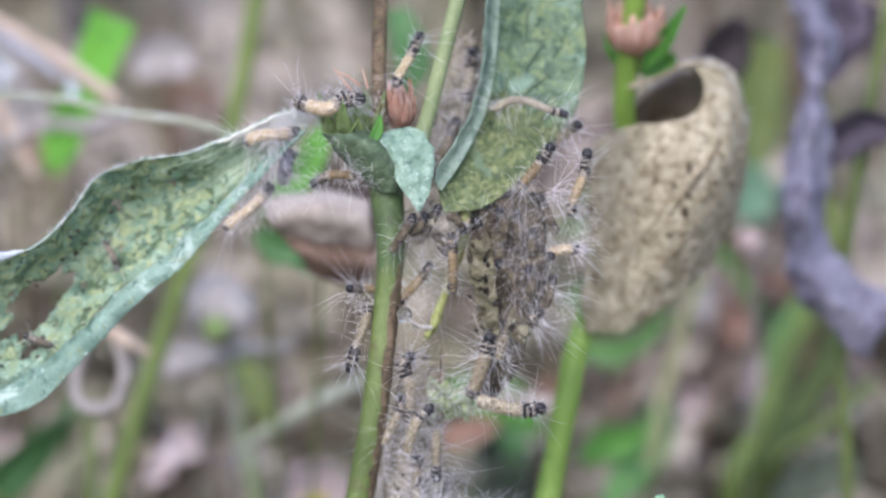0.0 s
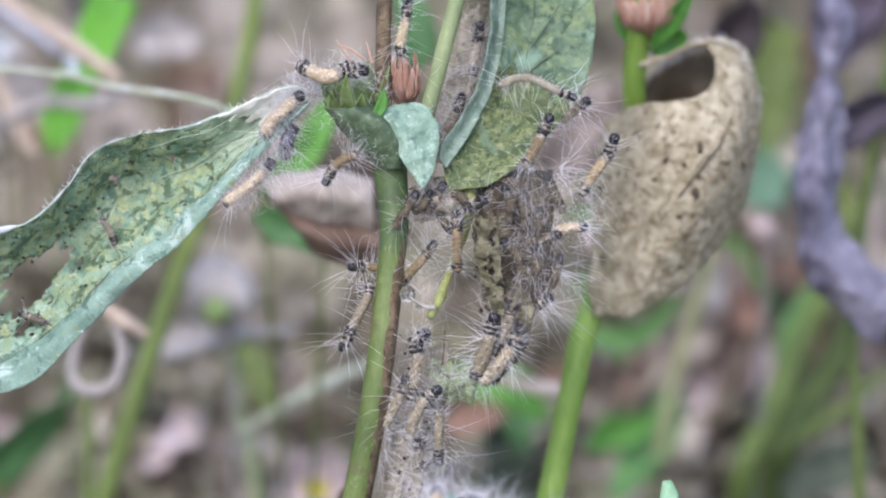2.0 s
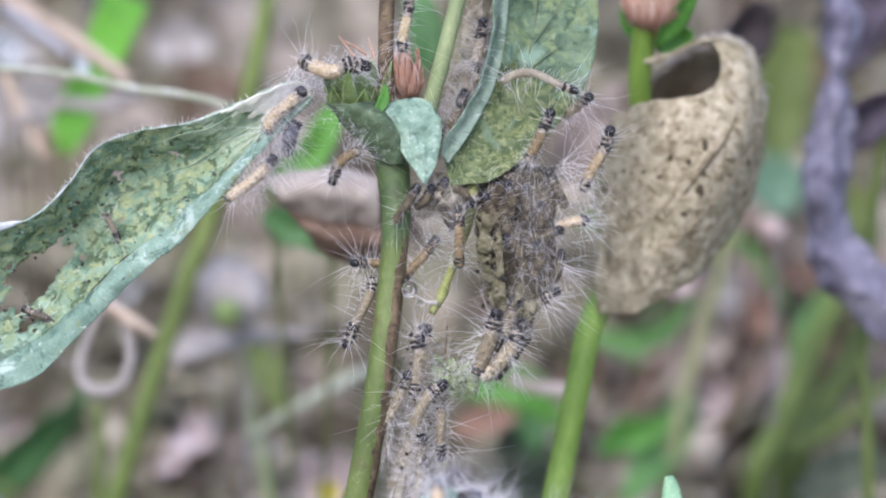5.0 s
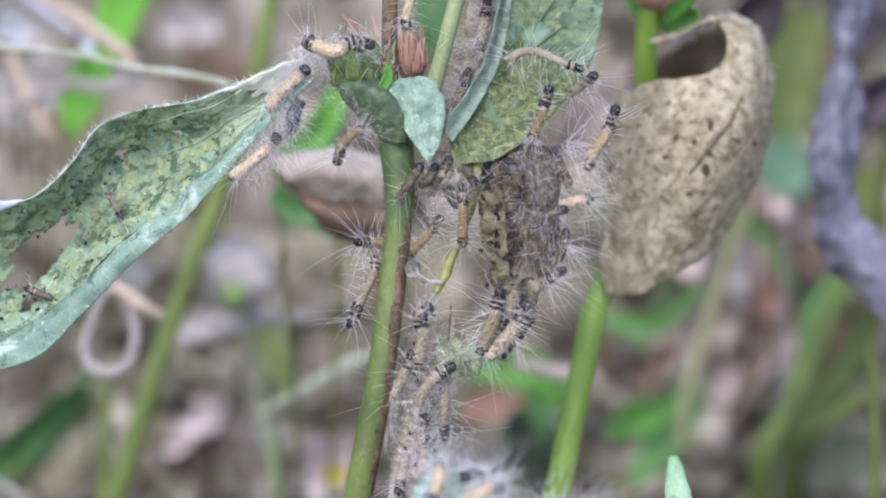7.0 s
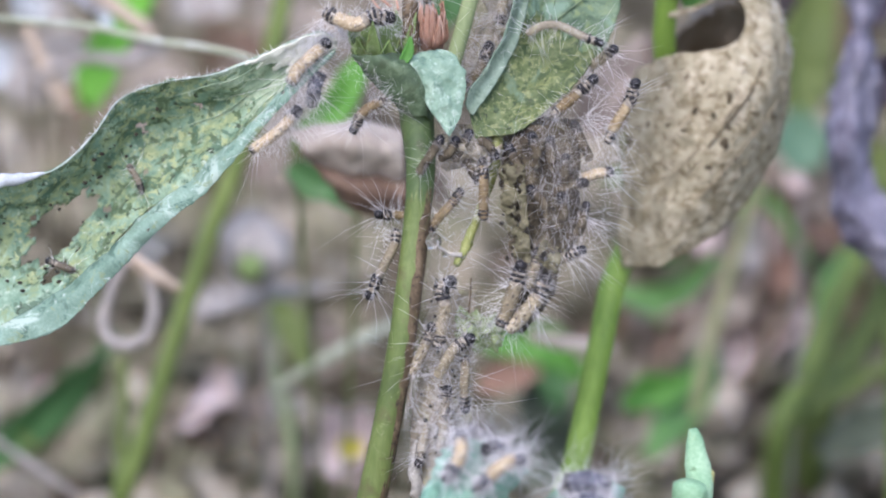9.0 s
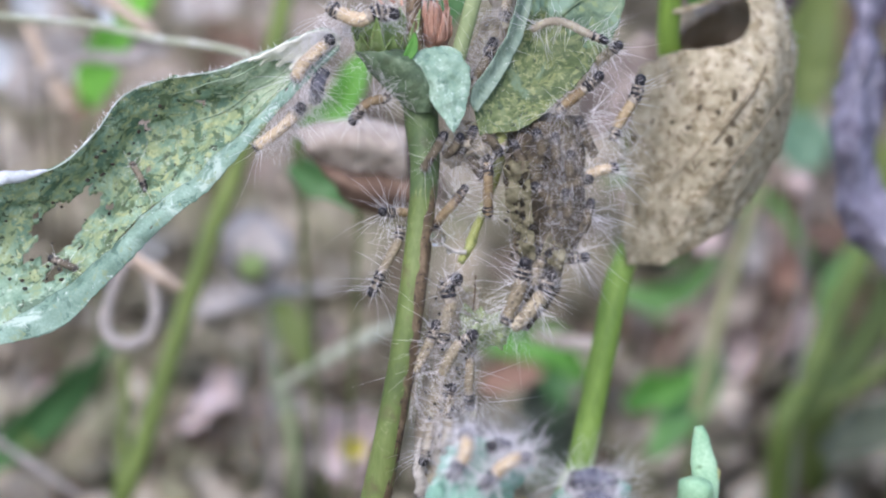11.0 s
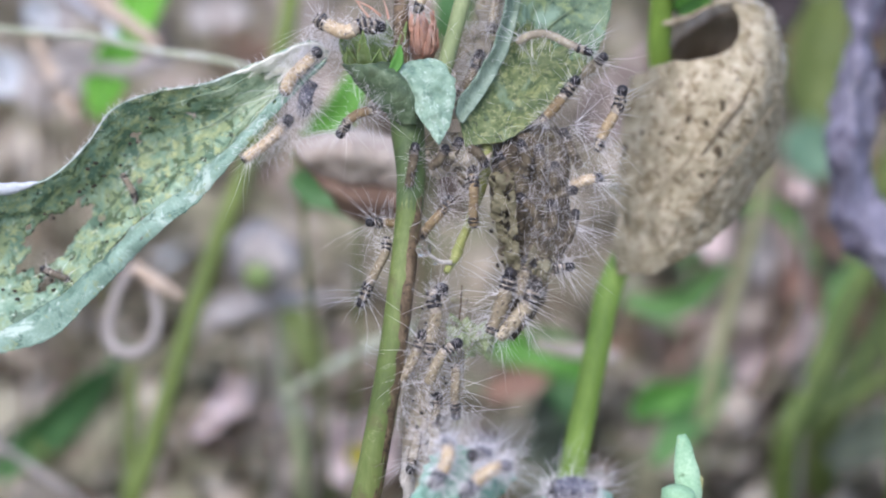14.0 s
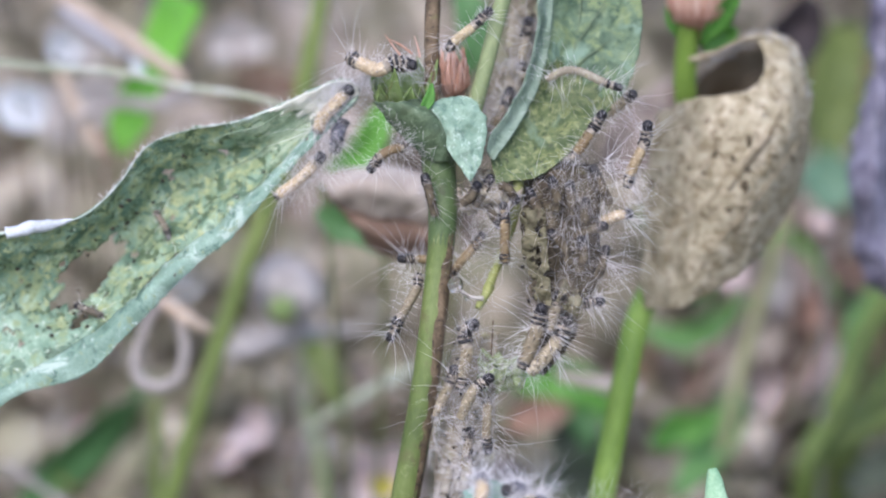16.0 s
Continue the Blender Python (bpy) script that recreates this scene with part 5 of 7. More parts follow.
def weed(pts, widths, label, mat=M_WEED, leaves=()):
    """A weed: one stem down to the ground, with blades."""
    x, y, _ = pts[-1]
    w = thing("weed", (x, y, 0.0), label, "plant", "weeds behind the plant")
    part("stem", tube(list(pts) + [(x, y + 0.006, -0.004)], widths, 50, 10, 0.06, 150), mat, w)
    for k in (len(pts) // 3, 2 * len(pts) // 3):
        p, q, r = np.array(pts[k]), np.array(pts[k]) * 0.9 + np.array(pts[k - 1]) * 0.1, widths[k]
        part("node", tube([p + (p - q) * 0.6, p, q], [r * 0.95, r * 1.12, r * 0.95], 9, 10, 0.06, 150), mat, w)
    for q, ww, side, lm in leaves:
        part("leaf", blade(q, ww, side, 26, 8, 0.18, 0.0008), lm, w)
    return w


weed([(-0.0374, 0.1843, 0.1650), (-0.0394, 0.1776, 0.1507), (-0.0427, 0.1704, 0.1352), (-0.0472, 0.1607, 0.1192), (-0.0524, 0.1528, 0.1069), (-0.0576, 0.1472, 0.0950), (-0.0625, 0.1411, 0.0820), (-0.0685, 0.1334, 0.0653), (-0.0748, 0.1268, 0.0465), (-0.0798, 0.1242, 0.0314)], [0.0019, 0.0021, 0.0022, 0.0022, 0.0022, 0.0023, 0.0024, 0.0025, 0.0027, 0.0028], "tall olive-green weed stem, out of focus")
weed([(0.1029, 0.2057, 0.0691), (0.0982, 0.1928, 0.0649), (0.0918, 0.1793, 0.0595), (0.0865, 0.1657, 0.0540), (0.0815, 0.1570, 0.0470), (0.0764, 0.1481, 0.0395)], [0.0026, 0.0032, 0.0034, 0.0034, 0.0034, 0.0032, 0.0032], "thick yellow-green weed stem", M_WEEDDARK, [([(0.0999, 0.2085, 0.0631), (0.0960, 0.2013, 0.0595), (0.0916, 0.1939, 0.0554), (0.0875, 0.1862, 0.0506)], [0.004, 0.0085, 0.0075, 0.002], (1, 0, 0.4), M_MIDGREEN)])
weed([(0.1147, 0.2310, 0.0524), (0.1104, 0.2184, 0.0489), (0.1039, 0.2046, 0.0430), (0.0951, 0.1901, 0.0353), (0.0879, 0.1763, 0.0292)], [0.0034, 0.0038, 0.0042, 0.0042, 0.0040], "olive weed stem beside the thick one", M_OLIVE)
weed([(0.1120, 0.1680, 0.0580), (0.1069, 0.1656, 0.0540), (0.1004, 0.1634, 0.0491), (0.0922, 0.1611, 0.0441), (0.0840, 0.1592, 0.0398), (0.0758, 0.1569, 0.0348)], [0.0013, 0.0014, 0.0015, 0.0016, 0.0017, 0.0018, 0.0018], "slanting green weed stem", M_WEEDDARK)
weed([(0.0738, 0.1974, 0.0913), (0.0697, 0.1898, 0.0751), (0.0640, 0.1804, 0.0598), (0.0590, 0.1688, 0.0442), (0.0555, 0.1589, 0.0278)], [0.0013, 0.0016, 0.0018, 0.0018, 0.0019], "thin khaki weed stem behind", M_KHAKI)
weed([(-0.0474, 0.1811, 0.0564), (-0.0451, 0.1723, 0.0470), (-0.0415, 0.1629, 0.0364), (-0.0401, 0.1560, 0.0262)], [0.0012, 0.0014, 0.0015, 0.0016], "pale weak weed stem in the litter", M_STEM_SOFT)
weed([(-0.0797, 0.1461, 0.0618), (-0.0789, 0.1398, 0.0531), (-0.0794, 0.1330, 0.0432), (-0.0800, 0.1285, 0.0336)], [0.0014, 0.0016, 0.0018, 0.0020], "short olive weed stem", M_OLIVE)

grass = thing("grass_clump", ((-0.1019, 0.3620, 0.0000)[0], (-0.1019, 0.3620, 0.0000)[1], 0.0), "broad bright green grass blades behind the eaten leaf", "plant")
part("blade", blade([(-0.0727, 0.1825, 0.1503), (-0.0756, 0.1794, 0.1437), (-0.0788, 0.1761, 0.1365), (-0.0823, 0.1733, 0.1305), (-0.0855, 0.1703, 0.1239), (-0.0876, 0.1669, 0.1167)], [0.0115, 0.0108, 0.0098, 0.0088, 0.0098, 0.0040], (1, 0, 0.3), 40, 8, 0.15, 0.0006), M_GRASS, grass)
part("blade", blade([(-0.0210, 0.1173, 0.1516), (-0.0241, 0.1138, 0.1463), (-0.0278, 0.1112, 0.1407), (-0.0334, 0.1100, 0.1358), (-0.0367, 0.1115, 0.1297)], [0.003, 0.0065, 0.0075, 0.005, 0.002], (1, 0, -0.3), 30, 8, 0.15, 0.0006), M_FRESH, grass)
part("blade", blade([(-0.0380, 0.1123, 0.1266), (-0.0330, 0.1107, 0.1232), (-0.0280, 0.1102, 0.1220), (-0.0231, 0.1099, 0.1167)], [0.004, 0.008, 0.0075, 0.002], (0, 0.3, 1), 30, 8, 0.15, 0.0006), M_DARKGREEN, grass)
part("blade", blade([(-0.0055, 0.1353, 0.1712), (-0.0030, 0.1303, 0.1651), (-0.0018, 0.1276, 0.1595), (-0.0055, 0.1268, 0.1530)], [0.005, 0.008, 0.008, 0.003], (1, 0, 0), 20, 8, 0.15, 0.0006), M_DARKGREEN, grass)

for top, foot in (((-0.0876, 0.1669, 0.1167), (-0.0880, 0.1980)), ((-0.0367, 0.1115, 0.1297), (-0.0310, 0.1500)), ((-0.0231, 0.1099, 0.1167), (-0.0290, 0.1480)), ((-0.0055, 0.1268, 0.1530), (-0.0150, 0.1650))):
    x, y, z = top
    part("stalk", tube([(x, y, z + 0.002), (x * 0.6 + foot[0] * 0.4, y * 0.6 + foot[1] * 0.4, z * 0.55), (foot[0], foot[1], -0.004)], [0.0005, 0.0006, 0.0007], 24, 6, 0.1), M_OLIVE, grass, "thin grass stalk")

low_green = thing("ground_weed", ((0.0552, 0.2614, 0.0000)[0], (0.0552, 0.2614, 0.0000)[1], 0.0), "low green weed leaves among dead leaves", "plant")


def low_leaf(q, ww, side, lm):
    part("leaf", blade(q, ww, side, 26, 8, 0.18, 0.0008), lm, low_green)


low_leaf([(0.0382, 0.1879, 0.0592), (0.0464, 0.1849, 0.0576), (0.0547, 0.1861, 0.0601), (0.0646, 0.1932, 0.0659)], [0.0030, 0.0064, 0.0064, 0.0024], (0, 0.3, 1), M_MIDGREEN)
low_leaf([(0.0619, 0.1840, 0.0455), (0.0581, 0.1713, 0.0419), (0.0526, 0.1588, 0.0385), (0.0464, 0.1464, 0.0356)], [0.004, 0.0120, 0.0130, 0.006], (1, 0.3, 0.4), M_MIDGREEN)
low_leaf([(0.0397, 0.1600, 0.0410), (0.0445, 0.1614, 0.0441), (0.0499, 0.1616, 0.0447), (0.0554, 0.1630, 0.0478)], [0.003, 0.0085, 0.0085, 0.003], (0.2, 0.3, 1), M_FRESH)
low_leaf([(0.0050, 0.1880, 0.0452), (0.0133, 0.1862, 0.0461), (0.0231, 0.1853, 0.0442), (0.0315, 0.1857, 0.0355)], [0.0036, 0.0096, 0.0102, 0.0024], (0, 0.3, 1), M_FRESH)
low_leaf([(0.0134, 0.1904, 0.0456), (0.0203, 0.1857, 0.0402), (0.0244, 0.1809, 0.0348), (0.0231, 0.1792, 0.0263)], [0.0036, 0.0072, 0.0072, 0.0024], (1, 0.3, 0), M_DARKGREEN)
low_leaf([(0.0832, 0.2379, 0.0835), (0.0875, 0.2352, 0.0777), (0.0882, 0.2321, 0.0712)], [0.0090, 0.0150, 0.0070], (1, 0.2, 0), M_LEAFTEAL)
low_leaf([(0.0919, 0.2614, 0.1103), (0.0902, 0.2559, 0.0985), (0.0887, 0.2510, 0.0880), (0.0876, 0.2461, 0.0775)], [0.0120, 0.0150, 0.0140, 0.0060], (1, 0.2, 0), M_OLIVE)
low_leaf([(0.1034, 0.2049, 0.0910), (0.1048, 0.2002, 0.0810), (0.1036, 0.1974, 0.0701)], [0.0048, 0.0108, 0.0048], (1, 0.2, 0), M_OLIVE)
low_leaf([(-0.0469, 0.2149, 0.0461), (-0.0432, 0.2101, 0.0405), (-0.0403, 0.2053, 0.0350), (-0.0375, 0.2017, 0.0273)], [0.0040, 0.0080, 0.0080, 0.0020], (1, 0.2, 0), M_OLIVE)
low_leaf([(0.0871, 0.1621, 0.0276), (0.0979, 0.1627, 0.0335), (0.1088, 0.1644, 0.0372)], [0.0048, 0.0120, 0.0096], (0, 0.2, 1), M_OLIVESHADOW)
low_leaf([(-0.0745, 0.2066, -0.0084), (-0.0709, 0.2075, -0.0066), (-0.0673, 0.2074, -0.0069), (-0.0641, 0.2067, -0.0085)], [0.003, 0.0075, 0.0075, 0.002], (0.1, 0.3, 1), M_FRESH)
part("withered_leaf", blade([(0.0042, 0.1643, 0.0442), (0.0090, 0.1634, 0.0469), (0.0144, 0.1640, 0.0482), (0.0199, 0.1661, 0.0480)], [0.002, 0.0065, 0.0065, 0.002], (0.1, 0.5, 1), 20, 7, 0.2, 0.0008), M_ORANGE, low_green, "orange-brown withered leaf")
rng = random.Random(31)
for k in range(8):
    cx, cz = rng.uniform(0.05, 0.09), rng.uniform(0.02, 0.075)
    o = np.array([cx, rng.uniform(0.2, 0.3), cz])
    w = np.array([rng.uniform(-1, 1), rng.uniform(-0.3, 0.3), rng.uniform(-0.4, 0.8)])
    w = w / np.linalg.norm(w) * rng.uniform(0.012, 0.022)
    part("leaf", blade([o - w, o - w * 0.3 + np.array([0, 0, 0.002]), o + w * 0.4 + np.array([0, 0, 0.002]), o + w], [0.002, 0.009, 0.008, 0.001], (w[2], 0.3, -w[0]), 20, 7, 0.2, 0.0008), rng.choice([M_MIDGREEN, M_FRESH, M_OLIVE]), low_green)
left_weed = thing("ground_weed", ((-0.1063, 0.2291, 0.0000)[0], (-0.1063, 0.2291, 0.0000)[1], 0.0), "dark green weed leaf low in the litter", "plant")
part("leaf", blade([(-0.1152, 0.1569, 0.0258), (-0.1070, 0.1597, 0.0319), (-0.0962, 0.1647, 0.0401), (-0.0869, 0.1714, 0.0474), (-0.0831, 0.1779, 0.0519)], [0.0054, 0.0107, 0.0141, 0.0095, 0.0028], (0.5, 0.2, 0.9), 30, 8, 0.2, 0.0008), M_DARKGREEN, left_weed)
part("stalk", tube([(-0.1056, 0.1602, 0.0329), (-0.1018, 0.1612, 0.0281), (-0.1055, 0.2180, -0.0040)], [0.0011, 0.0011, 0.0012], 20, 8, 0.1), M_OLIVE, left_weed)

# ---------------------------------------------------------------- twigs, dead leaves and seed heads behind
def twig(pts, radii, label, mat=M_TWIG):
    c = np.mean(np.array(pts), axis=0)
    tw = thing("twig", (c[0], c[1], c[2]), label, "twig", "twigs behind the plant")
    part("twig_wood", tube(pts, radii, 40, 9, 0.25, 220), mat, tw)
    return tw


twig([(-0.1145, 0.1006, 0.1678), (-0.1024, 0.1002, 0.1669), (-0.0951, 0.0999, 0.1662), (-0.0792, 0.0974, 0.1657), (-0.0657, 0.0943, 0.1638), (-0.0547, 0.0919, 0.1632), (-0.0451, 0.0908, 0.1611), (-0.0369, 0.0944, 0.1546)], [0.0007, 0.0007, 0.0007, 0.0008, 0.0008, 0.0008, 0.0006], "thin grey-green twig crossing behind the leaf", M_PALESTEM)
twig([(-0.1007, 0.1664, 0.1574), (-0.0962, 0.1650, 0.1545), (-0.0877, 0.1626, 0.1499), (-0.0799, 0.1603, 0.1452), (-0.0715, 0.1575, 0.1396), (-0.0705, 0.1571, 0.1388)], [0.0019, 0.0020, 0.0020, 0.0019, 0.0016, 0.0008], "pale tan dry grass stalk", M_TANTWIG)
twig([(-0.1007, 0.1651, 0.1383), (-0.0988, 0.1634, 0.1347), (-0.0959, 0.1605, 0.1288), (-0.0929, 0.1580, 0.1235), (-0.0909, 0.1564, 0.1203)], [0.0012, 0.0015, 0.0016, 0.0016, 0.0010], "pale tan dry grass stalk", M_TANTWIG)
twig([(-0.0996, 0.1604, 0.1564), (-0.0957, 0.1592, 0.1541), (-0.0899, 0.1575, 0.1506), (-0.0841, 0.1553, 0.1463)], [0.0011, 0.0013, 0.0013, 0.0008], "short bluish-grey dry twig", M_BLUETWIG)
twig([(-0.0986, 0.1581, 0.1282), (-0.0907, 0.1592, 0.1308), (-0.0855, 0.1598, 0.1323), (-0.0770, 0.1594, 0.1318), (-0.0724, 0.1600, 0.1333), (-0.0678, 0.1601, 0.1336)], [0.0010, 0.0013, 0.0015, 0.0017, 0.0019, 0.0010], "bent grey dry twig")
twig([(-0.0442, 0.1373, 0.0571), (-0.0347, 0.1343, 0.0648), (-0.0242, 0.1368, 0.0702), (-0.0111, 0.1428, 0.0738)], [0.0008, 0.0014, 0.0015, 0.0011], "pale grey weathered twig in the litter", M_PALESTEM)
twig([(-0.0629, 0.1664, 0.0629), (-0.0533, 0.1656, 0.0658), (-0.0425, 0.1669, 0.0687), (-0.0304, 0.1708, 0.0675)], [0.0014, 0.0019, 0.0017, 0.0010], "pale grey twig in the litter", M_SEEDHEAD)
twig([(-0.0721, 0.0994, 0.1108), (-0.0762, 0.0969, 0.1055), (-0.0787, 0.0935, 0.0982), (-0.0777, 0.0914, 0.0937), (-0.0733, 0.0909, 0.0925), (-0.0692, 0.0919, 0.0948), (-0.0677, 0.0946, 0.1004), (-0.0692, 0.0972, 0.1061), (-0.0718, 0.1000, 0.1096)], [0.0012, 0.0013, 0.0014, 0.0015, 0.0015, 0.0014, 0.0013, 0.0012, 0.0011], "grey dry stalk curled into a loop")
twig([(-0.0726, 0.0981, 0.1105), (-0.0676, 0.0966, 0.1071), (-0.0622, 0.0971, 0.1034)], [0.0016, 0.0018, 0.001], "pale broken stalk end", M_TANTWIG)
twig([(-0.1137, 0.1179, 0.0596), (-0.1060, 0.1157, 0.0549), (-0.0969, 0.1130, 0.0494), (-0.0878, 0.1104, 0.0438)], [0.0008, 0.0010, 0.0010, 0.0008], "pale stalk on the litter", M_TWIG)
twig([(0.0157, 0.1251, 0.0783), (0.0228, 0.1243, 0.0765), (0.0300, 0.1239, 0.0757), (0.0357, 0.1236, 0.0750)], [0.0012, 0.0018, 0.0018, 0.0012], "beige dry stalk behind the bristles", M_BEIGELEAF)
twig([(0.0812, 0.1744, 0.0658), (0.0756, 0.1680, 0.0568), (0.0684, 0.1569, 0.0472)], [0.0014, 0.0016, 0.0010], "brown stick among weeds", M_STEM_BROWN)

dead = thing("dead_leaf", tuple((-0.0230, 0.0667, 0.1471)), "curled dead leaf, pinkish grey above and red-brown below", "leaf")
part("upper_fold", sheet([[(-0.0361, 0.0732, 0.1517), (-0.0301, 0.0721, 0.1540), (-0.0218, 0.0706, 0.1555), (-0.0123, 0.0679, 0.1543)], [(-0.0334, 0.0645, 0.1519), (-0.0263, 0.0614, 0.1546), (-0.0192, 0.0611, 0.1541), (-0.0122, 0.0622, 0.1517)], [(-0.0312, 0.0667, 0.1471), (-0.0253, 0.0643, 0.1466), (-0.0194, 0.0639, 0.1458), (-0.0123, 0.0634, 0.1447)]],
                         40, 16, 0.0012, 150, 0, 300, 0.0004, 0.3, 51), M_BEIGELEAF, dead)
part("lower_fold", sheet([[(-0.0347, 0.0713, 0.1500), (-0.0289, 0.0670, 0.1477), (-0.0217, 0.0651, 0.1460), (-0.0111, 0.0645, 0.1447)], [(-0.0312, 0.0649, 0.1479), (-0.0264, 0.0613, 0.1450), (-0.0193, 0.0603, 0.1429), (-0.0111, 0.0619, 0.1415)], [(-0.0283, 0.0672, 0.1435), (-0.0242, 0.0650, 0.1387), (-0.0189, 0.0639, 0.1364), (-0.0111, 0.0642, 0.1371)]],
                         40, 14, 0.001, 150, 0, 300, 0.0004, 0.3, 52), M_UMBER, dead)
part("leaf_stalk", tube([(-0.0133, 0.0656, 0.1424), (-0.0111, 0.0630, 0.1344), (-0.0114, 0.0593, 0.1218), (-0.0138, 0.0545, 0.1068), (-0.0172, 0.0498, 0.0919), (-0.0199, 0.0475, 0.0822)] + [((-0.0221, 0.0452, 0.0726)[0], (-0.0221, 0.0452, 0.0726)[1], -0.004)], [0.0007, 0.0007, 0.0007, 0.0008, 0.0008, 0.0008, 0.0008], 40, 7, 0.2), M_STEM_BROWN, dead)


def dead_leaf(pts, widths, side, mat, label, stalk=()):
    c = pts[1]
    d = thing("dead_leaf", tuple(c), label, "leaf", "dead leaves in the litter")
    part("leaf_blade", blade(pts, widths, side, 24, 9, 0.35, 0.0012, ragged=0.4), mat, d)
    if stalk:
        x, y, _ = stalk[-1]
        part("leaf_stalk", tube(list(stalk) + [(x, y + 0.004, -0.004)], [0.0006] * (len(stalk) + 1), 40, 6, 0.2), M_STEM_BROWN, d)


dead_leaf([(-0.0699, 0.2115, 0.0060), (-0.0633, 0.2240, 0.0060), (-0.0591, 0.2431, 0.0060), (-0.0604, 0.2529, 0.0060)], [0.0075, 0.0150, 0.0125, 0.0037], (1, 0.4, -0.2), M_PINKLEAF, "pale pinkish dead leaf on the ground")
dead_leaf([(-0.0588, 0.2208, 0.0060), (-0.0514, 0.2177, 0.0060), (-0.0451, 0.2054, 0.0060)], [0.0050, 0.0125, 0.0050], (0.4, 0.5, 1), M_PINKLEAF, "pale dead leaf on the ground")
dead_leaf([(0.0053, 0.2399, 0.0060), (0.0143, 0.2457, 0.0060), (0.0217, 0.2477, 0.0060)], [0.0037, 0.0075, 0.0037], (0.1, 0.5, 1), M_BROWNLEAF, "orange-brown dead leaf on the ground")
dead_leaf([(-0.0349, 0.2024, 0.0060), (-0.0308, 0.2085, 0.0060), (-0.0249, 0.2024, 0.0060), (-0.0232, 0.1904, 0.0060)], [0.0050, 0.0112, 0.0112, 0.0037], (1, 0.4, 0), M_PINKLEAF, "pale dead leaf on the ground")
dead_leaf([(-0.1172, 0.2529, 0.0060), (-0.1148, 0.2595, 0.0060), (-0.1106, 0.2629, 0.0060)], [0.0037, 0.0075, 0.0025], (0.2, 0.4, 1), M_PINKLEAF, "pale dead leaf on the ground")
dead_leaf([(-0.0349, 0.1653, 0.0240), (-0.0302, 0.1674, 0.0260), (-0.0237, 0.1680, 0.0260), (-0.0184, 0.1653, 0.0240)], [0.008, 0.019, 0.019, 0.006], (0.1, 0.3, 1), M_PALEPINK, "bleached pinkish dead leaf on the ground", [(-0.0268, 0.1688, 0.0240), (-0.0273, 0.1943, 0.0100), (-0.0277, 0.2182, -0.0030)])
dead_leaf([(-0.0692, 0.2044, 0.0130), (-0.0625, 0.2133, 0.0140), (-0.0589, 0.2275, 0.0140)], [0.005, 0.013, 0.006], (1, 0.4, 0.5), M_PALEPINK, "bleached pinkish dead leaf on the ground")
# dark leaves added for a dark patch and a dark gap in the litter
dead_leaf([(-0.0329, 0.2359, 0.0130), (-0.0300, 0.2247, 0.0130), (-0.0280, 0.2141, 0.0120)], [0.004, 0.010, 0.005], (1, 0.4, 0.2), M_DARKBROWN, "dark brown leaf filling a dark spot in the litter")
dead_leaf([(-0.0708, 0.1948, 0.0120), (-0.0658, 0.1947, 0.0130), (-0.0594, 0.1936, 0.0120)], [0.005, 0.012, 0.005], (0.1, 0.5, 1), M_DARKBROWN, "dark brown leaf filling a dark spot in the litter")
dead_leaf([(-0.0578, 0.2623, 0.0080), (-0.0536, 0.2523, 0.0080), (-0.0508, 0.2392, 0.0080)], [0.004, 0.010, 0.004], (1, 0.4, 0.2), M_BROWNLEAF, "red-brown dead leaf on the ground")
dead_leaf([(0.0457, 0.2556, 0.0130), (0.0514, 0.2486, 0.0140), (0.0595, 0.2623, 0.0130)], [0.006, 0.014, 0.006], (0.1, 0.5, 1), M_PINKLEAF, "pale pinkish dead leaf on the ground")
dead_leaf([(0.0539, 0.2391, 0.0130), (0.0575, 0.2536, 0.0140), (0.0638, 0.2726, 0.0130)], [0.005, 0.011, 0.005], (1, 0.4, 0.2), M_BEIGELEAF, "beige dead leaf on the ground")
# two dark leaf shapes stand in for a greenish shadow on the litter
dead_leaf([(0.0150, 0.1950, 0.0180), (0.0235, 0.1949, 0.0220), (0.0326, 0.2142, 0.0160)], [0.010, 0.024, 0.010], (0.1, 0.5, 1), M_OLIVESHADOW, "dark leaf standing in for a greenish shadow on the ground")
dead_leaf([(0.0120, 0.1741, 0.0180), (0.0216, 0.1725, 0.0220), (0.0318, 0.1867, 0.0160)], [0.010, 0.022, 0.010], (0.1, 0.5, 1), M_OLIVESHADOW, "dark leaf standing in for a greenish shadow on the ground")
dead_leaf([(0.0677, 0.2201, 0.0080), (0.0736, 0.2214, 0.0090), (0.0795, 0.2227, 0.0080)], [0.004, 0.010, 0.004], (0.1, 0.5, 1), M_PALEPINK, "bleached pinkish dead leaf on the ground")
dead_leaf([(0.0665, 0.2671, 0.0140), (0.0708, 0.2768, 0.0160), (0.0755, 0.2914, 0.0140)], [0.005, 0.012, 0.005], (1, 0.4, 0.3), M_PALEPINK, "bleached pinkish dead leaf on the ground")
dead_leaf([(0.0668, 0.2453, 0.0140), (0.0728, 0.2480, 0.0160), (0.0796, 0.2486, 0.0140)], [0.005, 0.012, 0.005], (0.1, 0.5, 1), M_PINKLEAF, "pale dead leaf on the ground")
rng = random.Random(83)
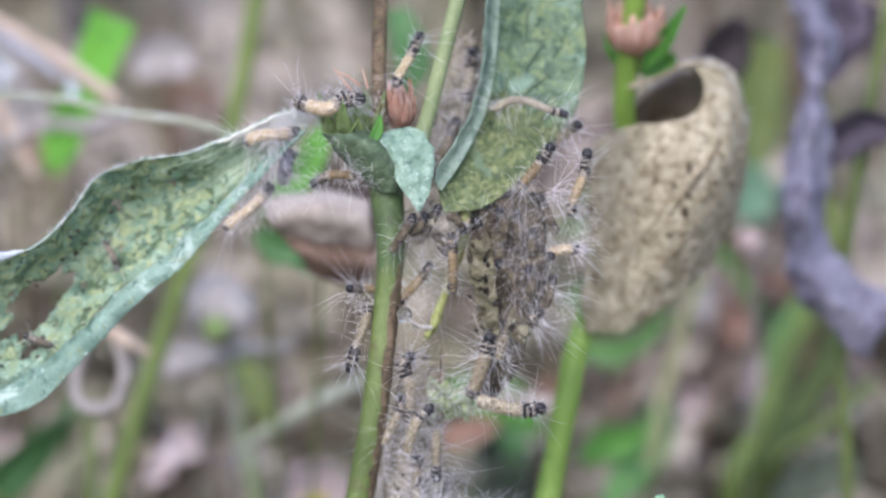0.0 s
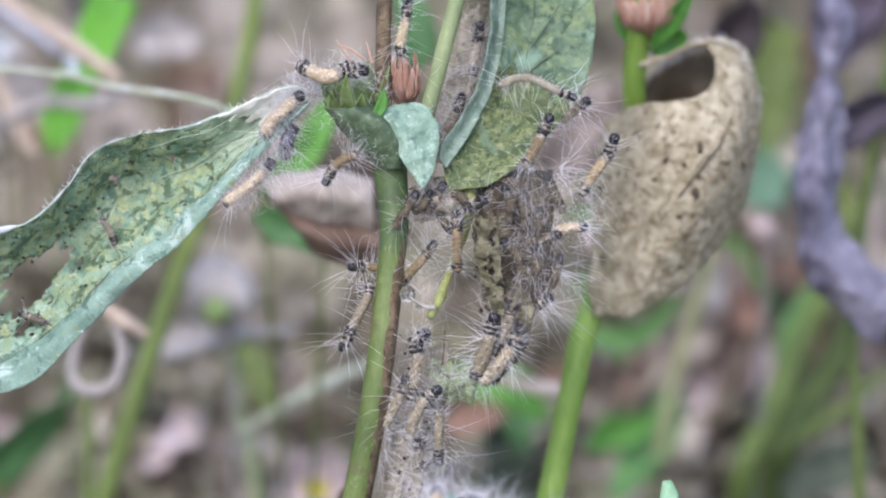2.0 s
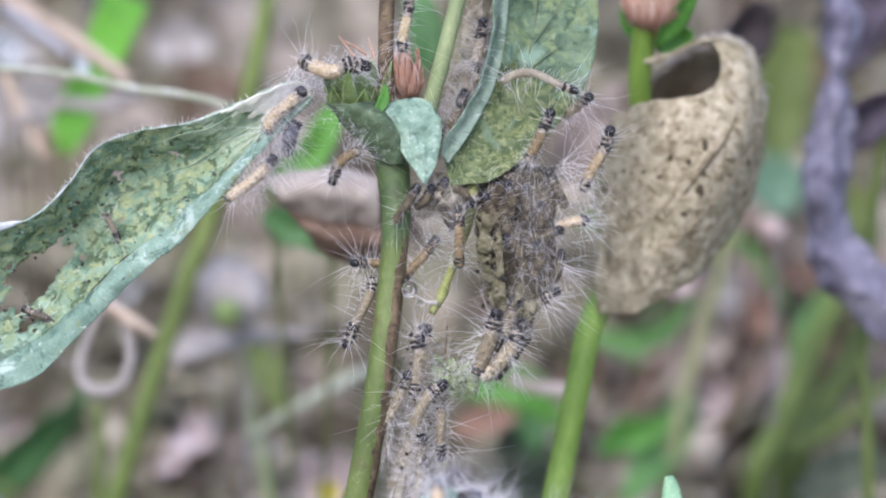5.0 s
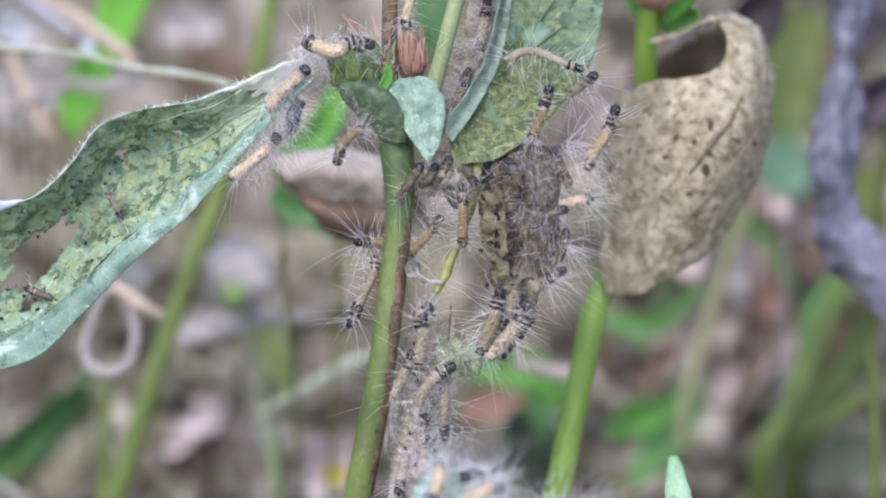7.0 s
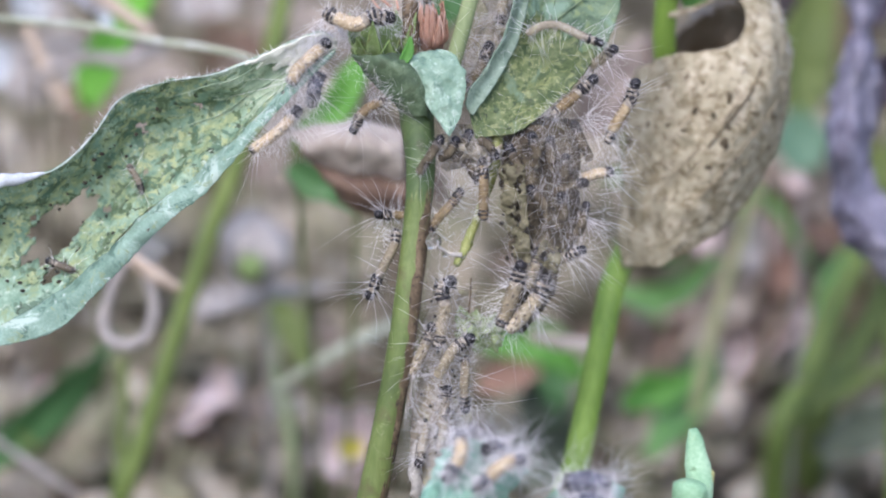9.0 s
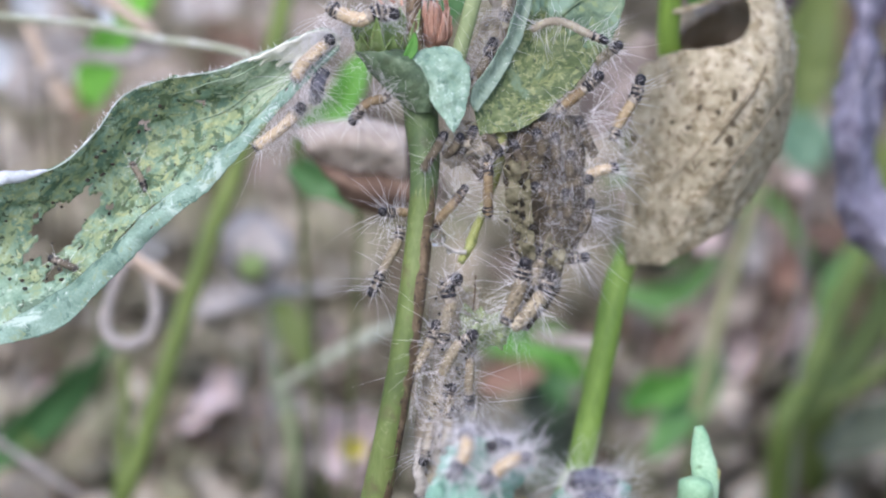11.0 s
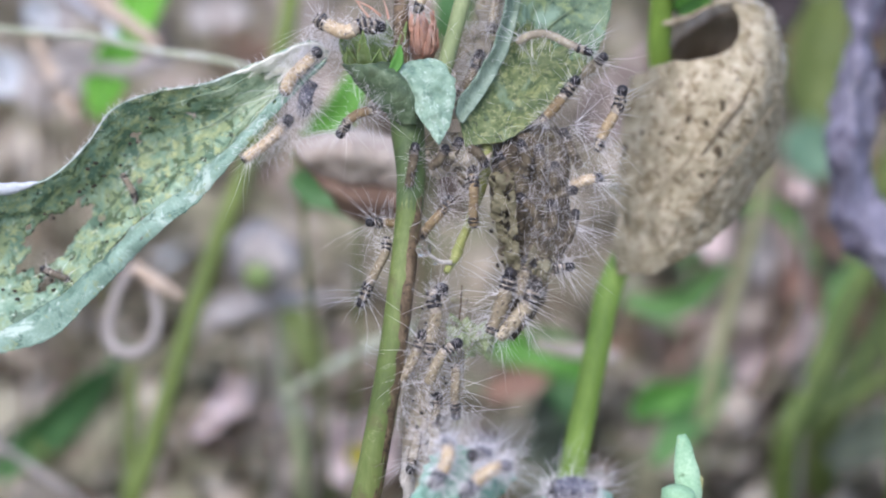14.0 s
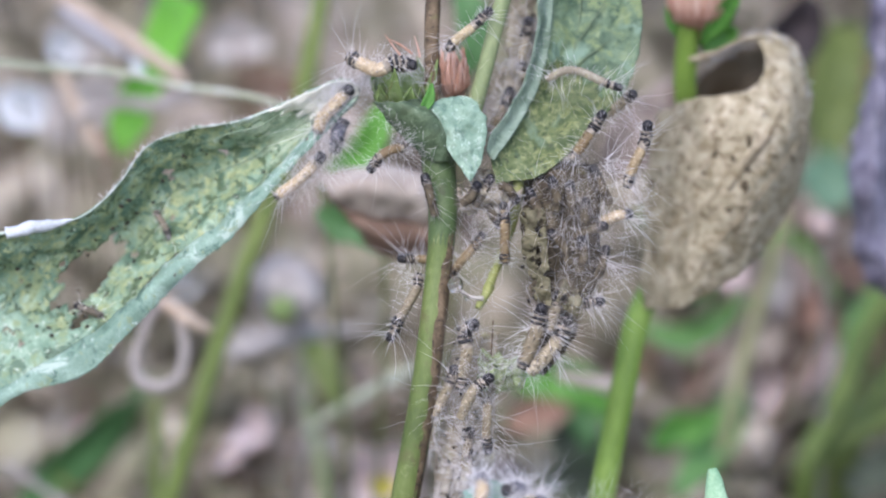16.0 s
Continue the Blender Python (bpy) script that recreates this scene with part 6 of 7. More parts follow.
for k in range(26):
    x, y, z = rng.uniform(0.048, 0.122), rng.uniform(0.225, 0.31), rng.uniform(0.012, 0.058)
    tone, word = rng.choice([(M_BEIGELEAF, "beige"), (M_PINKLEAF, "pinkish"), (M_BEIGELEAF, "beige"), (M_PALEPINK, "bleached pinkish"), (M_UMBER, "brown"), (M_GREYBROWN, "grey-brown")])
    a, s = rng.uniform(-0.6, 0.6), rng.uniform(0.007, 0.013)
    w = np.array([math.sin(a) * s, 0.002, math.cos(a) * s])
    o = np.array([x, y, z])
    dead_leaf([o - w, o, o + w * 0.9], [0.003, rng.uniform(0.007, 0.011), 0.003], (math.cos(a), 0.3, -math.sin(a)), tone, word + " withered leaf on a dry stalk among weeds", [tuple(o - w * 0.9), (x - w[0], y + 0.003, z * 0.4), (x - w[0], y + 0.005, 0.001)])
for x, y, z, tone in ((0.0646, 0.2628, 0.0187, M_PALEPINK), (0.0759, 0.2593, 0.0132, M_BEIGELEAF), (0.0579, 0.2612, 0.0153, M_BEIGELEAF), (0.0684, 0.2669, 0.0275, M_PINKLEAF), (0.0789, 0.2657, 0.0248, M_PALEPINK)):
    dead_leaf([(x - 0.004, y, z - 0.006), (x, y - 0.001, z), (x + 0.003, y + 0.002, z + 0.007)], [0.005, 0.010, 0.004], (1, 0.3, -0.4), tone, "pale beige dead leaf leaning in the litter", [(x, y + 0.001, z), (x + 0.002, y + 0.004, z * 0.5), (x + 0.002, y + 0.006, 0.001)])
dead_leaf([(-0.0595, 0.1845, 0.0385), (-0.0581, 0.1827, 0.0344), (-0.0563, 0.1810, 0.0309)], [0.002, 0.005, 0.002], (0.4, 0.4, 1), M_PALEPINK, "small bleached dead leaf leaning in the litter", [(-0.0581, 0.1837, 0.0344), (-0.0571, 0.1867, 0.0172), (-0.0571, 0.1887, 0.0010)])
dead_leaf([(-0.0689, 0.1787, 0.0262), (-0.0651, 0.1796, 0.0282), (-0.0613, 0.1803, 0.0294)], [0.002, 0.0045, 0.002], (0.4, 0.4, 1), M_PALEPINK, "small bleached dead leaf leaning in the litter", [(-0.0651, 0.1806, 0.0282), (-0.0641, 0.1836, 0.0141), (-0.0641, 0.1856, 0.0010)])
dead_leaf([(-0.0477, 0.1817, 0.0321), (-0.0435, 0.1812, 0.0308), (-0.0394, 0.1818, 0.0321)], [0.002, 0.006, 0.002], (0.4, 0.4, 1), M_SEEDHEAD, "pale grey dead leaf leaning in the litter", [(-0.0435, 0.1822, 0.0308), (-0.0425, 0.1852, 0.0154), (-0.0425, 0.1872, 0.0010)])
dead_leaf([(-0.0637, 0.1919, 0.0543), (-0.0581, 0.1928, 0.0561), (-0.0519, 0.1933, 0.0571)], [0.002, 0.005, 0.002], (0.4, 0.4, 1), M_SEEDHEAD, "pale grey dead leaf leaning in the litter", [(-0.0581, 0.1938, 0.0561), (-0.0571, 0.1968, 0.0280), (-0.0571, 0.1988, 0.0010)])
dead_leaf([(-0.0429, 0.1776, 0.0233), (-0.0408, 0.1794, 0.0270), (-0.0394, 0.1812, 0.0308)], [0.002, 0.006, 0.002], (0.4, 0.4, 1), M_BEIGELEAF, "beige dead leaf leaning in the litter", [(-0.0408, 0.1804, 0.0270), (-0.0398, 0.1834, 0.0135), (-0.0398, 0.1854, 0.0010)])
dead_leaf([(0.0746, 0.2463, 0.0531), (0.0763, 0.2429, 0.0459), (0.0772, 0.2395, 0.0386)], [0.003, 0.011, 0.003], (1, 0.3, -0.3), M_SEEDHEAD, "whitish dead leaf standing among weeds", [(0.0746, 0.2473, 0.0531), (0.0756, 0.2503, 0.0266), (0.0756, 0.2523, 0.0010)])
dead_leaf([(0.0702, 0.2343, 0.0273), (0.0724, 0.2368, 0.0326), (0.0763, 0.2386, 0.0366)], [0.003, 0.01, 0.003], (1, 0.3, -0.3), M_BEIGELEAF, "beige dead leaf standing among weeds", [(0.0702, 0.2353, 0.0273), (0.0712, 0.2383, 0.0137), (0.0712, 0.2403, 0.0010)])
dead_leaf([(0.0690, 0.2285, 0.0148), (0.0723, 0.2306, 0.0194), (0.0760, 0.2324, 0.0234)], [0.003, 0.011, 0.003], (1, 0.3, -0.3), M_PALEPINK, "bleached pinkish dead leaf standing among weeds", [(0.0690, 0.2295, 0.0148), (0.0700, 0.2325, 0.0074), (0.0700, 0.2345, 0.0010)])
dead_leaf([(0.0701, 0.2250, 0.0072), (0.0759, 0.2246, 0.0065), (0.0818, 0.2240, 0.0054)], [0.003, 0.008, 0.003], (1, 0.3, 2), M_PALEPINK, "bleached pinkish dead leaf standing among weeds", [(0.0701, 0.2260, 0.0072), (0.0711, 0.2290, 0.0036), (0.0711, 0.2310, 0.0010)])
dead_leaf([(0.0821, 0.2416, 0.0432), (0.0851, 0.2391, 0.0379), (0.0877, 0.2360, 0.0313)], [0.003, 0.008, 0.003], (1, 0.3, -0.3), M_ORANGE, "orange-brown dead leaf standing among weeds", [(0.0821, 0.2426, 0.0432), (0.0831, 0.2456, 0.0216), (0.0831, 0.2476, 0.0010)])
dead_leaf([(0.0585, 0.2307, 0.0194), (0.0599, 0.2338, 0.0260), (0.0632, 0.2369, 0.0326)], [0.003, 0.01, 0.003], (1, 0.3, -0.3), M_BEIGELEAF, "beige dead leaf standing among weeds", [(0.0585, 0.2317, 0.0194), (0.0595, 0.2347, 0.0097), (0.0595, 0.2367, 0.0010)])
dead_leaf([(0.0789, 0.2306, 0.0194), (0.0818, 0.2330, 0.0247), (0.0840, 0.2355, 0.0300)], [0.003, 0.009, 0.003], (1, 0.3, -0.3), M_PINKLEAF, "pale pinkish dead leaf standing among weeds", [(0.0789, 0.2316, 0.0194), (0.0799, 0.2346, 0.0097), (0.0799, 0.2366, 0.0010)])
dead_leaf([(0.0519, 0.2345, 0.0273), (0.0548, 0.2369, 0.0326), (0.0588, 0.2393, 0.0379)], [0.003, 0.009, 0.003], (1, 0.3, -0.3), M_PINKLEAF, "pale pinkish dead leaf standing among weeds", [(0.0519, 0.2355, 0.0273), (0.0529, 0.2385, 0.0137), (0.0529, 0.2405, 0.0010)])
dead_leaf([(0.0901, 0.2809, 0.0140), (0.0872, 0.2630, 0.0160), (0.0903, 0.2536, 0.0140)], [0.004, 0.008, 0.004], (1, 0.4, 0.3), M_BROWNLEAF, "red-brown dead leaf on the ground")
dead_leaf([(0.0335, 0.2470, 0.0140), (0.0261, 0.2463, 0.0160), (0.0209, 0.2486, 0.0140)], [0.004, 0.009, 0.004], (0.1, 0.5, 1), M_GREYBROWN, "grey-brown dead leaf on the ground")
dead_leaf([(-0.1079, 0.2460, 0.1010), (-0.1008, 0.2442, 0.0971), (-0.0924, 0.2460, 0.0963)], [0.006, 0.013, 0.005], (0.3, 0.4, 1), M_SEEDHEAD, "pale bleached dead leaf caught in weeds", [(-0.1006, 0.2451, 0.0967), (-0.0990, 0.2388, 0.0713), (-0.0983, 0.2308, 0.0448), (-0.1043, 0.2876, -0.0030)])
dead_leaf([(-0.0725, 0.2543, 0.1069), (-0.0653, 0.2555, 0.1095), (-0.0567, 0.2558, 0.1078)], [0.005, 0.011, 0.005], (0.3, 0.4, 1), M_SEEDHEAD, "pale bleached dead leaf caught in weeds", [(-0.0651, 0.2563, 0.1089), (-0.0640, 0.2455, 0.0809), (-0.0634, 0.2369, 0.0531), (-0.0670, 0.2876, -0.0030)])
dead_leaf([(0.1038, 0.3645, 0.0060), (0.0988, 0.3414, 0.0060), (0.0987, 0.3190, 0.0060)], [0.0037, 0.0100, 0.0050], (1, 0.4, 0), M_BROWNLEAF, "red-brown dead leaf between stems")
dead_leaf([(0.0804, 0.3301, 0.0060), (0.0871, 0.3338, 0.0060), (0.0924, 0.3414, 0.0060)], [0.0075, 0.0150, 0.0063], (0.2, 0.4, 1), M_PINKLEAF, "pale dead leaf between stems")
dead_leaf([(0.0424, 0.1309, 0.1500), (0.0372, 0.1250, 0.1443), (0.0321, 0.1199, 0.1383), (0.0271, 0.1173, 0.1326)], [0.005, 0.012, 0.013, 0.007], (0.8, 0.4, 0.6), M_GREYBROWN, "brown-grey dead leaf behind the bristles", [(0.0411, 0.1292, 0.1487), (0.0447, 0.1207, 0.1352), (0.0419, 0.1120, 0.1212), (0.0363, 0.1049, 0.1107), (0.0326, 0.0976, 0.1045), (0.0303, 0.0911, 0.0952), (0.0274, 0.0830, 0.0826), (0.0248, 0.0772, 0.0703)])

# four leaf shapes added only to darken zones behind the curl and weeds
dead_leaf([(0.0655, 0.1541, 0.1405), (0.0694, 0.1563, 0.1451), (0.0733, 0.1590, 0.1510), (0.0759, 0.1617, 0.1569)], [0.006, 0.012, 0.012, 0.004], (1, 0.4, 0), M_DARKPURPLE, "dark leaf filling a dark zone behind the dry curl")
dead_leaf([(0.0729, 0.1985, 0.1254), (0.0749, 0.2008, 0.1303), (0.0777, 0.2028, 0.1347), (0.0797, 0.2045, 0.1384)], [0.007, 0.013, 0.012, 0.005], (1, 0.4, 0), M_DARKPURPLE, "nearly black leaf filling a dark zone among weeds", [(0.0735, 0.1990, 0.1262), (0.0760, 0.2010, 0.0800), (0.0760, 0.2030, 0.0200)])
dead_leaf([(0.0934, 0.2040, 0.1378), (0.1001, 0.2021, 0.1341), (0.1070, 0.2026, 0.1354), (0.1152, 0.2037, 0.1379)], [0.006, 0.013, 0.012, 0.005], (0.1, 0.4, 1), M_DARKPURPLE, "nearly black leaf filling a dark zone among weeds", [(0.1001, 0.2030, 0.1341), (0.1010, 0.2050, 0.0900), (0.1020, 0.2080, 0.0200)])
dead_leaf([(0.0917, 0.1459, 0.1466), (0.0956, 0.1486, 0.1524), (0.1007, 0.1513, 0.1582), (0.1058, 0.1540, 0.1640)], [0.004, 0.012, 0.012, 0.004], (0.7, 0.4, 0.5), M_PURPLE, "dark leaf filling a dark zone among weeds")
dead_leaf([(-0.1191, 0.2546, 0.0958), (-0.1118, 0.2522, 0.0906), (-0.1077, 0.2504, 0.0820)], [0.0060, 0.0140, 0.0050], (0.8, 0.4, 0.4), M_SEEDHEAD, "pale bluish dead leaf caught in weeds", [(-0.1117, 0.2525, 0.0889), (-0.1114, 0.2461, 0.0680), (-0.1106, 0.2380, 0.0413), (-0.1173, 0.2981, -0.0030)])
dead_leaf([(-0.1133, 0.2620, 0.1116), (-0.1075, 0.2595, 0.1063), (-0.1005, 0.2602, 0.1029)], [0.0040, 0.0090, 0.0040], (0.3, 0.4, 1), M_SEEDHEAD, "pale bluish dead leaf caught in weeds", [(-0.1073, 0.2603, 0.1057), (-0.1036, 0.2510, 0.0785), (-0.1019, 0.2423, 0.0505), (-0.1083, 0.3016, -0.0030)])
dead_leaf([(-0.1185, 0.1935, 0.1210), (-0.1137, 0.1918, 0.1179), (-0.1090, 0.1905, 0.1140)], [0.0050, 0.0120, 0.0050], (0.4, 0.4, 1), M_PALEBLUE, "bleached bluish-white dead leaf caught in weeds", [(-0.1137, 0.1922, 0.1179), (-0.1120, 0.1950, 0.0700), (-0.1120, 0.1980, 0.0200)])
dead_leaf([(-0.1060, 0.1995, 0.1340), (-0.1032, 0.1982, 0.1310), (-0.1005, 0.1970, 0.1275)], [0.0030, 0.0070, 0.0030], (1, 0.4, 0.3), M_PALEBLUE, "small bleached dead leaf caught in weeds", [(-0.1032, 0.1985, 0.1310), (-0.1020, 0.2010, 0.0700), (-0.1020, 0.2040, 0.0200)])
dead_leaf([(-0.0825, 0.1508, 0.1485), (-0.0813, 0.1499, 0.1466), (-0.0798, 0.1488, 0.1443)], [0.002, 0.0032, 0.0018], (1, 0.4, 0.3), M_PALEBLUE, "small white dead leaf on a twig")


def dry_stalk(x, y, height, lean, r, mat):
    st = thing("dry_stalk", (x, y, 0.0), "upright dry brown weed stalk with withered leaf", "plant", "dry stalks far behind")
    top = np.array([x + lean * height, y + 0.01, height])
    low_end = np.array([x, y, -0.004])
    part("stem", tube([low_end, (low_end + top) / 2 + np.array([0.004, 0, 0]), top], [r, r * 0.9, r * 0.6], 20, 8, 0.2, 120), mat, st)
    m = low_end * 0.35 + top * 0.65
    part("leaf", blade([m, m + np.array([0.012, -0.004, 0.004]), m + np.array([0.02, -0.004, -0.012]), m + np.array([0.022, 0, -0.03])], [0.004, 0.01, 0.009, 0.003], (0.5, 0.6, 0.5), 20, 7, 0.4, 0.0015), mat, st)


rng = random.Random(77)
for k in range(16):
    dry_stalk(-0.13 + 0.0172 * k + rng.uniform(-0.006, 0.006), rng.uniform(0.42, 0.7), rng.uniform(0.09, 0.2), rng.uniform(-0.35, 0.35), rng.uniform(0.0018, 0.004), rng.choice([M_UMBER, M_GREYBROWN, M_BEIGELEAF, M_STEM_BROWN, M_PURPLE, M_OLIVE]))

rng = random.Random(64)
for x, y, h, lean, tone in ((0.0800, 0.2530, 0.062, 0.16, M_UMBER), (0.0985, 0.2580, 0.066, 0.06, M_BROWNLEAF), (0.0715, 0.2470, 0.034, 0.3, M_UMBER), (0.1075, 0.2480, 0.034, -0.2, M_GREYBROWN), (0.0930, 0.2640, 0.07, -0.1, M_BEIGELEAF), (0.0640, 0.2700, 0.06, 0.1, M_BEIGELEAF), (0.1120, 0.2560, 0.06, 0.1, M_BEIGELEAF),
                           (-0.0700, 0.3780, 0.066, -0.06, M_UMBER), (-0.0420, 0.3820, 0.074, -0.12, M_BEIGELEAF), (-0.0700, 0.4200, 0.07, 0.1, M_BEIGELEAF), (-0.0560, 0.3600, 0.06, 0.05, M_BEIGELEAF), (-0.0900, 0.3500, 0.07, -0.1, M_BEIGELEAF), (-0.0280, 0.3300, 0.05, 0.1, M_DARKBROWN)):
    dry_stalk(x, y, h, lean, rng.uniform(0.0024, 0.0036), tone)

rng = random.Random(58)
for k in range(26):
    o = np.array([rng.uniform(-0.13, 0.16), rng.uniform(0.17, 0.6), 0.009])
    w = np.array([rng.uniform(-1, 1), rng.uniform(-1, 1), rng.uniform(-0.1, 0.35)])
    w = w / np.linalg.norm(w) * rng.uniform(0.008, 0.016)
    wide = rng.uniform(0.008, 0.014)
    pick, tone = rng.choice([(M_PINKLEAF, "pale pinkish"), (M_PURPLE, "dark purple-grey"), (M_BROWNLEAF, "red-brown"), (M_GREYBROWN, "grey-brown"), (M_PALEBLUE, "bleached whitish")])
    dead_leaf([o - w + np.array([0, 0, 0.003]), o, o + w + np.array([0, 0, 0.004])], [wide * 0.4, wide, wide * 0.3], (w[1], -w[0], 0.4 * np.linalg.norm(w)), pick, tone + " dead leaf on the ground")

seed = thing("seed_head", tuple((-0.0477, 0.1559, 0.0851)), "woolly whitish seed head in the litter", "seed head")
part("wool", ball((-0.0479, 0.1566, 0.0845), 0.0080, 3, (1, 1, 1), 0.4, 300), M_SEEDHEAD, seed)
part("centre", ball((-0.0487, 0.1459, 0.0852), 0.0034, 2, (1, 1, 1), 0.1, 300), M_BUD, seed, "yellow-green centre")
part("stalk", tube([(-0.0471, 0.1560, 0.0807), (-0.0460, 0.1564, 0.0745), ((-0.0460, 0.1564, 0.0745)[0], (-0.0460, 0.1564, 0.0745)[1] + 0.005, -0.004)], [0.0007, 0.0008, 0.001], 20, 6, 0.1), M_TWIG, seed, "dry grey stalk")
petal = thing("flower_bud", tuple((0.0789, 0.1542, 0.1028)), "small round pale pink flower bud", "flower")
part("bud_ball", ball((0.0789, 0.1542, 0.1028), 0.0032, 3, (1, 1, 1), 0.12, 300), M_PINKLEAF, petal)
part("stalk", tube([(0.0792, 0.1545, 0.0989), (0.0801, 0.1536, 0.0921), ((0.0801, 0.1536, 0.0921)[0], (0.0801, 0.1536, 0.0921)[1] + 0.005, -0.004)], [0.0006, 0.0007, 0.0009], 20, 6, 0.1), M_TWIG, petal, "thin dry stalk")
yf = thing("yellow_flower", tuple((-0.0257, 0.1423, 0.0400)), "small yellow flower on the litter", "flower")
for k in range(8):
    a = k / 8 * 6.283
    o = np.array((-0.0257, 0.1423, 0.0400))
    w = np.array([math.cos(a), -0.4, math.sin(a)]) * 0.0032
    part("petal", blade([o, o + w * 0.5, o + w], [0.0008, 0.0022, 0.0008], (-math.sin(a), 0.1, math.cos(a)), 6, 4, 0.2), M_YELLOW, yf)
part("stalk", tube([(-0.0258, 0.1442, 0.0390), (-0.0265, 0.1786, 0.0200), (-0.0276, 0.2207, -0.0030)], [0.0006, 0.0006, 0.0007], 16, 6, 0.1), M_OLIVE, yf)

for q, r in (((-0.0058, -0.0050, 0.1632), 0.0016), ((0.0014, -0.0030, 0.1617), 0.0005), ((-0.0001, -0.0050, 0.1597), 0.0005), ((-0.0036, -0.0055, 0.1607), 0.0006)):
    drop = thing("dew_drop", tuple(q), "clear dew drop hanging from the leaf stalk", "dew drop", "dew drops")
    part("drop_skin", ball(q, r, 2, (1, 1, 1.1), 0.05, 600), M_DEW, drop)

# ---------------------------------------------------------------- caterpillars
THIN = {"grazer": M_CATDULL, "grazer_b": M_CATDULL}
LONG = {"bud_top", "hanging", "reacher", "edge", "stem_side", "leaf_base_a"}
GOLD = {1, 2, 4, 13, 15, 26, 29, 30, 32, 33, 42}
VEILED = {"low_d", "low_f", "low_g"}
crawlers = {}


def crawl(key, pts, r, k):
    """Places one caterpillar; its kind tells where it sits."""
    dull = key.startswith(("crown", "knot", "on_stem"))
    pale = key.startswith(("low_", "cluster"))
    near = key.startswith("low_leaf")
    crawlers[key] = caterpillar(pts, r * (0.98 if dull else 1.06), "dull grey-brown caterpillar half buried in silk" if dull else "", seed=k, ends=M_CATSLATE if near or key == "leaf_base_b" else M_CATBROWN if k in (1, 2) else M_CATGREY if dull else None, fine=0.00002 if dull else 0.00005 if near else 0.00003, hairs=50 if key in THIN else 60 if dull else 520 if near else 150 if key in LONG else 160,
                                reach=0.8 if key in THIN else 0.9 if near else 1.3 if key in LONG else 1.0, tone=THIN.get(key) or (M_CATSLATE if key in ("low_leaf_c", "low_leaf_d", "low_leaf_e", "leaf_base_b") else M_SKELETON if dull and key != "crown_b" else M_CATPEACH if near or key in ("crown_b", "leaf_base_a", "leaf_edge", "bud_top") else M_CATBROWN if key == "shoulder" else M_WEB if key in VEILED or key == "leaf_back" else M_CATBROWN if k in (1, 2, 4, 30) else M_CATGOLD if k in GOLD else M_CATDULL if dull else None),
                                front=1 if key in ("crown_b", "leaf_base_a", "leaf_edge") else 2 if dull or key in ("leaf_back", "peeker") else 3 if pale else 4, back=3 if near else 1 if key in ("leaf_base_a", "leaf_edge") else 2 if key in ("low_c", "cluster_a") else 0 if dull or pale or key in ("leaf_back", "peeker") else 3)


crawl("climber", [(0.0037, 0.0038, 0.1756), (0.0039, 0.0012, 0.1724), (0.0038, 0.0005, 0.1685), (0.0039, 0.0002, 0.1655)], 0.0012, 1)
crawl("slanting", [(-0.0009, 0.0024, 0.1700), (-0.0028, 0.0003, 0.1681), (-0.0050, 0.0002, 0.1655), (-0.0068, 0.0010, 0.1625)], 0.0011, 2)
crawl("hanging", [(-0.0177, -0.0059, 0.1522), (-0.0163, -0.0055, 0.1556), (-0.0146, -0.0040, 0.1588), (-0.0133, -0.0018, 0.1611), (-0.0131, 0.0002, 0.1631)], 0.0012, 3)
crawl("stem_side", [(-0.0162, 0.0033, 0.1650), (-0.0130, 0.0042, 0.1645), (-0.0092, 0.0050, 0.1638)], 0.0011, 4)
crawl("upper_low", [(-0.0032, -0.0068, 0.1552), (-0.0045, -0.0073, 0.1541), (-0.0038, -0.0089, 0.1506), (-0.0044, -0.0094, 0.1472), (-0.0052, -0.0102, 0.1431)], 0.0016, 5)
crawl("low_a", [(-0.0062, -0.0097, 0.1466), (-0.0071, -0.0108, 0.1443), (-0.0085, -0.0111, 0.1412), (-0.0104, -0.0116, 0.1378)], 0.0013, 6)
crawl("low_b", [(0.0011, -0.0124, 0.1455), (-0.0015, -0.0131, 0.1441), (-0.0034, -0.0142, 0.1417), (-0.0050, -0.0145, 0.1385)], 0.0014, 7)
crawl("low_c", [(0.0003, -0.0161, 0.1329), (0.0002, -0.0158, 0.1359), (0.0003, -0.0143, 0.1391), (0.0004, -0.0111, 0.1412)], 0.0012, 8)
crawl("edge", [(0.0226, -0.0046, 0.1622), (0.0204, -0.0052, 0.1610), (0.0186, -0.0047, 0.1596), (0.0154, -0.0028, 0.1566)], 0.0012, 9)
crawl("cluster_a", [(0.0109, -0.0065, 0.1581), (0.0102, -0.0076, 0.1557), (0.0089, -0.0093, 0.1521), (0.0072, -0.0103, 0.1476)], 0.0018, 10)
crawl("cluster_b", [(0.0157, -0.0066, 0.1555), (0.0144, -0.0079, 0.1528), (0.0117, -0.0093, 0.1498), (0.0083, -0.0108, 0.1467)], 0.0018, 11)
crawl("cluster_c", [(0.0144, -0.0045, 0.1600), (0.0135, -0.0055, 0.1579), (0.0124, -0.0063, 0.1539)], 0.0016, 12)
crawl("reacher", [(0.0331, 0.0103, 0.1894), (0.0322, 0.0090, 0.1867), (0.0302, 0.0067, 0.1842), (0.0289, 0.0058, 0.1822), (0.0278, 0.0046, 0.1795)], 0.0013, 13)
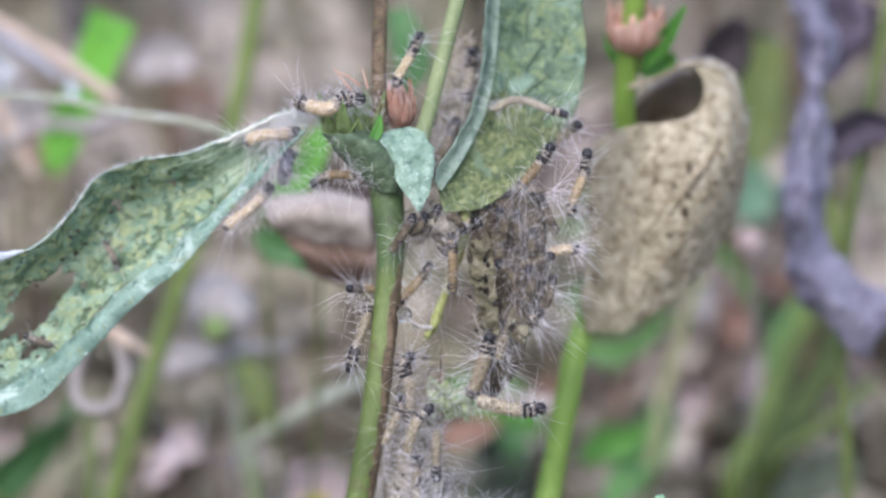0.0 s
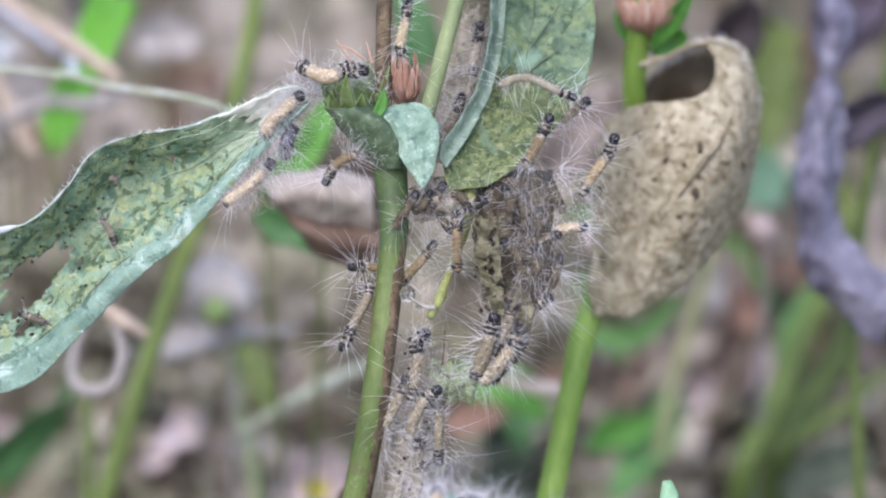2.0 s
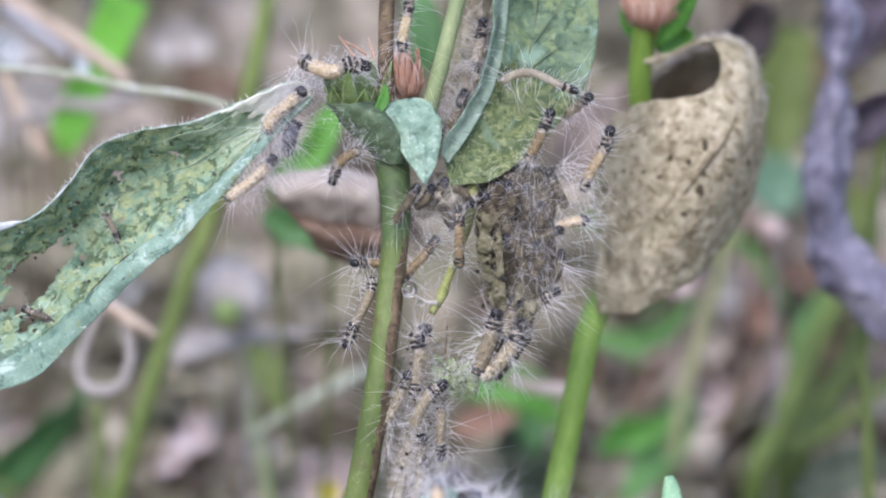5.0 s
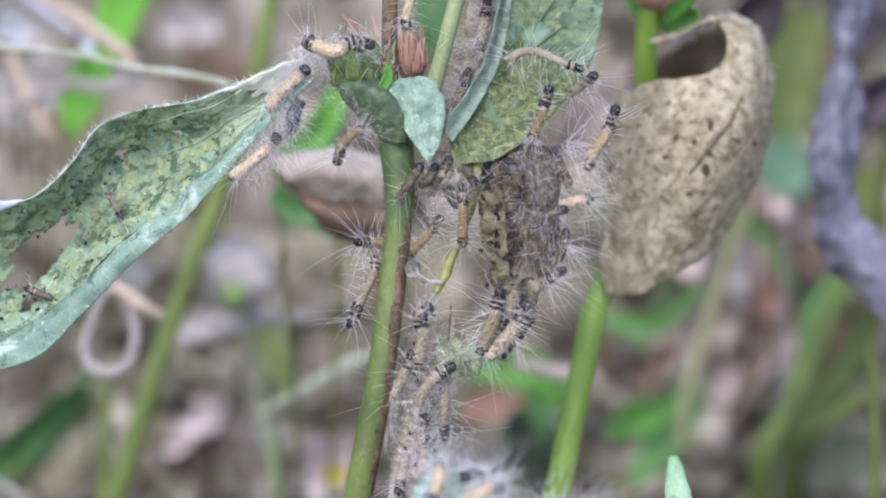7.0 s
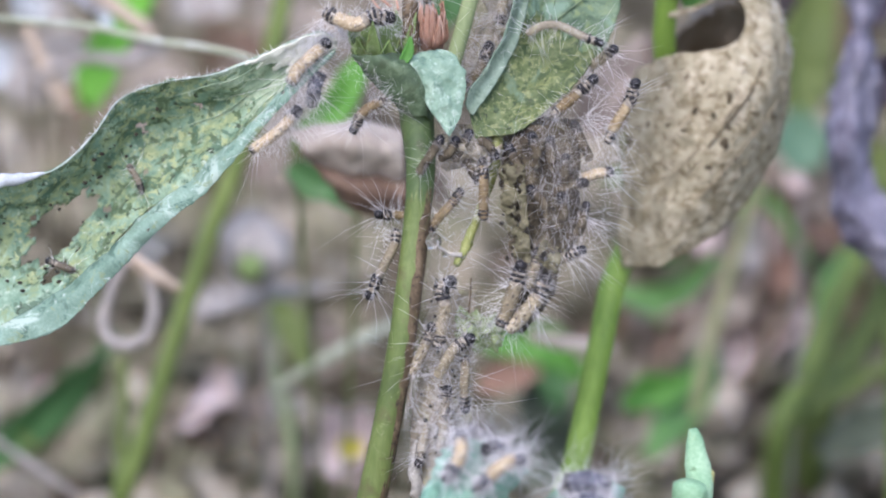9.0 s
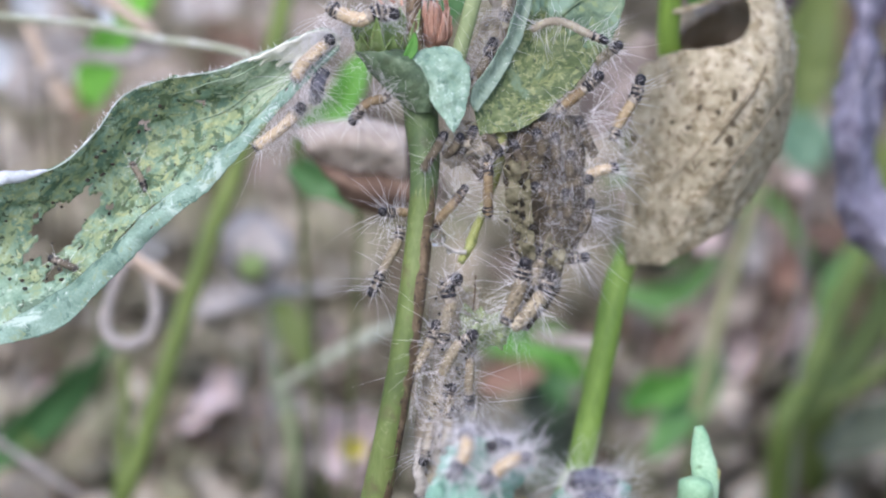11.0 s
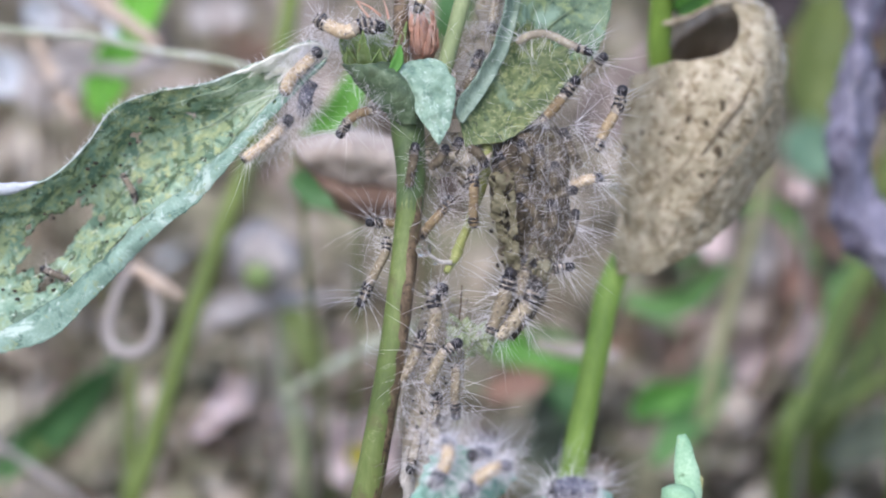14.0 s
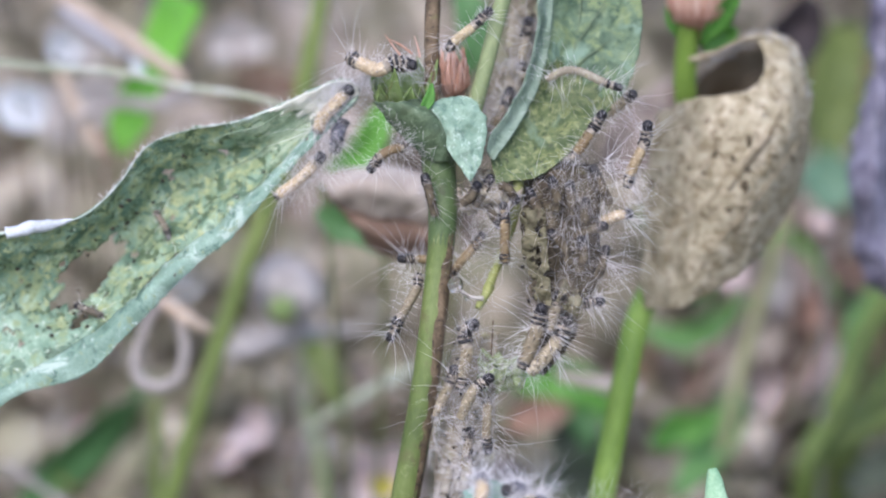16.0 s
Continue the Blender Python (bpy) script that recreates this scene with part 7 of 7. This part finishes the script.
crawl("crown_a", [(0.0215, 0.0050, 0.1829), (0.0226, 0.0040, 0.1806), (0.0244, 0.0032, 0.1766)], 0.0013, 14)
crawl("crown_b", [(0.0278, 0.0013, 0.1749), (0.0254, 0.0003, 0.1750), (0.0229, 0.0008, 0.1738)], 0.0014, 15)
crawl("crown_c", [(0.0167, 0.0028, 0.1806), (0.0169, 0.0017, 0.1781), (0.0174, 0.0014, 0.1750)], 0.0013, 16)
crawl("crown_d", [(0.0228, -0.0005, 0.1735), (0.0202, -0.0007, 0.1729), (0.0175, -0.0005, 0.1711)], 0.0013, 17)
crawl("crown_e", [(0.0235, -0.0015, 0.1688), (0.0230, -0.0027, 0.1664), (0.0219, -0.0029, 0.1635)], 0.0012, 18)
crawl("crown_f", [(0.0189, -0.0017, 0.1709), (0.0193, -0.0029, 0.1683), (0.0183, -0.0034, 0.1649)], 0.0013, 19)
crawl("crown_g", [(0.0089, 0.0041, 0.1786), (0.0104, 0.0019, 0.1762), (0.0115, 0.0005, 0.1731)], 0.0012, 20)
crawl("crown_h", [(0.0115, -0.0021, 0.1652), (0.0104, -0.0029, 0.1635), (0.0091, -0.0030, 0.1610)], 0.0012, 21)
crawl("crown_i", [(0.0131, -0.0001, 0.1718), (0.0153, -0.0020, 0.1702), (0.0167, -0.0036, 0.1668)], 0.0012, 22)
crawl("on_stem", [(-0.0046, 0.0029, 0.1808), (-0.0061, 0.0010, 0.1790), (-0.0087, 0.0003, 0.1750)], 0.0012, 23)
crawl("knot_c", [(-0.0017, 0.0038, 0.1802), (-0.0028, 0.0029, 0.1784), (-0.0046, 0.0033, 0.1768)], 0.0012, 49)
crawl("knot_d", [(0.0059, 0.0037, 0.1776), (0.0046, 0.0036, 0.1798), (0.0030, 0.0049, 0.1801)], 0.0012, 50)
crawl("crown_j", [(0.0132, 0.0023, 0.1817), (0.0141, 0.0011, 0.1792), (0.0137, 0.0008, 0.1761)], 0.0013, 51)
crawl("crown_k", [(0.0196, 0.0006, 0.1780), (0.0193, -0.0005, 0.1759), (0.0202, -0.0007, 0.1729)], 0.0012, 52)
crawl("knot_a", [(0.0009, 0.0062, 0.1807), (-0.0004, 0.0051, 0.1784), (-0.0021, 0.0049, 0.1755)], 0.0012, 24)
crawl("knot_b", [(0.0026, 0.0044, 0.1720), (0.0012, 0.0053, 0.1741), (0.0001, 0.0072, 0.1756)], 0.0011, 25)
crawl("bud_top", [(-0.0148, 0.0166, 0.2007), (-0.0179, 0.0157, 0.2011), (-0.0209, 0.0152, 0.1999), (-0.0242, 0.0165, 0.2005), (-0.0269, 0.0179, 0.2011)], 0.0018, 26)
crawl("leaf_base_a", [(-0.0271, 0.0154, 0.1955), (-0.0297, 0.0134, 0.1938), (-0.0321, 0.0134, 0.1914), (-0.0335, 0.0132, 0.1885)], 0.0016, 27)
crawl("leaf_base_b", [(-0.0294, 0.0136, 0.1848), (-0.0289, 0.0139, 0.1876), (-0.0278, 0.0150, 0.1901)], 0.0017, 28)
crawl("leaf_edge", [(-0.0326, 0.0107, 0.1833), (-0.0349, 0.0096, 0.1809), (-0.0376, 0.0087, 0.1789), (-0.0412, 0.0085, 0.1761)], 0.0014, 29)
crawl("overhang", [(-0.0202, 0.0046, 0.1819), (-0.0193, 0.0048, 0.1847), (-0.0176, 0.0056, 0.1865), (-0.0151, 0.0072, 0.1874)], 0.0012, 30)
crawl("leaf_back", [(0.0262, 0.0166, 0.1958), (0.0225, 0.0172, 0.1971), (0.0187, 0.0179, 0.1987), (0.0154, 0.0179, 0.1987), (0.0122, 0.0181, 0.1968)], 0.0010, 31)
crawl("shoulder", [(0.0193, 0.0102, 0.1939), (0.0186, 0.0088, 0.1910), (0.0178, 0.0074, 0.1880), (0.0170, 0.0069, 0.1845)], 0.0013, 32)
crawl("stalk_top", [(-0.0038, 0.0203, 0.2133), (-0.0050, 0.0187, 0.2098), (-0.0064, 0.0173, 0.2069), (-0.0072, 0.0170, 0.2038)], 0.0012, 33)
crawl("behind_a", [(0.0087, 0.0331, 0.2028), (0.0079, 0.0310, 0.1984), (0.0071, 0.0291, 0.1944)], 0.0013, 34)
crawl("behind_b", [(0.0049, 0.0235, 0.1917), (0.0034, 0.0219, 0.1884), (0.0009, 0.0201, 0.1844)], 0.0013, 35)
crawl("behind_c", [(0.0084, 0.0272, 0.1902), (0.0056, 0.0231, 0.1861), (0.0023, 0.0224, 0.1846)], 0.0013, 36)
crawl("low_d", [(-0.0106, -0.0090, 0.1410), (-0.0107, -0.0108, 0.1370), (-0.0111, -0.0125, 0.1311)], 0.0012, 37)
crawl("low_e", [(-0.0032, -0.0139, 0.1352), (-0.0037, -0.0153, 0.1323), (-0.0043, -0.0160, 0.1283)], 0.0012, 38)
crawl("low_f", [(-0.0035, -0.0155, 0.1317), (-0.0037, -0.0170, 0.1285), (-0.0046, -0.0177, 0.1246)], 0.0012, 39)
crawl("low_g", [(-0.0085, -0.0178, 0.1220), (-0.0079, -0.0166, 0.1246), (-0.0070, -0.0139, 0.1281)], 0.0012, 40)
crawl("low_leaf_a", [(0.0029, -0.0550, 0.1369), (0.0046, -0.0552, 0.1389), (0.0064, -0.0554, 0.1409), (0.0087, -0.0540, 0.1415), (0.0112, -0.0530, 0.1413)], 0.0016, 41)
crawl("low_leaf_b", [(-0.0030, -0.0533, 0.1382), (-0.0014, -0.0532, 0.1408), (-0.0006, -0.0512, 0.1427), (-0.0009, -0.0482, 0.1444)], 0.0016, 42)
crawl("low_leaf_c", [(0.0193, -0.0508, 0.1342), (0.0224, -0.0520, 0.1363), (0.0266, -0.0509, 0.1340)], 0.0026, 43)
crawl("low_leaf_d", [(0.0045, -0.0512, 0.1427), (0.0057, -0.0502, 0.1426), (0.0071, -0.0487, 0.1411)], 0.0016, 47)
crawl("low_leaf_e", [(0.0199, -0.0547, 0.1328), (0.0230, -0.0561, 0.1347), (0.0267, -0.0547, 0.1328)], 0.0016, 48)
crawl("peeker", [(0.0290, 0.0187, 0.1932), (0.0271, 0.0199, 0.1911), (0.0247, 0.0218, 0.1881)], 0.0012, 46)
crawl("grazer", [(-0.0631, 0.0135, 0.1654), (-0.0640, 0.0135, 0.1680), (-0.0657, 0.0147, 0.1705)], 0.0008, 44)
crawl("grazer_b", [(-0.0810, 0.0058, 0.1537), (-0.0787, 0.0045, 0.1533), (-0.0761, 0.0049, 0.1519)], 0.0009, 45)


def fuzz(name, owner, pts, count, lengths, spread, up, seed, label, radius=0.00003):
    """Short fine hairs along a line."""
    rng = random.Random(seed)
    c = spline(pts, 200)
    roots, ways, lens = [], [], []
    for _ in range(count):
        p = c[rng.randrange(200)] + np.array([rng.gauss(0, spread) for _ in range(3)])
        roots.append(p)
        ways.append(np.array(up) + np.array([rng.gauss(0, 0.6) for _ in range(3)]))
        lens.append(rng.uniform(*lengths))
    return tagged(part(name, bristles(roots, ways, lens, radius, rng), M_HAIR, owner, label), kind="stuff")


fuzz("bristle_fringe", plant, [(0.0224, 0.0065, 0.1861), (0.0267, 0.0047, 0.1845), (0.0283, 0.0024, 0.1796), (0.0278, -0.0004, 0.1737), (0.0256, -0.0027, 0.1664), (0.0235, -0.0050, 0.1614)], 50, (0.004, 0.0115), 0.0012, (1.0, -0.5, 0.05), 78, "fringe of long white bristles", 0.00003)
for q, way, count in (([(0.0267, 0.0005, 0.1754), (0.0282, 0.0004, 0.1752)], (1.0, -0.3, -0.15), 34), ([(0.0234, -0.0029, 0.1683), (0.0245, -0.0038, 0.1663)], (1.0, -0.3, -0.3), 34), ([(0.0218, -0.0059, 0.1619), (0.0191, -0.0066, 0.1604)], (0.9, -0.3, -0.7), 26), ([(0.0153, -0.0091, 0.1550), (0.0126, -0.0105, 0.1496)], (0.9, -0.3, -0.7), 34),
                      ([(0.0234, 0.0042, 0.1859), (0.0245, 0.0033, 0.1839)], (0.7, -0.4, 0.6), 30), ([(0.0095, -0.0077, 0.1579), (0.0072, -0.0100, 0.1506)], (-1.0, -0.3, 0.1), 30), ([(0.0017, -0.0155, 0.1388), (0.0026, -0.0169, 0.1334)], (1.0, -0.3, -0.2), 20)):
    fuzz("bristle_tuft", plant, q, count * 2 // 3, (0.004, 0.0125), 0.0005, way, 60 + count, "tuft of long straight white bristles", 0.000045)
fuzz("bristle_tuft", plant, [(-0.0038, -0.0078, 0.1553), (-0.0025, -0.0076, 0.1559)], 36, (0.0015, 0.0042), 0.0005, (0.2, -0.7, 0.5), 87, "white bristle halo round a head", 0.00003)
fuzz("rim_fringe", curl, [(0.0476, 0.0741, 0.1772), (0.0523, 0.0754, 0.1800), (0.0562, 0.0688, 0.1847), (0.0597, 0.0652, 0.1866), (0.0630, 0.0659, 0.1833), (0.0650, 0.0643, 0.1798), (0.0669, 0.0619, 0.1747)], 420, (0.0006, 0.0026), 0.0006, (0.3, -0.3, 0.6), 84, "frayed pale fibres on the leaf rim", 0.00005)
fuzz("leaf_hairs", long_leaf, [(-0.0245, 0.0180, 0.1966), (-0.0377, 0.0185, 0.1929), (-0.0476, 0.0168, 0.1891), (-0.0587, 0.0172, 0.1869), (-0.0670, 0.0161, 0.1838), (-0.0718, 0.0124, 0.1783), (-0.0778, 0.0089, 0.1732)], 260, (0.0006, 0.002), 0.0002, (-0.3, 0, 1), 71, "fine white hairs on the leaf rim")
fuzz("bud_hairs", bud, [(-0.0230, 0.0208, 0.1954), (-0.0190, 0.0194, 0.1995), (-0.0157, 0.0171, 0.1993), (-0.0119, 0.0176, 0.1979), (-0.0103, 0.0153, 0.1930)], 460, (0.001, 0.003), 0.0016, (-0.2, -0.6, 0.8), 72, "fine white hairs on the bud", 0.00004)
fuzz("silk", plant, [(-0.0213, 0.0206, 0.1949), (-0.0245, 0.0187, 0.1957), (-0.0278, 0.0178, 0.1961), (-0.0305, 0.0146, 0.1939), (-0.0321, 0.0139, 0.1900)], 800, (0.0012, 0.0045), 0.0014, (-0.1, -0.7, 0.5), 79, "white matted silk on the leaf base", 0.00003)
fuzz("silk", plant, [(-0.0015, 0.0143, 0.1863), (0.0018, 0.0180, 0.1918), (0.0062, 0.0217, 0.1974), (0.0084, 0.0250, 0.2020)], 350, (0.0015, 0.005), 0.0026, (0.1, -0.6, 0.2), 80, "white matted silk between the stalks", 0.00002)
fuzz("bristle_halo", low, [(-0.0035, -0.0494, 0.1396), (0.0017, -0.0502, 0.1426), (0.0080, -0.0505, 0.1419), (0.0137, -0.0496, 0.1391)], 120, (0.003, 0.011), 0.0022, (0.25, -0.4, 0.9), 82, "halo of long bristles", 0.00003)
fuzz("bristle_halo", low, [(0.0174, -0.0498, 0.1339), (0.0236, -0.0507, 0.1367), (0.0300, -0.0500, 0.1334)], 110, (0.003, 0.010), 0.0022, (0.2, -0.4, 0.9), 83, "halo of long bristles", 0.00003)
fuzz("silk", plant, [(0.0137, 0.0035, 0.1844), (0.0190, 0.0028, 0.1851), (0.0201, 0.0001, 0.1794), (0.0163, -0.0013, 0.1765), (0.0191, -0.0027, 0.1711), (0.0158, -0.0045, 0.1648)], 70, (0.004, 0.011), 0.0022, (0.05, -0.25, -1), 85, "grey silk threads over the hanging leaf", 0.000018)
fuzz("silk", plant, [(-0.0086, -0.0083, 0.1449), (-0.0075, -0.0110, 0.1389), (-0.0070, -0.0138, 0.1330), (-0.0070, -0.0180, 0.1241)], 130, (0.0012, 0.003), 0.0016, (0.3, -0.6, -0.1), 86, "short pale hairs on the leaf remains", 0.000028)
fuzz("green_fuzz", plant, [(-0.0010, -0.0083, 0.1449), (0.0017, -0.0085, 0.1468), (0.0050, -0.0087, 0.1463), (0.0072, -0.0083, 0.1449)], 320, (0.001, 0.0035), 0.0016, (0.2, -0.6, 0.4), 81, "fine hairs on the leaf remnant", 0.00003)
fuzz("base_hairs", plant, [(-0.0210, 0.0097, 0.1953), (-0.0172, 0.0070, 0.1918), (-0.0140, 0.0058, 0.1893), (-0.0102, 0.0056, 0.1865)], 200, (0.0008, 0.0022), 0.0014, (-0.3, -1, 0.3), 73, "fine white hairs on the leaf base")
fuzz("silk", plant, [(0.0104, 0.0042, 0.1811), (0.0169, 0.0042, 0.1835), (0.0234, 0.0028, 0.1806), (0.0245, 0.0001, 0.1747), (0.0235, -0.0022, 0.1673), (0.0170, -0.0045, 0.1600), (0.0104, -0.0091, 0.1502)], 160, (0.002, 0.008), 0.0024, (0.6, -0.6, 0.1), 74, "matted pale silk and bristles", 0.000014)
fuzz("silk", plant, [(-0.0015, 0.0047, 0.1750), (-0.0026, 0.0000, 0.1651), (-0.0026, -0.0073, 0.1541), (-0.0037, -0.0128, 0.1423), (-0.0043, -0.0165, 0.1295)], 280, (0.0015, 0.006), 0.0024, (0.1, -0.6, 0.1), 75, "matted pale silk and bristles", 0.000016)
fuzz("silk", plant, [(-0.0310, 0.0139, 0.1900), (-0.0300, 0.0120, 0.1861), (-0.0332, 0.0106, 0.1831), (-0.0377, 0.0092, 0.1777)], 600, (0.0015, 0.006), 0.0018, (0.1, -0.6, -0.6), 76, "matted pale silk and bristles", 0.00002)


# ---------------------------------------------------------------- what moves
VIEW = Vector((0, math.cos(radians(25)), -math.sin(radians(25))))


def sway(thing_ob, pivot, rows):
    """Turns a thing about a pivot, clockwise as one faces it, by degrees, and shifts it in millimetres to the side and up."""
    base = Matrix.Translation(thing_ob.location.copy())
    p = Vector(pivot)
    keys = []
    for t, deg, side, rise in rows:
        turn = Matrix.Translation(p + Vector((side, 0, rise)) / 1000) @ Matrix.Rotation(radians(deg), 4, VIEW) @ Matrix.Translation(-p)
        keys.append((t, turn @ base))
    walk(thing_ob, keys)


def motions():
    sway(crawlers["reacher"], (0.0278, 0.0046, 0.1795), [(0, -9, -0.6, 0.3), (0.3, 10, -0.6, 0.2), (0.6, 17, -1, 0.2), (1.5, 7, 0, 0), (3, 4, 0, 0), (5.5, -1, 0, 0), (7, 0, 0, 0), (11, 0, 0, 0), (14, -2, 0, 0), (16, -6, 0, 0)])
    sway(crawlers["overhang"], (-0.0151, 0.0072, 0.1874), [(0, 44, 0, 0), (0.3, 25, 0, 0), (0.6, 17, 0, 0), (1.5, 12, 0, 0), (3, 6, 0, 0), (5.5, 2, 0, 0), (7, 0, 0, 0), (8.7, 6, 0, 0), (11, 18, 0, 0), (12.5, 18, 0, 0), (14.5, 16, 0, 0), (16, 20, 0, 0)])
    sway(crawlers["shoulder"], (0.0169, 0.0041, 0.1857), [(0, 24, 0, 0), (0.5, 20, 0, 0), (3, 12, 0, 0), (5.5, 12, 0, 0), (6.5, 5, 0, 0), (7.3, 7, 0, 0), (7.6, 27, 0, 0), (8, 31, 0, 0), (8.6, 35, 0, 0), (11, 37, 0, 0), (11.5, 39, 0, 0), (12, 44, 0, 0), (12.5, 45, 0, 0), (13, 42, 0, 0), (14, 26, 0, 0), (15, 30, 0, 0), (15.5, 18, 0, 0), (16, 21, 0, 0)])
    sway(crawlers["stalk_top"], (-0.0072, 0.0170, 0.2038), [(0, 8, 0, -1), (0.5, 0, 0, 0), (1.5, -10, 0, 0), (7, -10, 0, 0), (12, -2, 0, 0), (15, 20, 0, 0), (16, 29, 0, 0)])
    sway(crawlers["on_stem"], (-0.0087, 0.0003, 0.1750), [(0, 0, 0.5, -0.5), (7, 0, 0, 0), (12.5, -3, 0, 0), (14, -23, 0, -1), (15, -36, -0.5, 0), (16, -47, -1, 0.5)])
    sway(crawlers["edge"], (0.0154, -0.0028, 0.1566), [(0, -4, -1.6, 0), (1.5, 0, -1.4, -0.6), (3, 0, -1, 0), (7, 0, 0, 0), (8.7, 6, -0.5, 0), (11, 26, -1.6, 0.7), (16, 24, -1.6, 0.7)])
    sway(crawlers["leaf_base_a"], (-0.0269, 0.0098, 0.1979), [(0, 38, -0.5, -2), (0.5, 38, 0, -3), (1.0, 20, 0, -1), (1.5, 0, 0, 0), (7, 0, 0, 0), (16, -4, 0, 0)])
    sway(crawlers["hanging"], (-0.0131, 0.0002, 0.1631), [(0, -5, 0, 0.6), (0.5, 2, 0, 0.5), (3, 2, 0, 0), (7, 0, 0, 0), (11, 3, 0, 0), (13, 1, 0, 0), (16, 4, 0, 0)])
    sway(crawlers["upper_low"], (-0.0049, -0.0101, 0.1433), [(0, -8, 0, -1), (0.5, -4, 0, -0.5), (3, 2, 0, 0), (7, 0, 0, 0), (11, 3, 0, 0), (16, 2, 0, 0)])
    sway(crawlers["low_b"], (-0.0050, -0.0145, 0.1385), [(0, -14, -0.5, -1.2), (1.5, -10, -0.5, -0.8), (3, -7, 0, -0.4), (6, -4, 0, 0), (7, 0, 0, 0), (11, -4, 0, 0), (16, -6, 0, 0)])
    sway(crawlers["bud_top"], (-0.0147, 0.0124, 0.2034), [(0, -6, 0, -0.5), (0.5, 0, 0, 0), (5.5, 2, 0, 0), (7, 0, 0, 0), (12, 3, 0, 0), (16, 4, 0, 0)])
    sway(crawlers["cluster_b"], (0.0083, -0.0108, 0.1467), [(0, 62, 0, 0.5), (0.1, 56, 0, 0.5), (0.3, 6, 0, 0), (0.6, 0, 0, 0), (1, 0, 0, 0), (2, 0, 0, 0), (6, 0, 0, 0), (16, 0, 0, 0)])
    sway(crawlers["crown_b"], (0.0218, 0.0007, 0.1737), [(0, 6, 0, 0), (3, 2, 0, 0), (7, 0, 0, 0), (12, -3, 0, 0), (16, -4, 0, 0)])
    sway(crawlers["leaf_back"], (0.0121, 0.0126, 0.1991), [(0, -3, 0, 0), (1.5, 2, 0, 0), (7, 0, 0, 0), (12.5, 2, 0, 0), (16, 0, 0, 0)])


motions()
